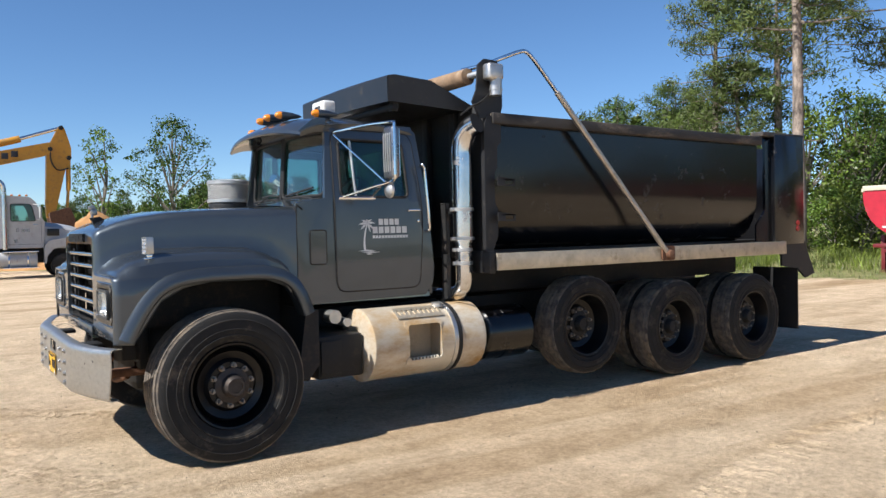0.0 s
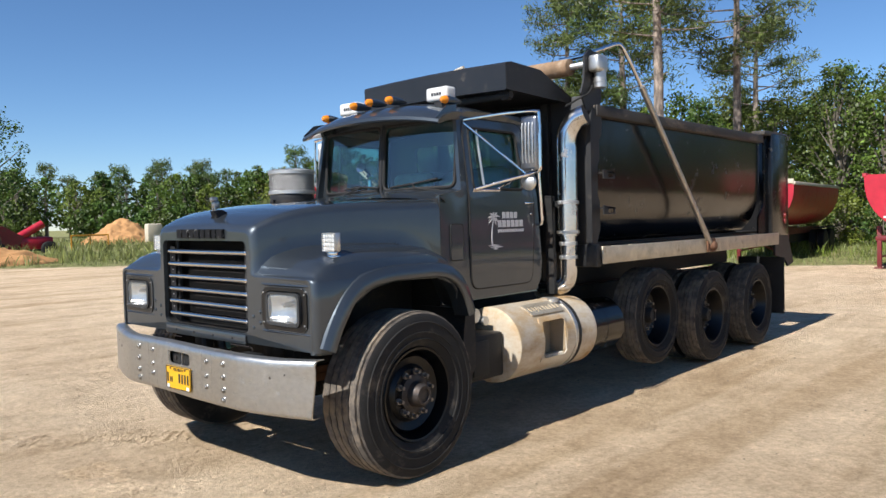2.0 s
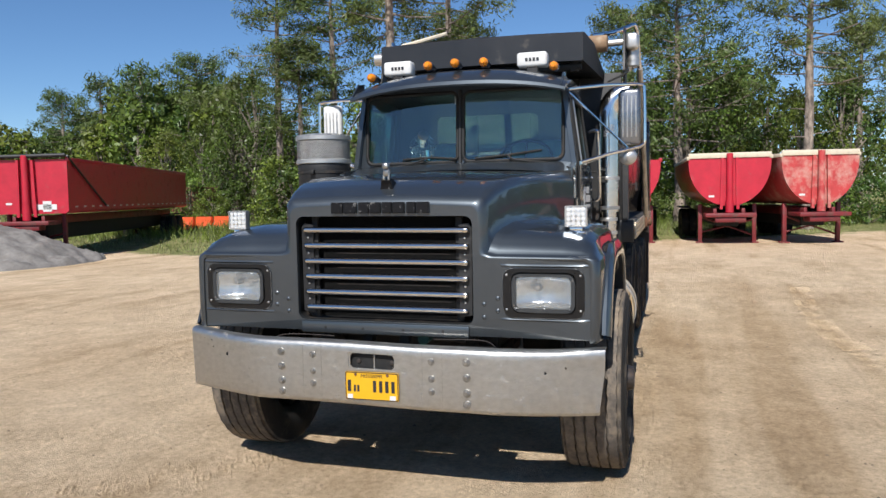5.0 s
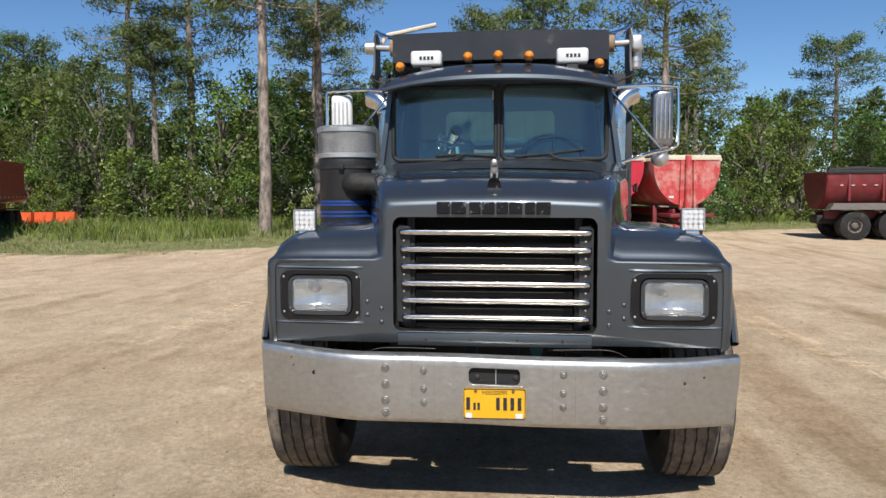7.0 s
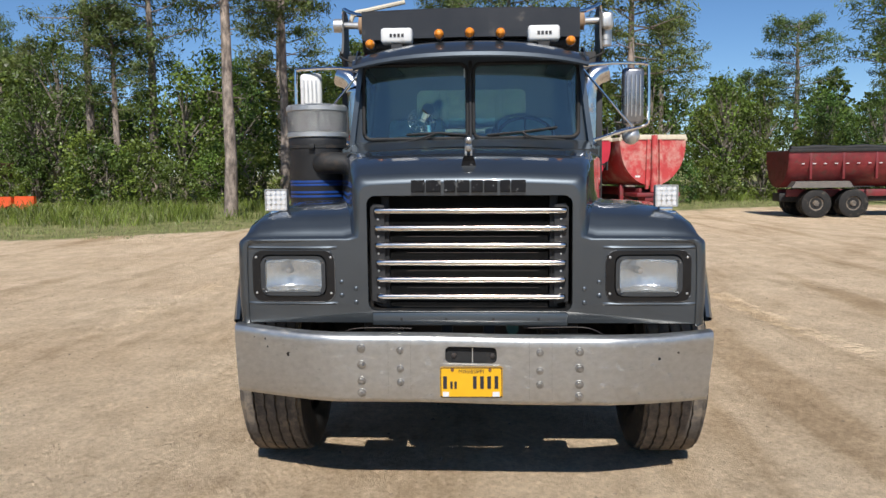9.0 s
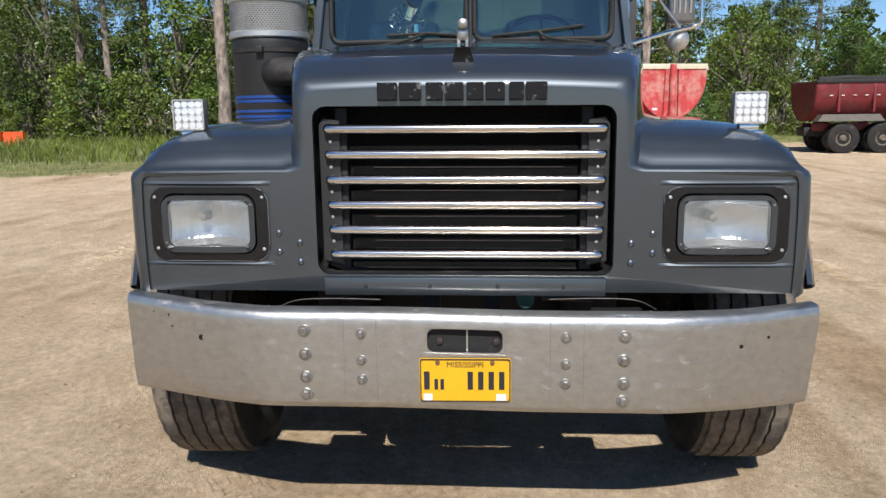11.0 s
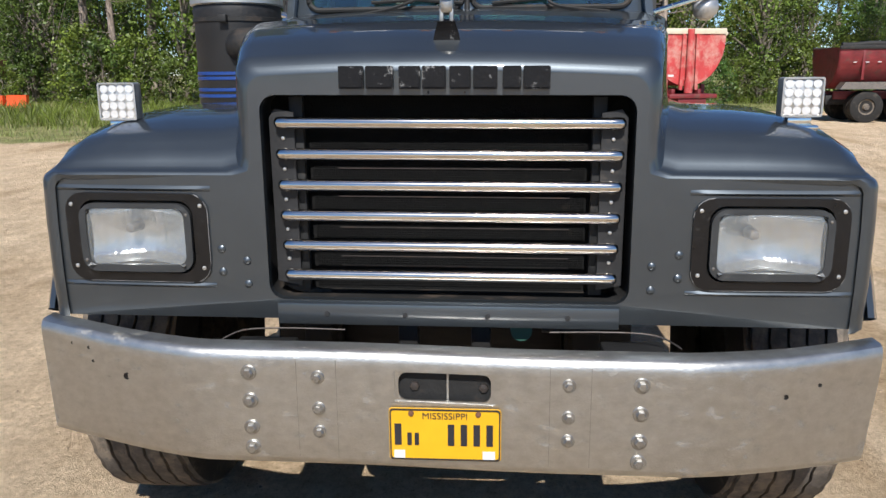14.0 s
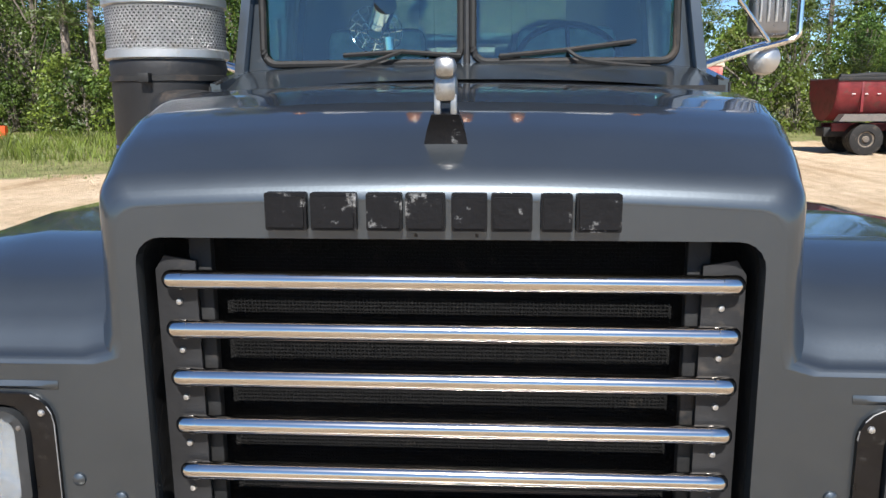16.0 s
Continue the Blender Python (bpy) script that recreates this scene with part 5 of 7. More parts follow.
for s in (-1, 1):
    bm = bmesh.new()
    box(bm, 2.02, 2.14, s * 0.535 - 0.115, s * 0.535 + 0.115, 2.625, 2.735, 0.022, 3)
    w = part("roof_light_box", bm, WHITE, truck, "white plastic roof lamp box")
    bm = bmesh.new()
    for k in range(4):
        box(bm, 2.0165, 2.0195, s * 0.535 - 0.055 + 0.028 * k, s * 0.535 - 0.036 + 0.028 * k, 2.665, 2.69)
    part("box_mark", bm, INK, w)
    bm = bmesh.new()
    box(bm, 2.04, 2.12, s * 0.535 - 0.04, s * 0.535 + 0.04, 2.585, 2.63)
    part("box_foot", bm, DULL_BLACK, w)
    # square lamp on the wing
    lp = new("work_lamp")
    lp.parent = truck
    tagged(lp, "square work lamp with sixteen small reflectors")
    cy, cz = s * 1.045, 1.545
    bm = bmesh.new()
    box(bm, 0.445, 0.49, cy - 0.060, cy + 0.060, cz - 0.058, cz + 0.058, 0.008)
    part("housing", bm, GREEN_STEEL, lp)
    bm = bmesh.new()
    sheet(bm, rrect(cy - 0.060, cz - 0.058, cy + 0.060, cz + 0.058, 0.008), [rrect(cy - 0.055, cz - 0.053, cy + 0.055, cz + 0.053, 0.006)], lambda u, v, d: (0.438 + d, u, v), 0.008)
    part("lamp_bezel", bm, GREEN_STEEL, lp)
    for i in range(4):
        for k in range(4):
            bm = bmesh.new()
            lathe(bm, [(0.0, 0.0005), (-0.002, 0.004), (-0.001, 0.007), (-0.008, 0.0128)], (0.450, cy - 0.040 + 0.0267 * i, cz - 0.039 + 0.026 * k), "x", 12)
            part("reflector_cell", bm, LED, lp)
    bm = bmesh.new()
    box(bm, 0.45, 0.485, cy - 0.035, cy + 0.035, cz - 0.085, cz - 0.056, 0.004)
    box(bm, 0.43, 0.51, cy - 0.05, cy + 0.05, cz - 0.096, cz - 0.082, 0.004)
    part("foot", bm, CHROME, lp)
    # door mirror
    m = new("door_mirror")
    m.parent = truck
    tagged(m, "chrome door mirror with ribbed back on tubular arms")
    y0, y1 = s * 1.150, s * 1.315
    bm = bmesh.new()
    box(bm, 2.29, 2.36, min(y0, y1), max(y0, y1), 2.03, 2.455, 0.028, 3)
    part("mirror_shell", bm, MIRROR_BACK if s < 0 else WHITE, m)
    for k in range(4):
        bm = bmesh.new()
        yy = s * (1.185 + 0.032 * k)
        sweep(bm, [(2.288, yy, 2.09), (2.284, yy, 2.12), (2.284, yy, 2.37), (2.288, yy, 2.40)], 0.006, 6)
        part("rib", bm, GREEN_STEEL, m)
    bm = bmesh.new()
    box(bm, 2.358, 2.364, s * 1.2325 - 0.07, s * 1.2325 + 0.07, 2.05, 2.435)
    part("mirror_glass", bm, CHROME, m)
    bm = bmesh.new()
    sweep(bm, arc([(2.02, s * 0.79, 2.44), (2.18, s * 1.05, 2.475), (2.28, s * 1.24, 2.482), (2.29, s * 1.325, 2.475), (2.29, s * 1.342, 2.44), (2.29, s * 1.345, 2.1), (2.29, s * 1.335, 2.03), (2.28, s * 1.25, 2.00), (2.2, s * 1.10, 1.965), (2.06, s * 0.885, 1.90)], 4), 0.0125, 10)
    part("mirror_arm", bm, CHROME, m)
    bm = bmesh.new()
    sweep(bm, [(2.02, s * 0.80, 2.43), (2.27, s * 1.22, 2.01)], 0.009, 8)
    sweep(bm, [(2.33, s * 0.88, 1.90), (2.27, s * 1.22, 2.01)], 0.009, 8)
    sweep(bm, [(2.02, s * 0.89, 1.893), (2.36, s * 0.89, 1.893)], 0.014, 8)
    part("mirror_brace", bm, CHROME, m)
    bm = bmesh.new()
    lathe(bm, [(-0.035, 0.0005), (-0.03, 0.035), (-0.012, 0.062), (0.006, 0.068), (0.01, 0.0005)], (2.31, s * 1.22, 1.945), "x", 24)
    part("round_mirror", bm, GREEN_STEEL, m)


def air_cleaner():
    a = new("air_cleaner")
    a.parent = truck
    tagged(a, "black canister air cleaner with perforated steel rain cap and blue bands")
    cx, cy = 1.80, 1.085
    bm = bmesh.new()
    lathe(bm, [(1.30, 0.0005), (1.30, 0.19), (1.32, 0.2), (1.88, 0.2), (1.91, 0.205), (1.935, 0.2), (1.94, 0.0005)], (cx, cy, 0), "z", 48)
    part("canister", bm, DULL_BLACK, a)
    bm = bmesh.new()
    lathe(bm, [(1.935, 0.206), (1.94, 0.21), (1.968, 0.21), (1.972, 0.206), (2.115, 0.206), (2.12, 0.212), (2.15, 0.213), (2.16, 0.205), (2.168, 0.15), (2.17, 0.0005)], (cx, cy, 0), "z", 56)
    part("rain_cap", bm, PERF, a, "perforated steel rain cap")
    for z0, z1 in ((2.118, 2.152), (1.938, 1.970)):
        bm = bmesh.new()
        lathe(bm, [(z0, 0.210), (z0 + 0.003, 0.2145), (z1 - 0.003, 0.2145), (z1, 0.210)], (cx, cy, 0), "z", 56)
        part("cap_band", bm, GREEN_STEEL, a)
    bm = bmesh.new()
    for j in range(14):
        for k in range(80):
            an = (k + 0.5 * (j % 2)) * math.tau / 80
            p = Vector((cx + 0.2068 * math.cos(an), cy + 0.2068 * math.sin(an), 1.978 + 0.0098 * j))
            t = Vector((-math.sin(an), math.cos(an), 0)) * 0.0045
            u = Vector((0, 0, 0.0034))
            bm.faces.new([bm.verts.new(p + q) for q in (-t, -u, t, u)])
    part("sleeve_screen", bm, CHASSIS, a, "", False)
    for z in (1.622, 1.600, 1.548, 1.520):
        bm = bmesh.new()
        lathe(bm, [(z, 0.2005), (z + 0.002, 0.203), (z + 0.014, 0.203), (z + 0.016, 0.2005)], (cx, cy, 0), "z", 48)
        part("blue_band", bm, BLUE, a, "blue stripe")
    bm = bmesh.new()
    lathe(bm, [(1.86, 0.2005), (1.862, 0.207), (1.88, 0.207), (1.882, 0.2005)], (cx, cy, 0), "z", 48)
    box(bm, cx - 0.235, cx - 0.2, cy - 0.02, cy + 0.02, 1.855, 1.888, 0.004)
    part("clamp_band", bm, CHASSIS, a)
    bm = bmesh.new()
    sweep(bm, arc([(cx - 0.08, cy - 0.05, 1.755), (cx - 0.20, cy - 0.08, 1.755), (cx - 0.215, 0.90, 1.755), (cx - 0.20, 0.78, 1.73)], 5), 0.075, 16)
    part("intake_elbow", bm, CHASSIS, a)


air_cleaner()
for s in (-1, 1):
    k = new("exhaust_stack")
    k.parent = truck
    tagged(k, "tall chrome exhaust stack with outward curved tip")
    bm = bmesh.new()
    pipe = arc([(3.20, s * 1.0, 1.50), (3.20, s * 1.0, 1.8), (3.20, s * 1.0, 2.2), (3.20, s * 1.0, 2.33), (3.208, s * 1.02, 2.43), (3.225, s * 1.08, 2.51), (3.25, s * 1.17, 2.55)], 5)
    sweep(bm, pipe, 0.092, 28, caps=False)
    part("upper_pipe", bm, STACK, k)
    bm = bmesh.new()
    sweep(bm, pipe[-4:], 0.087, 28)
    part("pipe_mouth", bm, CHASSIS, k)
    bm = bmesh.new()
    sweep(bm, arc([(3.20, s * 1.0, 1.52), (3.20, s * 1.0, 1.28), (3.20, s * 0.995, 1.14), (3.19, s * 0.96, 1.07), (3.17, s * 0.86, 1.03), (3.15, s * 0.7, 1.02)], 5), 0.074, 24)
    part("lower_pipe", bm, STACK, k)
    for z in (1.30, 1.42, 1.52, 1.78):
        bm = bmesh.new()
        r = 0.076 if z < 1.5 else 0.094
        lathe(bm, [(z, r), (z + 0.002, r + 0.006), (z + 0.028, r + 0.006), (z + 0.03, r)], (3.20, s * 1.0, 0), "z", 28)
        box(bm, 3.20 - r - 0.04, 3.20 - r, s * 1.0 - 0.015, s * 1.0 + 0.015, z, z + 0.03, 0.004)
        part("clamp", bm, GREEN_STEEL, k)
    bm = bmesh.new()
    box(bm, 3.06, 3.10, s * 0.86, s * 0.93, 1.0, 1.85, 0.006)
    box(bm, 3.08, 3.13, s * 0.9, s * 1.0, 1.76, 1.80, 0.004)
    part("stack_bracket", bm, CHASSIS, k)


# ---- tipper body ----


def body():
    b = new("tipper_body")
    b.parent = truck
    tagged(b, "gloss black steel tipper body with half-round lower sides")
    prof = [(1.115, 2.60), (1.112, 2.2), (1.108, 1.95), (1.095, 1.82), (1.06, 1.69), (1.01, 1.585), (0.955, 1.51), (0.90, 1.46), (0.80, 1.42)]
    for s in (-1, 1):
        bm = bmesh.new()
        rows = []
        for i in range(41):
            x = 3.46 + 4.05 * i / 40
            wob = 0.0025 * math.sin(x * 2.3) + 0.002 * math.sin(x * 5.1 + 1)
            rows.append([(x, s * (y + wob * (1 if 0 < j < 7 else 0)), z) for j, (y, z) in enumerate(prof)])
        loft(bm, rows)
        geo = bmesh.ops.extrude_face_region(bm, geom=bm.faces[:])
        for v in geo["geom"]:
            if isinstance(v, bmesh.types.BMVert):
                v.co.y -= s * 0.015
        part("side_panel", bm, GLOSS_BLACK, b)
        bm = bmesh.new()
        box(bm, 3.42, 7.52, s * 1.13 - 0.055, s * 1.13 + 0.055, 2.555, 2.655, 0.012)
        part("top_rail", bm, RAIL, b, "scuffed black top rail")
        # rear corner: slanted web and square post
        bm = bmesh.new()
        sheet(bm, [(7.46, 1.40), (7.46, 1.60), (7.62, 1.78), (7.62, 2.60), (7.74, 2.66), (7.74, 1.40)], [], lambda u, v, d: (u, s * (1.13 + 0.15 * max(0, u - 7.5) - d), v), 0.02)
        part("corner_web", bm, GLOSS_BLACK, b)
        bm = bmesh.new()
        box(bm, 7.72, 8.34, s * 1.13 - 0.09, s * 1.13 + 0.085, 1.36, 2.69, 0.012)
        part("rear_post", bm, GLOSS_BLACK, b)
        bm = bmesh.new()
        box(bm, 7.50, 8.36, s * 1.13 - 0.08, s * 1.13 + 0.09, 2.66, 2.715, 0.010)
        part("post_cap", bm, RAIL, b)
        bm = bmesh.new()
        sheet(bm, [(7.9, 1.37), (8.36, 1.45), (8.62, 0.98), (8.42, 0.93), (8.25, 1.05), (7.9, 1.10)], [], lambda u, v, d: (u, s * (1.19 - d), v), 0.03)
        part("gate_bracket", bm, DULL_BLACK, b)
        for z in (1.62, 1.55):
            bm = bmesh.new()
            lathe(bm, [(0, 0.035), (s * 0.012, 0.033), (s * 0.016, 0.0005)], (8.2, s * 1.216, z), "y", 20)
            part("tail_lamp", bm, mat("tail_red", (0.234, 0.0078, 0.0078), 0.3, 0, 0.3), b, "red side lamp")
        # running board
        bm = bmesh.new()
        box(bm, 3.40, 7.93, s * 1.05 - 0.165, s * 1.05 + 0.165, 1.375, 1.392, 0.003)
        part("deck", bm, DECK, b, "worn black walkway deck")
        bm = bmesh.new()
        box(bm, 3.40, 7.93, s * 1.222 - 0.008, s * 1.222 + 0.008, 1.245, 1.398, 0.004)
        fc = part("tread_plate_edge", bm, ALU, b, "scratched aluminium tread plate edge")
        bm = bmesh.new()
        for i in range(150):
            for j in range(4):
                cx, cz = 3.42 + 0.03 * i + 0.015 * (j % 2), 1.262 + 0.038 * j
                a = 0.012 if (i + j) % 2 else -0.012
                t, w = Vector((a, 0, 0.010)), Vector((0.0025 if a > 0 else -0.0025, 0, -0.003)) if a > 0 else Vector((0.0025, 0, 0.003))
                p = Vector((cx, s * 1.2305, cz))
                o = Vector((0, s * 0.002, 0))
                bm.faces.new([bm.verts.new(q) for q in (p - t, p - w + o, p + t, p + w + o)])
        part("tread_pattern", bm, ALU, fc, "", False)
        bm = bmesh.new()
        box(bm, 3.33, 3.40, s * 1.05 - 0.16, s * 1.05 + 0.175, 1.22, 1.42, 0.01)
        part("deck_end", bm, DULL_BLACK, b)
        for k in range(5):
            bm = bmesh.new()
            box(bm, 3.5 + 0.17 * k, 3.58 + 0.17 * k, s * 1.15 - 0.05, s * 1.15 + 0.05, 1.393, 1.397, 0.002)
            part("worn_patch", bm, ALU, b)
        bm = bmesh.new()
        box(bm, 3.45, 7.9, s * 0.46 - 0.09, s * 0.46 + 0.09, 1.0, 1.40, 0.02)
        part("long_sill", bm, CHASSIS, b)
        # steps on the front corner
        for z in (2.03, 1.715):
            bm = bmesh.new()
            sheet(bm, [(3.42, z - 0.03), (3.62, z - 0.03), (3.62, z + 0.03), (3.42, z + 0.05)], [rrect(3.50, z - 0.018, 3.60, z + 0.018, 0.01, 2)], lambda u, v, d: (u, s * (1.235 - d), v), 0.012)
            box(bm, 3.46, 3.62, s * 1.17 - 0.065, s * 1.17 + 0.065, z + 0.02, z + 0.032)
            part("side_step", bm, DULL_BLACK, b)
        # front corner column with gussets
        bm = bmesh.new()
        sheet(bm, [(3.33, 1.40), (3.40, 1.40), (3.47, 1.55), (3.47, 1.80), (3.44, 1.85), (3.44, 2.12), (3.475, 2.17), (3.475, 2.35), (3.52, 2.40), (3.52, 2.62), (3.36, 2.62), (3.33, 2.5)], [], lambda u, v, d: (u, s * (1.165 - d), v), 0.05)
        part("corner_column", bm, DULL_BLACK, b)
    bm = bmesh.new()
    box(bm, 3.36, 3.42, -1.11, 1.11, 1.35, 2.74, 0.008)
    part("body_front", bm, DULL_BLACK, b)
    for y in (-0.7, -0.25, 0.25, 0.7):
        bm = bmesh.new()
        box(bm, 3.30, 3.36, y - 0.04, y + 0.04, 1.35, 2.7, 0.008)
        part("stiffener", bm, DULL_BLACK, b)
    bm = bmesh.new()
    box(bm, 3.42, 8.3, -0.85, 0.85, 1.39, 1.42)
    part("bed_floor", bm, DULL_BLACK, b)
    bm = bmesh.new()
    box(bm, 8.30, 8.36, -1.07, 1.07, 1.38, 2.60, 0.01)
    part("tailgate", bm, GLOSS_BLACK, b)
    bm = bmesh.new()
    sweep(bm, arc([(3.74, 1.16, 3.05), (3.75, 1.10, 3.185), (3.75, 0.98, 3.215), (3.75, 0.62, 3.285)], 4), 0.022, 8)
    part("tarp_bow_end", bm, CREAM, b, "cream tarp bow end")
    # cab guard
    for s in (-1, 1):
        bm = bmesh.new()
        sheet(bm, [(2.535, 2.735), (2.535, 2.955), (2.60, 2.965), (2.95, 2.935), (3.34, 2.735), (3.34, 2.68)], [], lambda u, v, d: (u, s * (0.855 + 0.10 * lerp(u, (2.5, 3.3), (0, 1)) - d), v), 0.012)
        part("guard_cheek", bm, DULL_BLACK, b)
    bm = bmesh.new()
    loft(bm, [[(x, -w, z), (x, -w * 0.5, z + 0.012), (x, 0, z + 0.016), (x, w * 0.5, z + 0.012), (x, w, z)] for x, z, w in ((2.530, 2.73, 0.855), (2.527, 2.94, 0.856), (2.54, 2.957, 0.857), (2.6, 2.968, 0.862), (2.95, 2.938, 0.905), (3.36, 2.735, 0.96), (3.36, 2.70, 0.96), (2.56, 2.735, 0.855), (2.53, 2.73, 0.855))])
    part("cab_guard", bm, GUARD, b, "black steel cab guard with folded front lip")
    bm = bmesh.new()
    rod(bm, (2.62, -0.84, 2.70), (2.62, 0.84, 2.70), 0.03, seg=10)
    for y in (-0.78, 0.78):
        box(bm, 2.60, 2.66, y - 0.03, y + 0.03, 2.66, 2.74, 0.006)
    part("guard_beam", bm, CHASSIS, b)
    # tarp roller with end plates, motor and swing arms
    bm = bmesh.new()
    lathe(bm, [(-1.0, 0.03), (-0.99, 0.075), (-0.6, 0.078), (-0.1, 0.082), (0.4, 0.079), (0.99, 0.075), (1.0, 0.03)], (3.30, 0, 2.99), "y", 24)
    for f in bm.verts:
        f.co.x += 0.006 * math.sin(f.co.y * 14)
    rl = part("tarp_roll", bm, TARP, b, "dusty brown rolled tarpaulin")
    for s in (-1, 1):
        bm = bmesh.new()
        sheet(bm, [(3.30, 2.60), (3.52, 2.60), (3.56, 2.72), (3.56, 3.06), (3.50, 3.125), (3.36, 3.13), (3.29, 3.07), (3.27, 2.85), (3.22, 2.74)], [], lambda u, v, d: (u, s * (1.145 - d), v), 0.018)
        part("roller_plate", bm, DULL_BLACK, b)
        bm = bmesh.new()
        rod(bm, (3.30, s * 0.98, 2.99), (3.33, s * 1.13, 3.0), 0.03)
        if s < 0:
            box(bm, 3.33, 3.50, -1.26, -1.145, 2.93, 3.08, 0.03, 3)
            rod(bm, (3.44, -1.205, 2.95), (3.44, -1.205, 2.80), 0.055, seg=20)
            rod(bm, (3.44, -1.205, 2.86), (3.44, -1.205, 2.845), 0.060, seg=20)
        else:
            rod(bm, (3.33, 1.14, 3.0), (3.33, 1.22, 3.0), 0.06, seg=20)
        part("roller_motor", bm, GREEN_STEEL, b, "pale metal tarp motor" if s < 0 else "")
        bm = bmesh.new()
        sweep(bm, [(5.70, s * 1.245, 1.315), (4.15, s * 1.235, 2.885)], 0.030, 8)
        part("swing_arm", bm, ARM, b, "weathered aluminium tarp arm")
        bm = bmesh.new()
        sweep(bm, arc([(4.16, s * 1.235, 2.875), (3.90, s * 1.225, 3.14), (3.81, s * 1.21, 3.222), (3.74, s * 1.19, 3.225), (3.60, s * 1.12, 3.17), (3.46, s * 1.0, 3.11), (3.33, s * 0.85, 3.075)], 4), 0.019, 10)
        part("arm_tip", bm, CHROME, b)
        bm = bmesh.new()
        sheet(bm, rrect(5.60, 1.25, 5.80, 1.40, 0.03), [], lambda u, v, d: (u, s * (1.255 - d), v), 0.02)
        lathe(bm, [(0.0, 0.05), (s * 0.05, 0.045), (s * 0.06, 0.02), (s * 0.06, 0.0005)], (5.70, s * 1.25, 1.315), "y", 18)
        part("arm_pivot", bm, RUST, b)
        bm = bmesh.new()
        sweep(bm, arc([(3.4, s * 1.15, 2.82), (3.30, s * 1.17, 2.74), (3.22, s * 1.14, 2.70), (3.2, s * 1.0, 2.64)], 4), 0.009, 6)
        part("motor_cable", bm, CHASSIS, b)


RAIL = mat("scuffed_rail", (0.0273, 0.0234, 0.0203), 0.6, 0.0, 0.0, 0.4, 5, 0.2, 40, (0.1872, 0.1482, 0.1092), 0.25, 8, stretch=(0.4, 1, 1))
DECK = mat("worn_deck", (0.039, 0.0367, 0.0343), 0.6, 0.0, 0.0, 0.35, 5, 0.2, 40, (0.156, 0.1248, 0.0936), 0.25, 4)
GUARD = mat("satin_black", (0.0125, 0.0125, 0.014), 0.38, 0.0, 0.1, 0.2, 3, 0.05, 20, (0.078, 0.0663, 0.0546), 0.08, 6)
ARM = mat("weathered_aluminium", (0.46, 0.44, 0.41), 0.42, 0.85, 0.0, 0.2, 9, 0.05, 60, (0.26, 0.22, 0.17), 0.25, 7)
body()

# ---- ground ----
EDGE = [(-60, 40), (2, 40), (9, 33), (14, 29), (17, 25), (18, 17), (16.5, 12.5), (20, 7.5), (22, 5.5), (23.5, 2.5), (24.5, -2), (28, -7), (31, -11), (33, -20), (35, -60)]


def yard_side(x, y):
    """Signed distance in metres to the edge of the sand, positive on the grass."""
    best, sign = 1e9, 0
    for (ax, ay), (bx, by) in zip(EDGE, EDGE[1:]):
        dx, dy = bx - ax, by - ay
        t = max(0, min(1, ((x - ax) * dx + (y - ay) * dy) / (dx * dx + dy * dy)))
        d = math.hypot(x - ax - t * dx, y - ay - t * dy)
        if d < best:
            best, sign = d, (dx * (y - ay) - dy * (x - ax))
    return best if sign > 0 else -best


def lie(x, y):
    """Height of the ground."""
    far = max(0.0, min(1.0, (math.hypot(x, y) - 12) / 25))
    z = 0.22 * far * noise.noise(Vector((x * 0.05, y * 0.05, 3.1)))
    near = 0.014 * noise.noise(Vector((x * 0.9, y * 0.9, 0.0))) + 0.008 * noise.noise(Vector((x * 2.7, y * 2.7, 5.0)))
    ruts = 0.012 * math.sin((0.35 * x + y) * 3.1) * max(0, noise.noise(Vector((x * 0.25, y * 0.25, 9.0))))
    flat = min(1.0, max(0.25, yard_side(x, y) * -0.5)) if abs(x) + abs(y) > 10 else 1.0
    rise = max(0.0, yard_side(x, y) - 2) * 0.015 if math.hypot(x, y) < 90 else 0.6
    under = 0.0 if -0.5 < x < 8.8 and abs(y) < 1.5 else 1.0
    return z + (near + ruts) * (0.35 + 0.65 * under) * flat + min(rise, 0.9)


def axis_steps(lo, hi):
    s = [lo + 0.22 * k for k in range(int((hi - lo) / 0.22) + 1)]
    step, a, b = 0.3, s[0], s[-1]
    left, right = [], []
    while a > -2500:
        step *= 1.13
        a -= step
        b += step
        left.append(a)
        right.append(b)
    return left[::-1] + s + right


gx, gy = axis_steps(-6.0, 14.0), axis_steps(-9.0, 12.0)
verts = [(x, y, lie(x, y) - 0.012) for x in gx for y in gy]
ny = len(gy)
faces = [(i * ny + j, (i + 1) * ny + j, (i + 1) * ny + j + 1, i * ny + j + 1) for i in range(len(gx) - 1) for j in range(ny - 1)]
me = bpy.data.meshes.new("ground")
me.from_pydata(verts, [], faces)
me.polygons.foreach_set("use_smooth", [True] * len(faces))
cover = me.attributes.new("cover", "FLOAT", "POINT")
cover.data.foreach_set("value", [max(-0.3, min(1.3, 0.5 + 0.22 * yard_side(v[0], v[1]))) for v in verts])
SAND = ground_material()
me.materials.append(SAND)
ground = tagged(new("ground", me), "packed pale sand yard with tyre tracks running into rough grass", "ground", "", "structure")

# ---- loose stones on the sand ----
rng = random.Random(4)
pv, pf = [], []
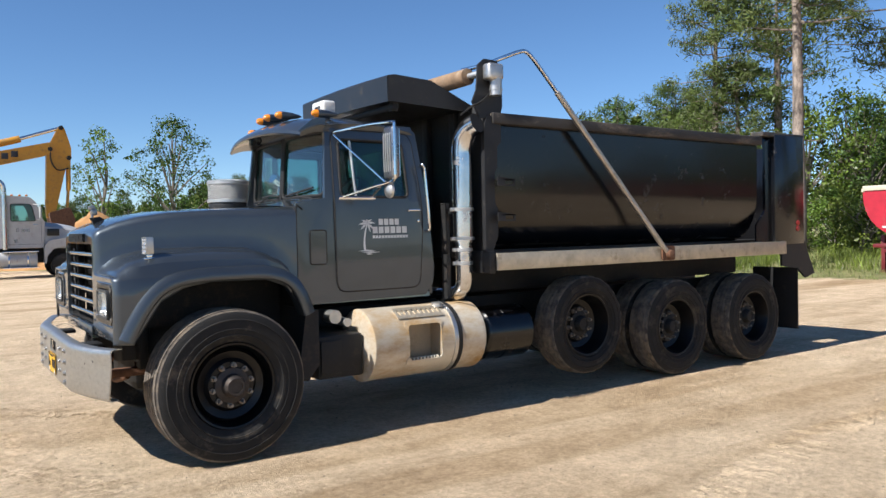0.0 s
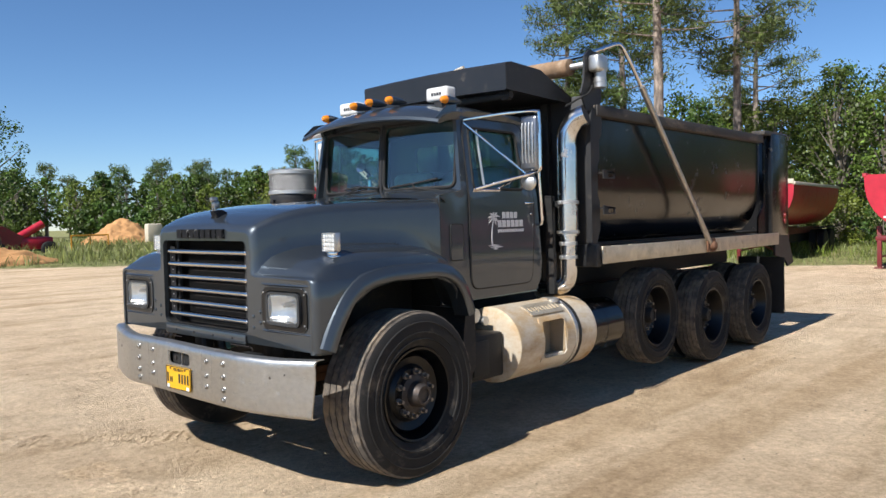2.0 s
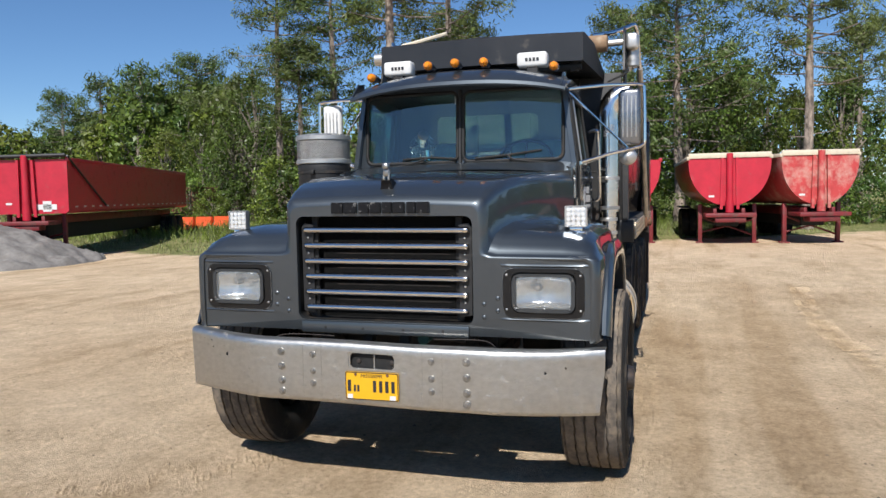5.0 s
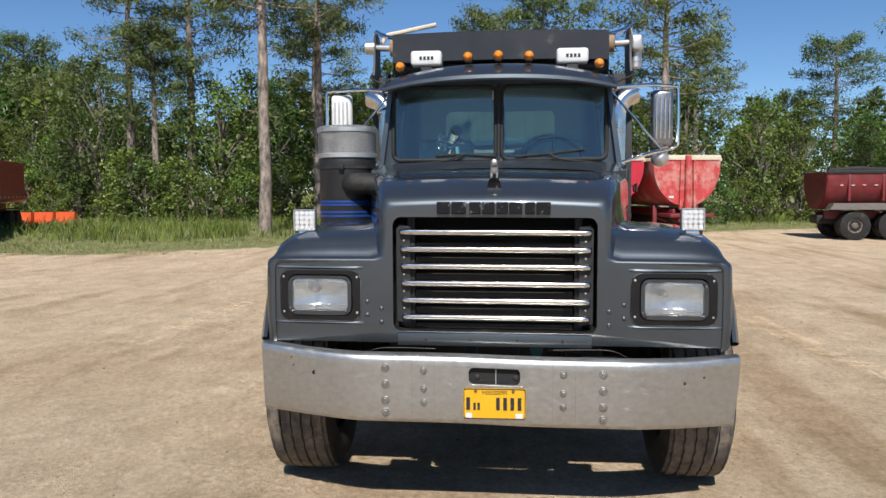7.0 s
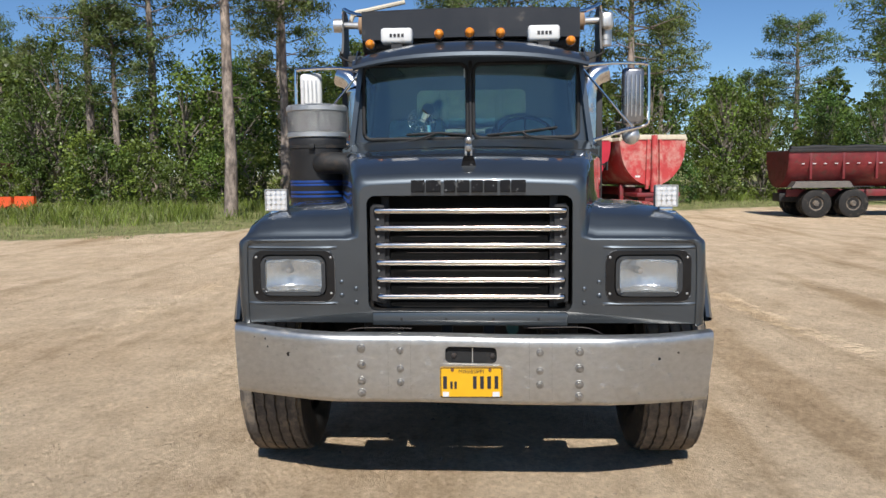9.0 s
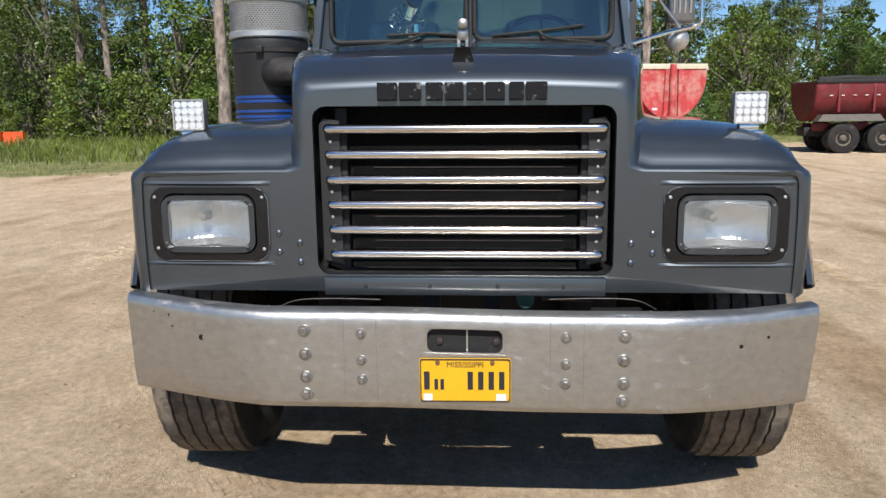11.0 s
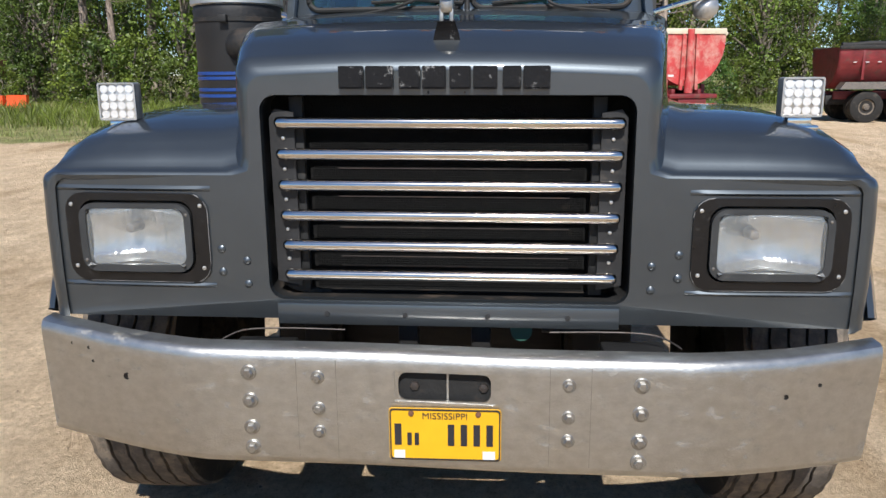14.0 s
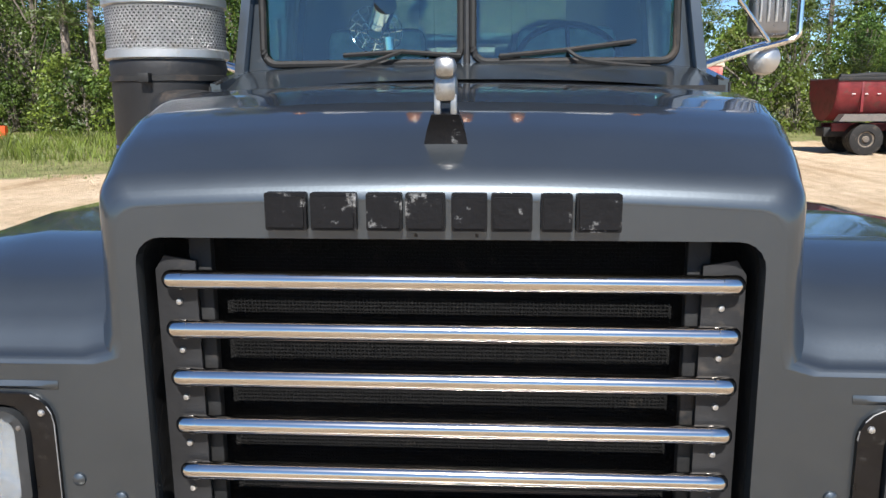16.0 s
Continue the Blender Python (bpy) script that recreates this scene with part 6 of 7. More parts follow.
for k in range(2600):
    x, y = rng.uniform(-3.5, 12), rng.uniform(-6.5, 9)
    r = rng.choice((0.004, 0.005, 0.007, 0.010, 0.016)) * rng.uniform(0.7, 1.3)
    z = lie(x, y) - 0.012
    b = len(pv)
    pv += [(x + r * rng.uniform(0.7, 1.2) * math.cos(a), y + r * rng.uniform(0.7, 1.2) * math.sin(a), z - r * 0.2) for a in (0, 1.3, 2.5, 3.8, 5.0)] + [(x, y, z + r * rng.uniform(0.4, 0.8))]
    pf += [(b + i, b + (i + 1) % 5, b + 5) for i in range(5)]
me = bpy.data.meshes.new("pebbles")
me.from_pydata(pv, [], pf)
me.materials.append(mat("pebble", (0.2808, 0.2106, 0.1404), 0.9, 0, 0, 0.3, 5, island=0.4))
tagged(new("pebbles", me), "small pale stones scattered on the sand", "stones", "", "stuff")

# ---- tread prints pressed into the sand ----
r = random.Random(8)
tv, tf = [], []
for line in ([(-3.2, 4.2), (-1.2, 2.6), (0.6, 0.9)], [(-3.4, 2.6), (-1.6, 1.2), (-0.5, -0.2), (0.2, -1.4)], [(1.2, -4.3), (3.6, -3.6), (6.5, -3.3), (10.5, -3.6)], [(-2.6, -1.2), (-1.2, -2.4), (0.6, -3.9)], [(-1.0, 5.6), (3.0, 4.4), (8.0, 4.0)], [(-3.0, -3.0), (-1.6, -1.9), (-0.6, -0.6), (-0.3, 0.8)], [(-4.2, 3.4), (-2.6, 2.4), (-1.5, 0.6), (-1.4, -1.4)], [(-3.8, 0.9), (-2.2, 0.0), (-1.2, -1.6)]):
    p = arc([(a, b, 0) for a, b in line], 60)
    for i in range(len(p) - 1):
        if r.random() < 0.25:
            continue
        t = (p[i + 1] - p[i]).normalized()
        side = Vector((-t.y, t.x, 0))
        for w0, w1 in ((-0.15, -0.055), (-0.04, 0.04), (0.055, 0.15)):
            if r.random() < 0.3:
                continue
            c = p[i] + t * r.gauss(0, 0.012)
            a, b = c + side * (w0 + r.gauss(0, 0.01)), c + side * (w1 + r.gauss(0, 0.01)) + t * 0.02
            hgt = r.uniform(0.006, 0.014)
            k = len(tv)
            for q in (a, b):
                z = lie(q.x, q.y) - 0.014
                tv += [(q.x - t.x * 0.016, q.y - t.y * 0.016, z), (q.x, q.y, z + hgt), (q.x + t.x * 0.016, q.y + t.y * 0.016, z)]
            tf += [(k, k + 3, k + 4, k + 1), (k + 1, k + 4, k + 5, k + 2), (k, k + 1, k + 2), (k + 3, k + 5, k + 4)]
me = bpy.data.meshes.new("tread_prints")
me.from_pydata(tv, [], tf)
me.materials.append(SAND)
tagged(new("tread_prints", me), "ridged tyre tread prints in the sand", "tracks", "", "stuff")

# ---- grass and weeds along the edge ----


def blades(count, place, h0, h1, w, seed, name, label, m):
    r = random.Random(seed)
    gv, gf = [], []
    while len(gf) < count:
        x, y, dens = place(r)
        if dens is None:
            continue
        z = lie(x, y) - 0.02
        for _ in range(r.randint(4, 8)):
            px, py = x + r.gauss(0, 0.12), y + r.gauss(0, 0.12)
            h = r.uniform(h0, h1) * dens
            a = r.uniform(0, math.tau)
            dx, dy = math.cos(a) * w, math.sin(a) * w
            lx, ly = r.gauss(0, 0.3) * h, r.gauss(0, 0.3) * h
            b = len(gv)
            gv += [(px - dx, py - dy, z), (px + dx, py + dy, z), (px + lx * 0.5 + dx * 0.6, py + ly * 0.5 + dy * 0.6, z + h * 0.6), (px + lx, py + ly, z + h)]
            gf += [(b, b + 1, b + 2), (b, b + 2, b + 3)]
    g = bpy.data.meshes.new(name)
    g.from_pydata(gv, [], gf)
    g.materials.append(m)
    return tagged(new(name, g), label, "grass", "", "stuff")


def verge(r):
    x, y = r.uniform(8, 45), r.uniform(-24, 46)
    d = yard_side(x, y) + 2.2 * noise.noise(Vector((x * 0.5, y * 0.5, 2)))
    if d < 0 or d > 14:
        return x, y, None
    return x, y, min(1.0, 0.25 + 0.09 * d) * (0.6 + 0.6 * abs(noise.noise(Vector((x * 0.3, y * 0.3, 0)))))


def weeds(r):
    x, y = r.uniform(20, 44), r.uniform(-24, 34)
    d = yard_side(x, y)
    if d < 4 or d > 15 or noise.noise(Vector((x * 0.35, y * 0.35, 7))) < -0.05:
        return x, y, None
    return x, y, 1.0


def meadow(r):
    x, y = r.uniform(-20, 70), r.uniform(34, 66)
    d = yard_side(x, y)
    if d < 1.5:
        return x, y, None
    return x, y, 0.6 + 0.6 * abs(noise.noise(Vector((x * 0.2, y * 0.2, 0))))


blades(90000, verge, 0.12, 0.5, 0.014, 1, "verge_grass", "rough green and straw-coloured verge grass", GRASS)
blades(26000, weeds, 0.2, 0.62, 0.016, 2, "tall_weeds", "tall green weeds under the trees", LEAF)
blades(40000, meadow, 0.3, 1.0, 0.035, 3, "meadow_grass", "overgrown pale meadow grass", GRASS)

# ---- trees ----


def leaf_cloud(centres, per, size, r, flat=0.7, thin=1.0):
    """Many small leaf sprays round the given (centre, radius) clumps."""
    n_ = sum(int(per * cr) for c, cr in centres)
    v = np.zeros((n_ * 4, 3))
    i = 0
    for c, cr in centres:
        for _ in range(int(per * cr)):
            d = Vector((r.gauss(0, 1), r.gauss(0, 1), r.gauss(0, 1) * flat)).normalized() * cr * (r.random() ** 0.45)
            p = Vector(c) + d
            nrm = (d.normalized() + Vector((r.gauss(0, 0.7), r.gauss(0, 0.7), r.gauss(0, 0.7) + 0.4))).normalized()
            u = nrm.cross(Vector((r.gauss(0, 1), r.gauss(0, 1), r.gauss(0, 1)))).normalized()
            w = nrm.cross(u) * thin
            s = size * r.uniform(0.6, 1.35)
            v[i:i + 4] = [p - u * s, p - w * s * 0.55, p + u * s, p + w * s * 0.55]
            i += 4
    return v, [(4 * k, 4 * k + 1, 4 * k + 2, 4 * k + 3) for k in range(n_)]


def broadleaf(name, height, spread, seed, m, label, clumps=46, per=95, size=0.14, base=0.22, bare=False):
    r = random.Random(seed)
    t = thing(name, label, "tree", "trees round the yard")
    bm = bmesh.new()
    sway = [Vector((r.gauss(0, 0.03) * height * k / 6, r.gauss(0, 0.03) * height * k / 6, height * 0.8 * k / 6)) for k in range(7)]
    sweep(bm, sway, [0.020 * height * (1 - 0.13 * k) for k in range(7)], 8)
    centres = []
    for k in range(clumps):
        f = base + (1 - base) * (k + r.random()) / clumps
        a = k * 2.4 + r.gauss(0, 0.4)
        wide = spread * (math.sin(math.pi * min(1, (f - base) / (1 - base) * 0.86 + 0.14)) ** 0.7)
        rr = wide * (0.35 + 0.65 * r.random())
        c = Vector((math.cos(a) * rr, math.sin(a) * rr, height * f * (0.92 + 0.08 * r.random())))
        cr = spread * r.uniform(0.13, 0.30)
        centres.append((c, cr))
        if k % 3 == 0:
            j = min(5, int(f * 6))
            sweep(bm, [sway[max(0, j - 1)], sway[max(0, j - 1)].lerp(c, 0.5) + Vector((0, 0, 0.1)), c], [0.008 * height, 0.005 * height, 0.002 * height], 5)
    part("trunk", bm, BARK, t)
    v, f = leaf_cloud(centres, per / spread * 2.2, size, r)
    g = bpy.data.meshes.new("crown")
    g.from_pydata(v.tolist(), [], f)
    g.materials.append(m)
    c = new("crown", g)
    c.parent = t
    return t


def pine(name, height, seed, low, spread, label, limbs=30, per=125, size=0.15):
    """Bare trunk with tiers of limbs, each limb carrying flat tufted sprays towards its tip."""
    r = random.Random(seed)
    t = thing(name, label, "tree", "trees round the yard")
    bm = bmesh.new()
    lean_x, lean_y = r.gauss(0, 0.02), r.gauss(0, 0.02)
    line = [Vector((lean_x * height * f + r.gauss(0, 0.04), lean_y * height * f + r.gauss(0, 0.04), height * f)) for f in (0, 0.15, 0.3, 0.45, 0.6, 0.75, 0.9, 1.0)]
    sweep(bm, line, [0.29, 0.235, 0.21, 0.19, 0.165, 0.13, 0.08, 0.02], 12)

    def stem(f):
        i = min(6, int(f * 7))
        return line[i].lerp(line[i + 1], f * 7 - i)
    # snapped dead stubs under the crown
    for _ in range(5):
        p0 = stem(low * r.uniform(0.55, 0.98))
        a = r.uniform(0, math.tau)
        ln = r.uniform(0.3, 1.1)
        sweep(bm, [p0, p0 + Vector((math.cos(a) * ln, math.sin(a) * ln, r.uniform(-0.1, 0.25)))], [0.035, 0.012], 5)
    centres = []
    for k in range(limbs):
        f = low + (0.985 - low) * ((k + r.random() * 0.7) / limbs) ** 0.92
        p0 = stem(f)
        a = k * 2.4 + r.gauss(0, 0.45)
        g = (f - low) / (1 - low)
        ln = spread * (0.62 + 0.75 * g - 1.22 * g * g) * r.uniform(0.55, 1.2) + 0.35
        up = ln * (r.uniform(-0.12, 0.18) + 0.35 * g)
        tip = p0 + Vector((math.cos(a) * ln, math.sin(a) * ln, up))
        mid = p0.lerp(tip, 0.5) + Vector((r.gauss(0, 0.12), r.gauss(0, 0.12), -0.10 * ln * 0.5))
        sweep(bm, arc([p0, mid, tip], 3), [0.05 - 0.006 * q for q in range(7)], 5)
        side = Vector((-math.sin(a), math.cos(a), 0))
        for q in (0.42, 0.62, 0.8, 0.93, 1.04):
            if r.random() < 0.88:
                w = r.gauss(0, 0.26) * ln * (1.1 - 0.5 * q)
                c = mid.lerp(tip, 2 * q - 1) if q > 0.5 else p0.lerp(mid, 2 * q)
                c = c + side * w + Vector((0, 0, 0.12 + r.gauss(0, 0.09)))
                centres.append((c, r.uniform(0.38, 0.88)))
                if abs(w) > 0.3:
                    sweep(bm, [c - side * w - Vector((0, 0, 0.1)), c], [0.018, 0.007], 4)
    part("trunk", bm, BARK_PINE, t)
    v, f = leaf_cloud(centres, per, size, r, 0.62, 0.34)
    g = bpy.data.meshes.new("crown")
    g.from_pydata(v.tolist(), [], f)
    g.materials.append(NEEDLE)
    c = new("crown", g)
    c.parent = t
    return t


def set_down(t, x, y, turn=0.0, scale=1.0):
    t.matrix_basis = Matrix.Translation((x, y, lie(x, y) - 0.05)) @ Matrix.Rotation(turn, 4, "Z") @ Matrix.Scale(scale, 4)
    return t


def put_copy(t, x, y, turn, scale):
    c = copy_thing(t, Matrix.Identity(4))
    return set_down(c, x, y, turn, scale)


oak_label = "leafy green broadleaf tree at the edge of the yard"
dark_label = "dense dark green broadleaf tree behind the verge"
kinds = [broadleaf("broadleaf_tree", 8.5, 3.0, 11, LEAF, oak_label, 92, 104, 0.099), broadleaf("broadleaf_tree", 9.0, 2.6, 12, LEAF_DARK, dark_label, 92, 104, 0.099),
         broadleaf("broadleaf_tree", 7.5, 3.2, 13, LEAF, oak_label, 88, 104, 0.099), broadleaf("broadleaf_tree", 9.5, 2.8, 14, LEAF_DARK, dark_label, 96, 104, 0.099)]
far_label = "green broadleaf tree in the far tree line"
far_kinds = [broadleaf("broadleaf_tree", 8.5, 3.1, 17, LEAF, far_label, 60, 42, 0.24), broadleaf("broadleaf_tree", 9.2, 2.8, 18, LEAF_DARK, far_label, 60, 42, 0.24)]
shrub = [broadleaf("shrub", 3.2, 1.9, 15, LEAF, "bushy green shrub under the trees", 54, 105, 0.075, 0.05), broadleaf("shrub", 2.6, 1.8, 16, LEAF_DARK, "dark green shrub under the trees", 50, 105, 0.075, 0.05)]
far_shrub = broadleaf("shrub", 2.9, 1.9, 19, LEAF_DARK, "dark green shrub before the far tree line", 34, 40, 0.18, 0.05)
set_down(kinds[0], 39.5, 14.5, 0.4), set_down(kinds[1], 41, 4.0, 1.4), set_down(kinds[2], 43, -16, 2.4, 0.8), set_down(kinds[3], 40, 24, 3.4)
set_down(far_kinds[0], 75, 60, 0.2), set_down(far_kinds[1], 71, 78, 0.9), set_down(far_shrub, 58, 41, 0.3)
set_down(shrub[0], 35.5, 13.0), set_down(shrub[1], 36.0, 3.0)
r = random.Random(21)
# wood behind the trailers: an inner and an outer row
for k in range(30):
    y = 33 - 2.9 * k + r.gauss(0, 0.7)
    x = 38.5 + r.gauss(0, 1.1) + max(0, -y - 6) * 0.25 + max(0, y - 16) * 0.25
    put_copy(kinds[k % 4], x, y, r.uniform(0, 6.3), r.uniform(0.78, 1.02) * (0.78 if y < -8 else 0.84 if y > 17 else 1.0))
    if k % 5 != 0:
        put_copy(kinds[(k + 2) % 4], x + 6.5 + r.gauss(0, 1.2), y + r.gauss(0, 1), r.uniform(0, 6.3), r.uniform(0.85, 1.12) * (0.78 if y < -8 else 0.84 if y > 17 else 1.0))
for k in range(52):
    y = 33 - 1.6 * k + r.gauss(0, 0.6)
    x = 35.0 + r.gauss(0, 0.8) + max(0, -y - 6) * 0.25 + max(0, y - 16) * 0.25
    put_copy(shrub[k % 2], x, y, r.uniform(0, 6.3), r.uniform(0.65, 1.25))
# deeper rows of the wood
for k in range(34):
    y = 36 - 2.5 * k + r.gauss(0, 0.8)
    x = 51.5 + r.gauss(0, 1.5) + max(0, -y - 6) * 0.25 + max(0, y - 16) * 0.25
    put_copy(far_kinds[k % 2], x, y, r.uniform(0, 6.3), r.uniform(0.85, 1.2) * (0.85 if y < -8 else 0.8 if y > 17 else 1.0))
# tree line past the meadow
far_trees = []
path = [(50, 34), (62, 48), (72, 64), (66, 82), (52, 100), (34, 112), (14, 118), (-8, 112), (-30, 104)]
for i in range(len(path) - 1):
    for k in range(14):
        f = k / 14
        x = path[i][0] + (path[i + 1][0] - path[i][0]) * f + r.gauss(0, 2.2)
        y = path[i][1] + (path[i + 1][1] - path[i][1]) * f + r.gauss(0, 2.2)
        put_copy(far_kinds[(k + i) % 2], x, y, r.uniform(0, 6.3), r.uniform(0.72, 1.2) if i < 3 else r.uniform(0.72, 1.05) * (0.72 if i > 4 else 1.0))
        far_trees.append((x * 1.07 + r.gauss(0, 2), y * 1.07 + r.gauss(0, 2)))
        if k % 3 < 2:
            put_copy(far_shrub, x * 0.93, y * 0.93, r.uniform(0, 6.3), r.uniform(0.9, 1.7))
# two airy trees standing free in the meadow
lone = broadleaf("meadow_tree", 10.8, 3.6, 31, LEAF_DARK, "airy broadleaf tree standing free in the meadow", 64, 150, 0.115, 0.26)
set_down(lone, 19.6, 66.2, 0.3, 1.14)
slim = broadleaf("meadow_tree", 9.6, 2.4, 32, LEAF, "slim sparse broadleaf tree in the meadow", 36, 100, 0.11, 0.34)
set_down(slim, 12.8, 62.5, 1.0, 1.12)
# pines
pine_label = "tall pine with a long bare trunk and a high tufted crown"
pines = [pine("pine_tree", 15.5, 41, 0.52, 3.4, pine_label, 30), pine("pine_tree", 12.5, 42, 0.46, 3.6, pine_label, 28), pine("pine_tree", 11.0, 43, 0.30, 5.2, "broad pine with branches hanging low", 36)]
set_down(pines[0], 27.0, 9.75, 0.3), set_down(pines[1], 31.5, -6.9, 1.1, 0.92), set_down(pines[2], 34.5, -1.8, 0.2)
for j, x, y, tr, sc in ((0, 34.0, 9.35, 2.0, 0.98), (0, 36.0, 19.9, 4.0, 0.92), (1, 36.3, 18.7, 5.0, 0.80), (1, 38.0, 17.4, 3.0, 1.12), (1, 47, 29, 1.9, 0.8), (1, 52, -13, 0.7, 0.95), (1, 56, -24, 2.7, 0.98),
                       (1, 33, -19.8, 4.4, 1.0), (1, 62, -22.5, 1.0, 0.72), (1, 44, 12, 1.3, 1.0), (1, 47, 1, 3.3, 1.02), (2, 50, 33, 2.0, 0.85), (1, 58, 40, 0.5, 1.1), (2, 70, 66, 0.5, 1.2), (1, 62, 50, 2.5, 1.0), (1, 60, -34, 2.5, 1.0)):
    put_copy(pines[j], x, y, tr, sc)

far_pine = pine("pine_tree", 10.5, 44, 0.25, 2.0, "dark pine in the far tree line", 24, 30, 0.26)
set_down(far_pine, 60, 96, 0.4, 0.8)
for k, (x, y) in enumerate(far_trees):
    low = 1.0 if k < 42 else (0.92 if k < 70 else 0.66)
    put_copy(far_pine if k % 3 else far_kinds[k % 2], x, y, r.uniform(0, 6.3), low * (r.uniform(0.85, 1.15) if k % 3 else r.uniform(1.0, 1.25)))

# ---- trailers ----


def yard_wheel(bm, x, y, z, r, w):
    lathe(bm, [(-w / 2, 0.26), (-w / 2, r * 0.9), (-w * 0.42, r), (w * 0.42, r), (w / 2, r * 0.9), (w / 2, 0.26), (w * 0.3, 0.24), (w * 0.25, 0.1), (w * 0.25, 0.0005)], (x, y, z), "y", 28)


def dump_trailer(label, m, place, length, half=1.1, round_tub=True, z0=1.2, z1=2.72, trim=None, axles=2):
    """Half-round or square tipping trailer, its front at the origin, standing along +x."""
    t = thing("dump_trailer", label, "trailer", "parked dump trailers", place)
    if round_tub:
        prof = [(-half, z1)] + [(-half * math.cos(a), z1 - 0.18 - (z1 - 0.18 - z0) * math.sin(a)) for a in [math.pi * k / 18 for k in range(19)]] + [(half, z1)]
    else:
        prof = [(-half, z1), (-half, z0 + 0.08), (-half + 0.08, z0), (half - 0.08, z0), (half, z0 + 0.08), (half, z1)]
    bm = bmesh.new()
    loft(bm, [[(x, y, z) for y, z in prof] for x in (0.0, length * 0.33, length * 0.66, length)])
    loft(bm, [[(x, y * 0.985, z + (0.03 if z < z1 else 0)) for y, z in prof] for x in (0.03, length)])
    part("tub", bm, m, t)
    bm = bmesh.new()
    sheet(bm, prof, [], lambda u, v, d: (-0.02 + d, u, v), 0.05)
    part("front_plate", bm, m, t)
    bm = bmesh.new()
    sheet(bm, prof, [], lambda u, v, d: (length - d, u, v), 0.05)
    part("tailgate", bm, m, t)
    for s in (-1, 1):
        bm = bmesh.new()
        box(bm, -0.03, length, s * half - 0.05, s * half + 0.05, z1 - 0.06, z1 + 0.05, 0.01)
        part("top_rail", bm, trim or m, t)
        bm = bmesh.new()
        sheet(bm, [(s * 0.20, z0 - 0.1), (s * 0.29, z0 - 0.1), (s * 0.25, z1 - 0.02), (s * 0.17, z1 - 0.02)], [], lambda u, v, d: (-0.12 + d, u, v), 0.09)
        part("mast_post", bm, m, t)
        bm = bmesh.new()
        box(bm, 0.0, length * 0.98, s * 0.42 - 0.05, s * 0.42 + 0.05, z0 - 0.32, z0 - 0.08, 0.01)
        part("frame_rail", bm, RED_DARK, t)
        bm = bmesh.new()
        box(bm, 0.55, 0.68, s * 0.82 - 0.06, s * 0.82 + 0.06, 0.05, z0 + 0.05, 0.01)
        box(bm, 0.48, 0.75, s * 0.82 - 0.13, s * 0.82 + 0.13, 0.0, 0.05, 0.005)
        part("landing_leg", bm, RED_DARK, t)
        for k in range(axles):
            for o in (0.0, 0.30):
                bm = bmesh.new()
                yard_wheel(bm, length - 1.0 - 1.25 * k, s * (1.0 - o), 0.5, 0.5, 0.27)
                wh = part("wheel", bm, RUBBER, t)
                bm = bmesh.new()
                lathe(bm, [(s * 0.085, 0.25), (s * 0.10, 0.245), (s * 0.075, 0.20), (s * 0.05, 0.12), (s * 0.10, 0.10), (s * 0.12, 0.085), (s * 0.12, 0.0005)], (length - 1.0 - 1.25 * k, s * (1.0 - o), 0.5), "y", 20, caps=False)
                part("disc", bm, TREAD, wh, "dusty wheel disc")
        bm = bmesh.new()
        box(bm, length - 2.9, length - 0.3, s * 0.98 - 0.2, s * 0.98 + 0.2, 1.06, 1.10, 0.01)
        part("mud_guard", bm, CHASSIS, t)
    if trim:
        bm = bmesh.new()
        box(bm, -0.06, 0.02, -half, half, z1 - 0.02, z1 + 0.14, 0.01)
        part("front_trim", bm, trim, t)
    bm = bmesh.new()
    rod(bm, (-0.10, 0, z0 - 0.15), (-0.10, 0, z1 + 0.12), 0.10, seg=20)
    rod(bm, (-0.10, 0, z0 - 0.2), (-0.10, 0, z0 + 0.18), 0.125, seg=20)
    part("hoist_cylinder", bm, m, t)
    bm = bmesh.new()
    box(bm, -0.45, 0.5, -0.75, 0.75, z0 - 0.34, z0 - 0.22, 0.02)
    box(bm, -0.4, 0.1, -0.45, 0.45, z0 - 0.5, z0 - 0.34, 0.02)
    part("coupling_plate", bm, RED_DARK, t)
    for z in (0.25, 0.75):
        bm = bmesh.new()
        sweep(bm, [(0.61, -0.8, z), (0.61, 0.8, 1.0 - z + 0.1)], 0.03, 6)
        part("leg_brace", bm, RED_DARK, t)
    bm = bmesh.new()
    box(bm, 0.5, length, -0.35, 0.35, 0.55, z0 - 0.2, 0.02)
    part("under_gear", bm, CHASSIS, t)
    bm = bmesh.new()
    box(bm, -0.027, -0.021, 0.45, 0.62, z0 + 0.28, z0 + 0.34)
    part("pale_label", bm, WHITE, t)
    return t


def ground_at(x, y, turn=0.0):
    return Matrix.Translation((x, y, lie(x, y) - 0.02)) @ Matrix.Rotation(radians(turn), 4, "Z")


dump_trailer("bright red half-round dump trailer on landing legs", RED, ground_at(22.0, -0.05, 3), 7.5)
dump_trailer("red half-round dump trailer with cream top boards", RED, ground_at(22.0, -3.22, 3), 7.5, 1.22, trim=CREAM)
dump_trailer("red half-round dump trailer with cream front board under pines", RED, ground_at(25.0, 5.15, 5), 8.0, 1.2, trim=CREAM)
dump_trailer("faded red half-round dump trailer with cream top edge", RED_FADED, ground_at(22.0, -5.80, 14), 7.5, 1.15, trim=CREAM)
dt = dump_trailer("dark red weathered dump trailer with a rolled tarp parked side-on", RED_DARK, ground_at(24.6, -21.1, 88), 10.2, 1.15, z0=1.05, z1=2.35, trim=CHASSIS)
bm = bmesh.new()
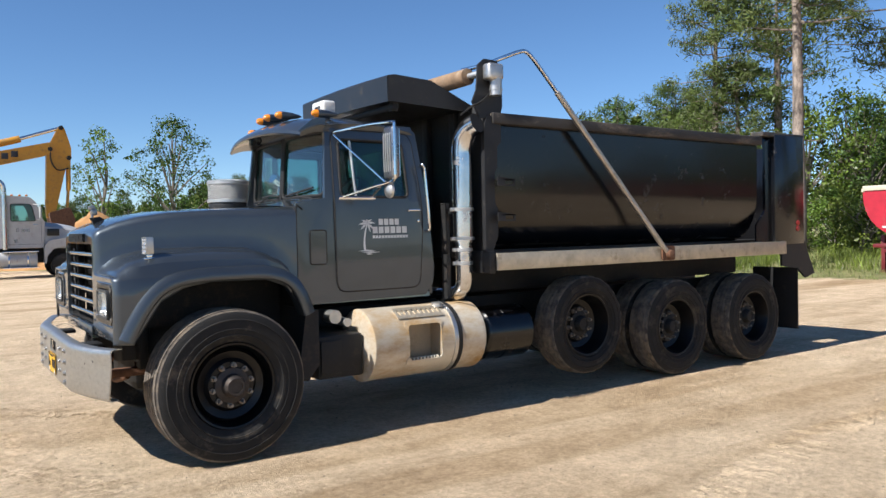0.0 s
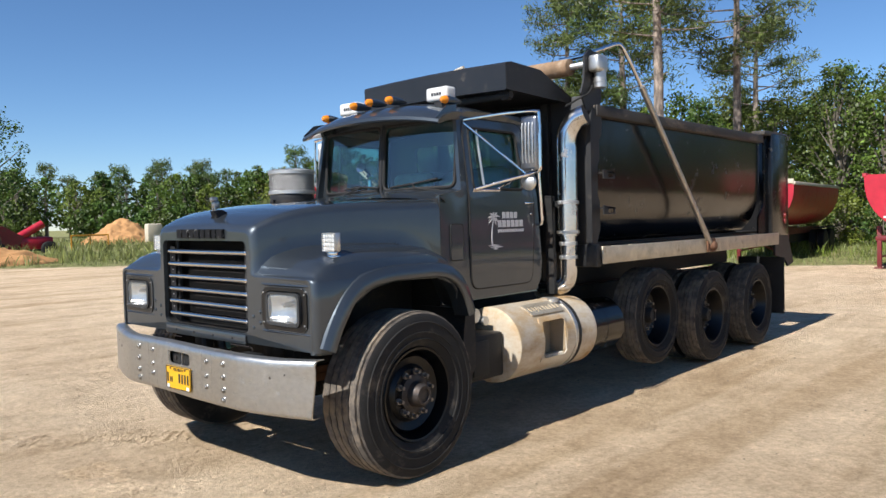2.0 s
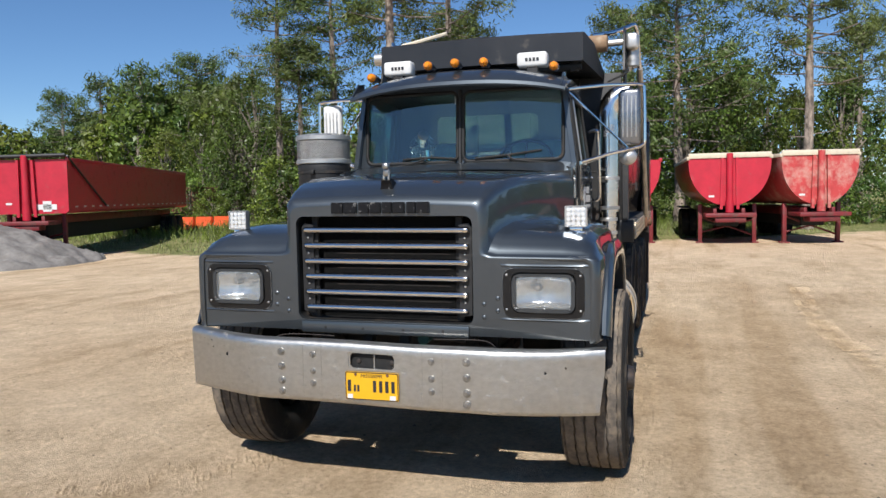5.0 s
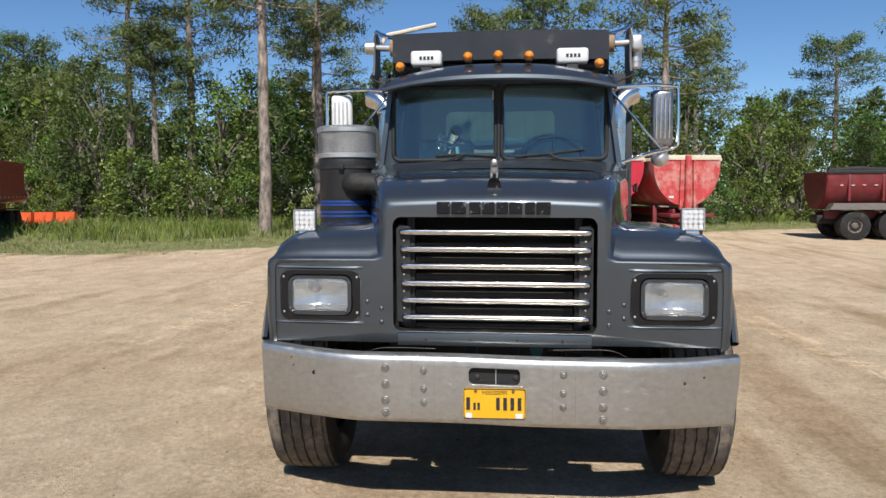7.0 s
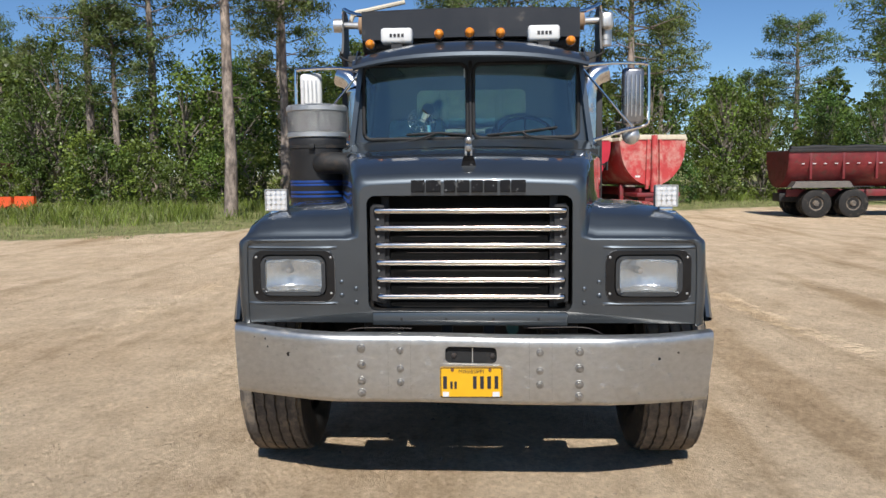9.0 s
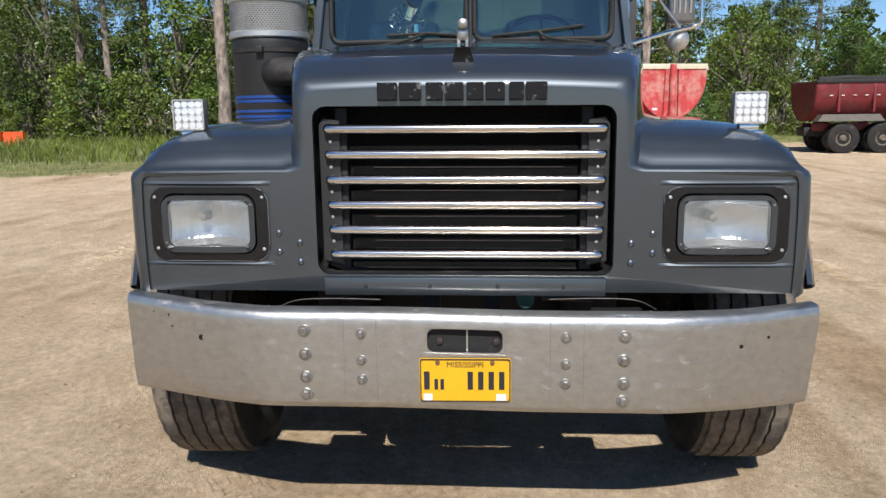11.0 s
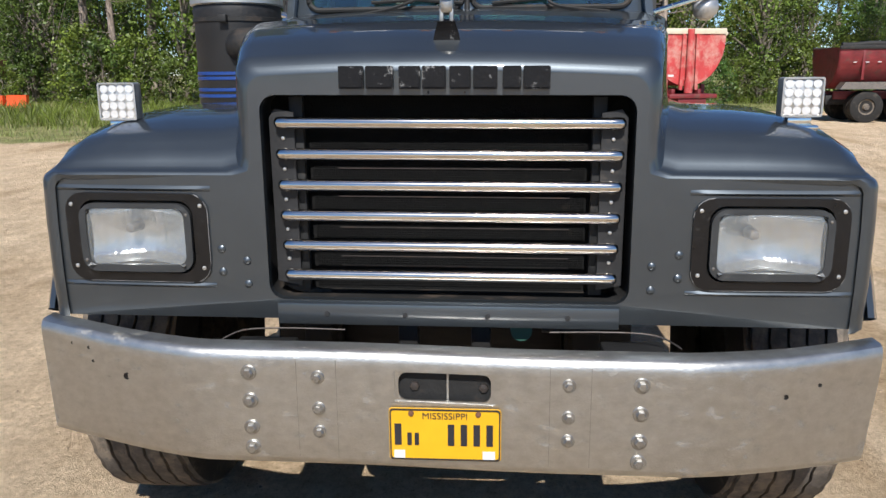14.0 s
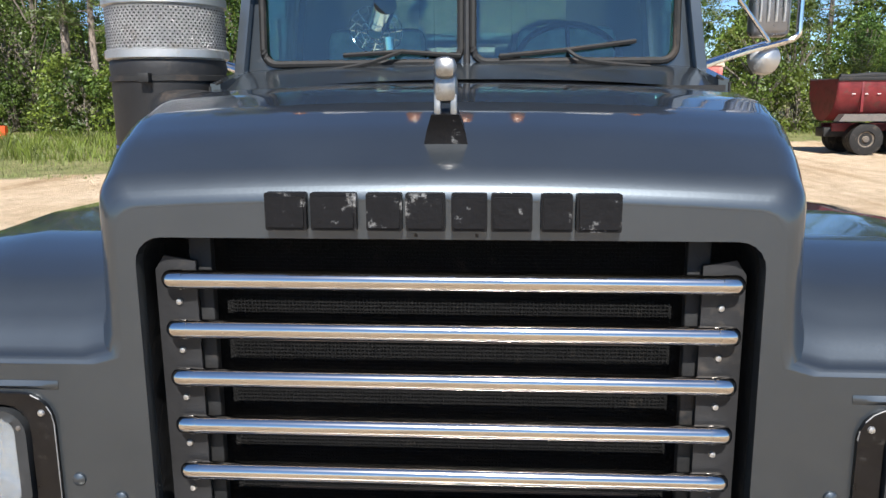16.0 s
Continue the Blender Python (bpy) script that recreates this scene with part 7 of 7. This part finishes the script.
for k in range(26):
    box(bm, 0.4 + 0.37 * k, 0.50 + 0.37 * k, 1.142, 1.156, 1.88, 1.905)
part("reflector_tape", bm, DECAL, dt, "dashed white marking")
bm = bmesh.new()
sweep(bm, [(x, 1.02 + 0.03 * math.sin(3 * x), 2.42 + 0.025 * math.sin(4.3 * x)) for x in [0.1 + 0.25 * k for k in range(41)]], 0.10, 10)
part("rolled_tarp", bm, CHASSIS, dt, "dark rolled tarp along the top rail")
bm = bmesh.new()
sheet(bm, [(8.0, 1.06), (8.15, 1.28), (9.95, 1.28), (10.1, 1.06)], [], lambda u, v, d: (u, 1.22 - d, v), 0.45)
part("fender", bm, LUG, dt, "grey steel fender over the wheels")
for k in range(9):
    bm = bmesh.new()
    box(bm, 0.6 + 1.1 * k, 0.68 + 1.1 * k, 1.06, 1.165, 1.35, 2.32, 0.01)
    part("side_rib", bm, RED_DARK, dt)
lt = dump_trailer("long bright red square-sided dump trailer beside a gravel heap", RED, ground_at(15.1, 17.2, 22), 15.2, 1.2, False, 1.38, 3.02)
bm = bmesh.new()
rod(bm, (-0.1, -1.2, 3.14), (-0.1, 1.2, 3.10), 0.06)
rod(bm, (-0.1, -1.25, 3.12), (3.2, -1.24, 1.6), 0.03, seg=8)
part("tarp_bow", bm, DULL_BLACK, lt)
bm = bmesh.new()
box(bm, -0.03, -0.022, -0.85, -0.25, 1.50, 1.66)
box(bm, -0.03, -0.022, -0.70, -0.45, 1.44, 1.76)
part("pale_patch", bm, WHITE, lt)
bm = bmesh.new()
for k in range(22):
    box(bm, 0.5 + 0.72 * k, 0.72 + 0.72 * k, -1.209, -1.203, 1.55, 1.60)
part("reflector_tape", bm, WHITE, lt)

# ---- heaps ----


def heap(name, label, m, x, y, rx, ry, h, seed):
    n_ = 72
    vs, fs = [], []
    for i in range(n_ + 1):
        for j in range(n_ + 1):
            u, v = i / n_ * 2 - 1, j / n_ * 2 - 1
            d = math.hypot(u, v)
            z = max(0.0, 1 - d) ** 1.05 * h * (1 + 0.35 * noise.noise(Vector((u * 2.2, v * 2.2, seed)))) + (0.10 * h * noise.noise(Vector((u * 7, v * 7, seed))) + 0.05 * h * noise.noise(Vector((u * 17, v * 17, seed)))) * (1 if d < 0.95 else 0)
            vs.append((x + u * rx, y + v * ry, z + lie(x + u * rx, y + v * ry) - (0.02 if d < 0.97 else 0.12)))
    for i in range(n_):
        for j in range(n_):
            a = i * (n_ + 1) + j
            fs.append((a, a + n_ + 1, a + n_ + 2, a + 1))
    g = bpy.data.meshes.new(name)
    g.from_pydata(vs, [], fs)
    g.materials.append(m)
    g.polygons.foreach_set("use_smooth", [True] * len(fs))
    return tagged(new(name, g), label, "heap")


heap("gravel_heap", "heap of loose grey gravel on the yard", GRAVEL, 13.3, 17.2, 3.6, 3.2, 1.45, 1.0)
heap("gravel_heap", "low spread of grey gravel", GRAVEL, 10.9, 18.6, 1.9, 2.2, 0.35, 2.0)
heap("clay_heap", "heap of orange clay soil", CLAY, 8.0, 42.0, 6.0, 4.0, 3.0, 3.0)
heap("clay_bank", "low bank of orange clay soil", CLAY, 9.5, 36.5, 4.5, 2.2, 1.3, 4.0)
heap("soil_mound", "pale orange soil heap in the meadow", CLAY, 27.5, 58.0, 3.5, 3.0, 2.0, 5.0)
heap("earth_bank", "weedy earth bank behind the meadow", mat("weedy_earth", (0.117, 0.117, 0.0468), 0.95, 0, 0, 0.35, 1.5, 1.0, 5, (0.1716, 0.1326, 0.0702), 0.3, 0.8), 42, 56, 12, 8, 3.2, 6.0)

bank_mesh = bpy.data.objects["earth_bank"].data
r = random.Random(77)
gv, gf = [], []
spots = [v.co.copy() for v in bank_mesh.vertices if v.co.z > lie(v.co.x, v.co.y) + 0.15]
for _ in range(14000):
    p = r.choice(spots) + Vector((r.gauss(0, 0.2), r.gauss(0, 0.2), -0.08))
    h, w, a = r.uniform(0.35, 1.0), r.uniform(0.03, 0.07), r.uniform(0, math.tau)
    dx, dy = math.cos(a) * w, math.sin(a) * w
    b_ = len(gv)
    gv += [(p.x - dx, p.y - dy, p.z), (p.x + dx, p.y + dy, p.z), (p.x + r.gauss(0, 0.2) * h, p.y + r.gauss(0, 0.2) * h, p.z + h)]
    gf.append((b_, b_ + 1, b_ + 2))
bank_grass = bpy.data.meshes.new("bank_grass")
bank_grass.from_pydata(gv, [], gf)
bank_grass.materials.append(GRASS)
tagged(new("bank_grass", bank_grass), "tall straw and green grass on the earth bank", "grass", "", "stuff")

# ---- scrap, logs, barriers ----
for k, (x, y, a, ln) in enumerate(((30, 48, 0.5, 3.0), (30.8, 48.4, 0.9, 2.6), (29.2, 47.2, 0.2, 2.2), (31.5, 47.5, 1.4, 2.4), (32.2, 48.8, 0.1, 2.8), (28.6, 48.8, 1.1, 1.8))):
    bm = bmesh.new()
    d = Vector((math.cos(a), math.sin(a), 0)) * ln / 2
    rod(bm, Vector((x, y, 0.75 + 0.12 * (k % 3))) - d, Vector((x, y, 0.80 + 0.12 * (k % 3))) + d, 0.22, 0.17, 10)
    solo("log", bm, TIMBER, "grey weathered log on the meadow", "log", "felled logs")
bm = bmesh.new()
box(bm, 25.4, 26.6, 49.5, 50.1, 0.6, 2.0, 0.12)
solo("concrete_block", bm, CREAM, "pale broken concrete block on the meadow", "block")
sc = thing("scrap_implement", "dull red scrapped farm implement in the grass", "implement")
bm = bmesh.new()
sheet(bm, [(13.2, 0.3), (15.2, 0.3), (15.8, 1.3), (14.6, 2.0), (13.3, 1.8)], [rrect(13.7, 0.8, 14.5, 1.4, 0.2)], lambda u, v, d: (u, 46.5 + d, v), 1.2)
part("hopper", bm, RED_DARK, sc)
bm = bmesh.new()
box(bm, 15.6, 17.6, 46.6, 47.6, 0.5, 1.3, 0.15)
rod(bm, (15.4, 46.8, 1.2), (17.0, 46.8, 2.1), 0.25)
part("cover", bm, RED, sc)
bm = bmesh.new()
for x in (14.2, 17.2):
    yard_wheel(bm, x, 46.3, 0.5, 0.5, 0.3)
box(bm, 13.5, 18.0, 46.7, 47.3, 0.4, 0.55, 0.02)
part("running_gear", bm, CHASSIS, sc)
yr = thing("yellow_rail", "yellow tubular guard rail in the grass", "rail")
bm = bmesh.new()
rod(bm, (18.4, 46.0, 1.3), (21.0, 46.4, 1.3), 0.05)
part("bar", bm, YELLOW, yr)
for x in (18.5, 19.7, 20.9):
    bm = bmesh.new()
    rod(bm, (x, 46.2, 0.2), (x, 46.2, 1.3), 0.04)
    part("post", bm, YELLOW, yr)
for k in range(3):
    b = thing("road_barrier", "low orange plastic road barrier on the verge", "barrier", "row of barriers", ground_at(32.2 + 0.1 * k, 23.6 - 1.05 * k, -5))
    bm = bmesh.new()
    loft(bm, [[(-0.25, -0.5, 0), (0.25, -0.5, 0), (0.12, -0.5, 0.28), (0.08, -0.5, 0.62), (-0.08, -0.5, 0.62), (-0.12, -0.5, 0.28)], [(-0.25, 0.5, 0), (0.25, 0.5, 0), (0.12, 0.5, 0.28), (0.08, 0.5, 0.62), (-0.08, 0.5, 0.62), (-0.12, 0.5, 0.28)]], True)
    bmesh.ops.holes_fill(bm, edges=[e for e in bm.edges if len(e.link_faces) == 1])
    part("barrier_shell", bm, ORANGE, b)
ct = thing("steel_container", "dark rust-red corrugated steel container at the wood's edge", "container")
bm = bmesh.new()
box(bm, 36.5, 39.0, 25.9, 27.7, 0.0, 2.5, 0.05)
part("shell", bm, RUST, ct)
for k in range(8):
    bm = bmesh.new()
    box(bm, 36.45, 36.51, 26.0 + 0.21 * k, 26.1 + 0.21 * k, 0.3, 2.4)
    part("rib", bm, RUST, ct)

# ---- pale road tractor and yellow excavator by the clay ----
def road_tractor():
    t = thing("road_tractor", "white bonneted road tractor parked by the clay heap", "truck")
    y0 = 30.3

    def side_of(d0):
        return lambda u, v, d: (u, y0 + d0 + d, v)
    # cab shell with open side windows and a raked windscreen
    bm = bmesh.new()
    shell = [(1.75, 1.30), (3.98, 1.30), (4.04, 2.42), (3.98, 2.48), (3.74, 3.22), (3.50, 3.46), (2.6, 3.52), (1.85, 3.52), (1.75, 3.40)]
    window = round_poly([(2.76, 2.44), (3.70, 2.44), (3.58, 3.02), (3.48, 3.16), (2.76, 3.16)], 0.08)
    sheet(bm, round_poly(shell, 0.08), [window], side_of(0.0), 0.05)
    cab_ = part("cab_side", bm, PALE, t)
    bm = bmesh.new()
    sheet(bm, round_poly(shell, 0.08), [window], side_of(2.05), 0.05)
    part("cab_side", bm, PALE, t)
    bm = bmesh.new()
    edge = round_poly(shell, 0.08)
    loft(bm, [[(u, y0 + 0.01, v) for u, v in edge], [(u, y0 + 2.09, v) for u, v in edge]], True)
    part("cab_skin", bm, PALE, t)
    bm = bmesh.new()
    sheet(bm, window, [], side_of(0.02), 0.006)
    part("side_window", bm, DOOR_GLASS, cab_, "dark side window")
    bm = bmesh.new()
    sweep(bm, [(u, y0 - 0.004, v) for u, v in [*window, window[0]]], 0.016, 6)
    part("window_seal", bm, CHASSIS, cab_)
    bm = bmesh.new()
    for u0, u1, v0, v1 in ((2.66, 2.668, 1.45, 3.25), (3.90, 3.908, 1.45, 2.42), (2.66, 3.908, 1.45, 1.458)):
        box(bm, u0, u1, y0 - 0.003, y0 + 0.003, v0, v1)
    part("door_gap", bm, CHASSIS, cab_)
    bm = bmesh.new()
    box(bm, 3.60, 3.78, y0 - 0.03, y0 + 0.0, 2.26, 2.30, 0.01)
    part("door_handle", bm, CHROME, cab_)
    bm = bmesh.new()
    for k, (u, w) in enumerate(((2.95, 0.12), (3.12, 0.34))):
        box(bm, u, u + w, y0 - 0.004, y0 + 0.001, 1.98, 2.10 + 0.06 * (k == 0))
    box(bm, 2.86, 3.0, y0 - 0.004, y0 + 0.001, 1.52, 1.68)
    part("door_mark", bm, MIRROR_BACK, cab_, "small grey door mark")
    bm = bmesh.new()
    for u in (2.2, 2.5, 2.8, 3.1, 3.35):
        box(bm, u, u + 0.10, y0 + 0.2, y0 + 0.3, 3.50, 3.57, 0.02)
    part("roof_lamp", bm, AMBER, t)
    # bonnet with a wing flowing round the front wheel
    bm = bmesh.new()
    rows = []
    for i in range(15):
        u = 4.02 + 2.0 * i / 14
        f = i / 14
        top = 2.42 - 0.30 * f - 0.35 * f ** 4
        half = 0.98 - 0.10 * f
        low = 1.28 - 0.05 * f
        rows.append([(u, y0 + 1.05 - half, low), (u, y0 + 1.05 - half - 0.03, low + 0.35), (u, y0 + 1.05 - half * 0.93, top - 0.22), (u, y0 + 1.05 - half * 0.72, top - 0.05), (u, y0 + 1.05, top + 0.03),
                     (u, y0 + 1.05 + half * 0.72, top - 0.05), (u, y0 + 1.05 + half * 0.93, top - 0.22), (u, y0 + 1.05 + half, low)])
    loft(bm, rows)
    bm.faces.new([bm.verts.new(p) for p in rows[-1]])
    bn = part("bonnet", bm, PALE, t)
    bm = bmesh.new()
    arch_ = [(4.05, 0.62), (4.10, 0.95), (4.35, 1.24), (4.75, 1.34), (5.15, 1.24), (5.42, 0.95), (5.5, 0.70), (6.02, 0.70), (6.06, 1.25), (5.8, 1.62), (5.0, 1.74), (4.2, 1.62), (3.98, 1.35), (3.98, 0.62)]
    sheet(bm, round_poly(arch_, 0.06, 3), [], side_of(-0.10), 0.30)
    part("wing", bm, PALE, t)
    bm = bmesh.new()
    box(bm, 4.13, 4.60, y0 + 0.00, y0 + 0.06, 1.80, 2.10, 0.02)
    part("bonnet_vent", bm, BEZEL, bn)
    for k in range(5):
        bm = bmesh.new()
        box(bm, 4.15, 4.58, y0 - 0.014, y0 + 0.004, 1.825 + 0.055 * k, 1.845 + 0.055 * k)
        part("vent_slat", bm, CHASSIS, bn)
    # mirror, stack, tank, steps
    bm = bmesh.new()
    box(bm, 3.80, 3.88, y0 - 0.42, y0 - 0.18, 2.55, 3.05, 0.04)
    rod(bm, (3.82, y0 - 0.3, 2.5), (3.70, y0, 2.48), 0.02)
    rod(bm, (3.82, y0 - 0.3, 3.1), (3.62, y0, 3.15), 0.02)
    part("mirror", bm, PALE, t)
    for yy in (-0.12, 2.2):
        bm = bmesh.new()
        sweep(bm, arc([(2.52, y0 + yy, 1.25), (2.52, y0 + yy, 3.0), (2.52, y0 + yy, 3.75), (2.46, y0 + yy, 3.98), (2.30, y0 + yy, 4.12)], 4), 0.10, 14)
        part("exhaust_stack", bm, STACK, t)
    bm = bmesh.new()
    lathe(bm, [(1.5, 0.0005), (1.52, 0.30), (1.56, 0.335), (3.66, 0.335), (3.70, 0.30), (3.72, 0.0005)], (0, y0 + 0.05, 0.80), "x", 28)
    tk = part("fuel_tank", bm, PALE, t)
    for u in (1.9, 2.6, 3.3):
        bm = bmesh.new()
        lathe(bm, [(u, 0.337), (u + 0.005, 0.345), (u + 0.06, 0.345), (u + 0.065, 0.337)], (0, y0 + 0.05, 0.80), "x", 28)
        part("tank_strap", bm, CHROME, tk)
    bm = bmesh.new()
    box(bm, 2.4, 3.74, y0 - 0.32, y0 - 0.02, 1.12, 1.17, 0.01)
    box(bm, 2.4, 3.74, y0 - 0.36, y0 - 0.06, 0.46, 0.50, 0.01)
    part("step_plate", bm, CHROME, t)
    for x in (-2.2, -0.9, 4.76):
        for yy in (0.05, 1.85):
            bm = bmesh.new()
            yard_wheel(bm, x, y0 + yy, 0.52, 0.52, 0.32)
            part("wheel", bm, RUBBER, t)
    bm = bmesh.new()
    box(bm, -3.0, 5.9, y0 + 0.55, y0 + 1.55, 0.65, 1.28)
    part("frame", bm, CHASSIS, t)
    bm = bmesh.new()
    box(bm, 6.0, 6.22, y0 - 0.1, y0 + 2.2, 0.42, 0.82, 0.05)
    part("front_bumper", bm, CHROME, t)


road_tractor()


def excavator():
    t = thing("excavator", "yellow crawler excavator with raised boom behind the road tractor", "excavator")
    y0 = 36.2
    bm = bmesh.new()
    boom = [(-4.2, 1.7), (-3.5, 1.5), (-0.8, 4.15), (1.2, 4.85), (3.0, 5.29), (5.08, 5.84), (5.32, 6.05), (5.22, 6.42), (5.09, 6.45), (3.0, 5.94), (0.6, 5.35), (-1.6, 4.7)]
    sheet(bm, round_poly(boom, 0.12, 3), [], lambda u, v, d: (u, y0 - 0.28 + d, v), 0.56)
    bo = part("boom", bm, YELLOW, t)
    for k in range(5):
        bm = bmesh.new()
        u = 1.75 + 0.42 * k
        box(bm, u, u + 0.30, y0 - 0.292, y0 - 0.276, 5.20 + 0.115 * k, 5.50 + 0.115 * k, 0.004)
        part("boom_mark", bm, INK, bo, "dark plain block on the boom")
    bm = bmesh.new()
    stick = [(5.0, 6.10), (5.60, 7.32), (5.82, 7.20), (6.10, 6.25), (6.10, 5.70), (5.82, 5.15), (5.36, 3.20), (5.25, 2.75), (4.92, 2.70), (4.88, 3.2), (4.97, 5.6)]
    sheet(bm, round_poly(stick, 0.08, 3), [], lambda u, v, d: (u, y0 - 0.20 + d, v), 0.40)
    st = part("stick", bm, YELLOW, t)
    for u, v in ((5.14, 6.12), (5.66, 7.20), (5.98, 5.72), (5.06, 2.85)):
        bm = bmesh.new()
        rod(bm, (u, y0 - 0.31, v), (u, y0 + 0.31, v), 0.11, seg=18)
        part("pin", bm, CHASSIS, st)
    bm = bmesh.new()
    sweep(bm, arc([(5.2, y0 - 0.22, 6.3), (5.15, y0 - 0.28, 5.6), (5.45, y0 - 0.26, 5.1), (5.95, y0 - 0.25, 5.2)], 5), 0.035, 8)
    part("hydraulic_hose", bm, CHASSIS, st)
    bm = bmesh.new()
    rod(bm, (0.6, y0, 5.60), (3.86, y0, 6.58), 0.17, seg=16)
    ra = part("ram_barrel", bm, YELLOW, t)
    bm = bmesh.new()
    rod(bm, (3.8, y0, 6.57), (5.66, y0, 7.22), 0.085, seg=14)
    part("ram_rod", bm, STACK, ra, "bright steel ram rod")
    for o in (-0.14, 0.14):
        bm = bmesh.new()
        rod(bm, (5.98, y0 + o, 5.70), (5.95, y0 + o, 4.1), 0.09, seg=12)
        rod(bm, (5.95, y0 + o, 4.2), (5.86, y0 + o, 3.25), 0.05, seg=12)
        part("bucket_ram", bm, YELLOW, t)
    bm = bmesh.new()
    sheet(bm, round_poly([(4.95, 2.95), (5.9, 3.25), (6.15, 2.6), (6.0, 1.9), (5.3, 1.35), (4.7, 1.6), (5.1, 2.2)], 0.1, 3), [], lambda u, v, d: (u, y0 - 0.6 + d, v), 1.2)
    bk = part("bucket", bm, RUST, t, "earth-stained bucket")
    for k in range(5):
        bm = bmesh.new()
        box(bm, 4.55, 4.80, y0 - 0.55 + 0.25 * k, y0 - 0.45 + 0.25 * k, 1.42, 1.62, 0.02)
        part("tooth", bm, CHASSIS, bk)
    bm = bmesh.new()
    box(bm, -9.5, -3.8, 35.2, 38.0, 1.2, 2.6, 0.1)
    box(bm, -5.6, -4.0, 35.2, 36.2, 2.6, 3.2, 0.1)
    part("house", bm, YELLOW, t)
    for y in (35.0, 37.6):
        bm = bmesh.new()
        box(bm, -9.6, -3.6, y, y + 0.6, 0.05, 1.0, 0.35, 4)
        part("track", bm, CHASSIS, t)


excavator()
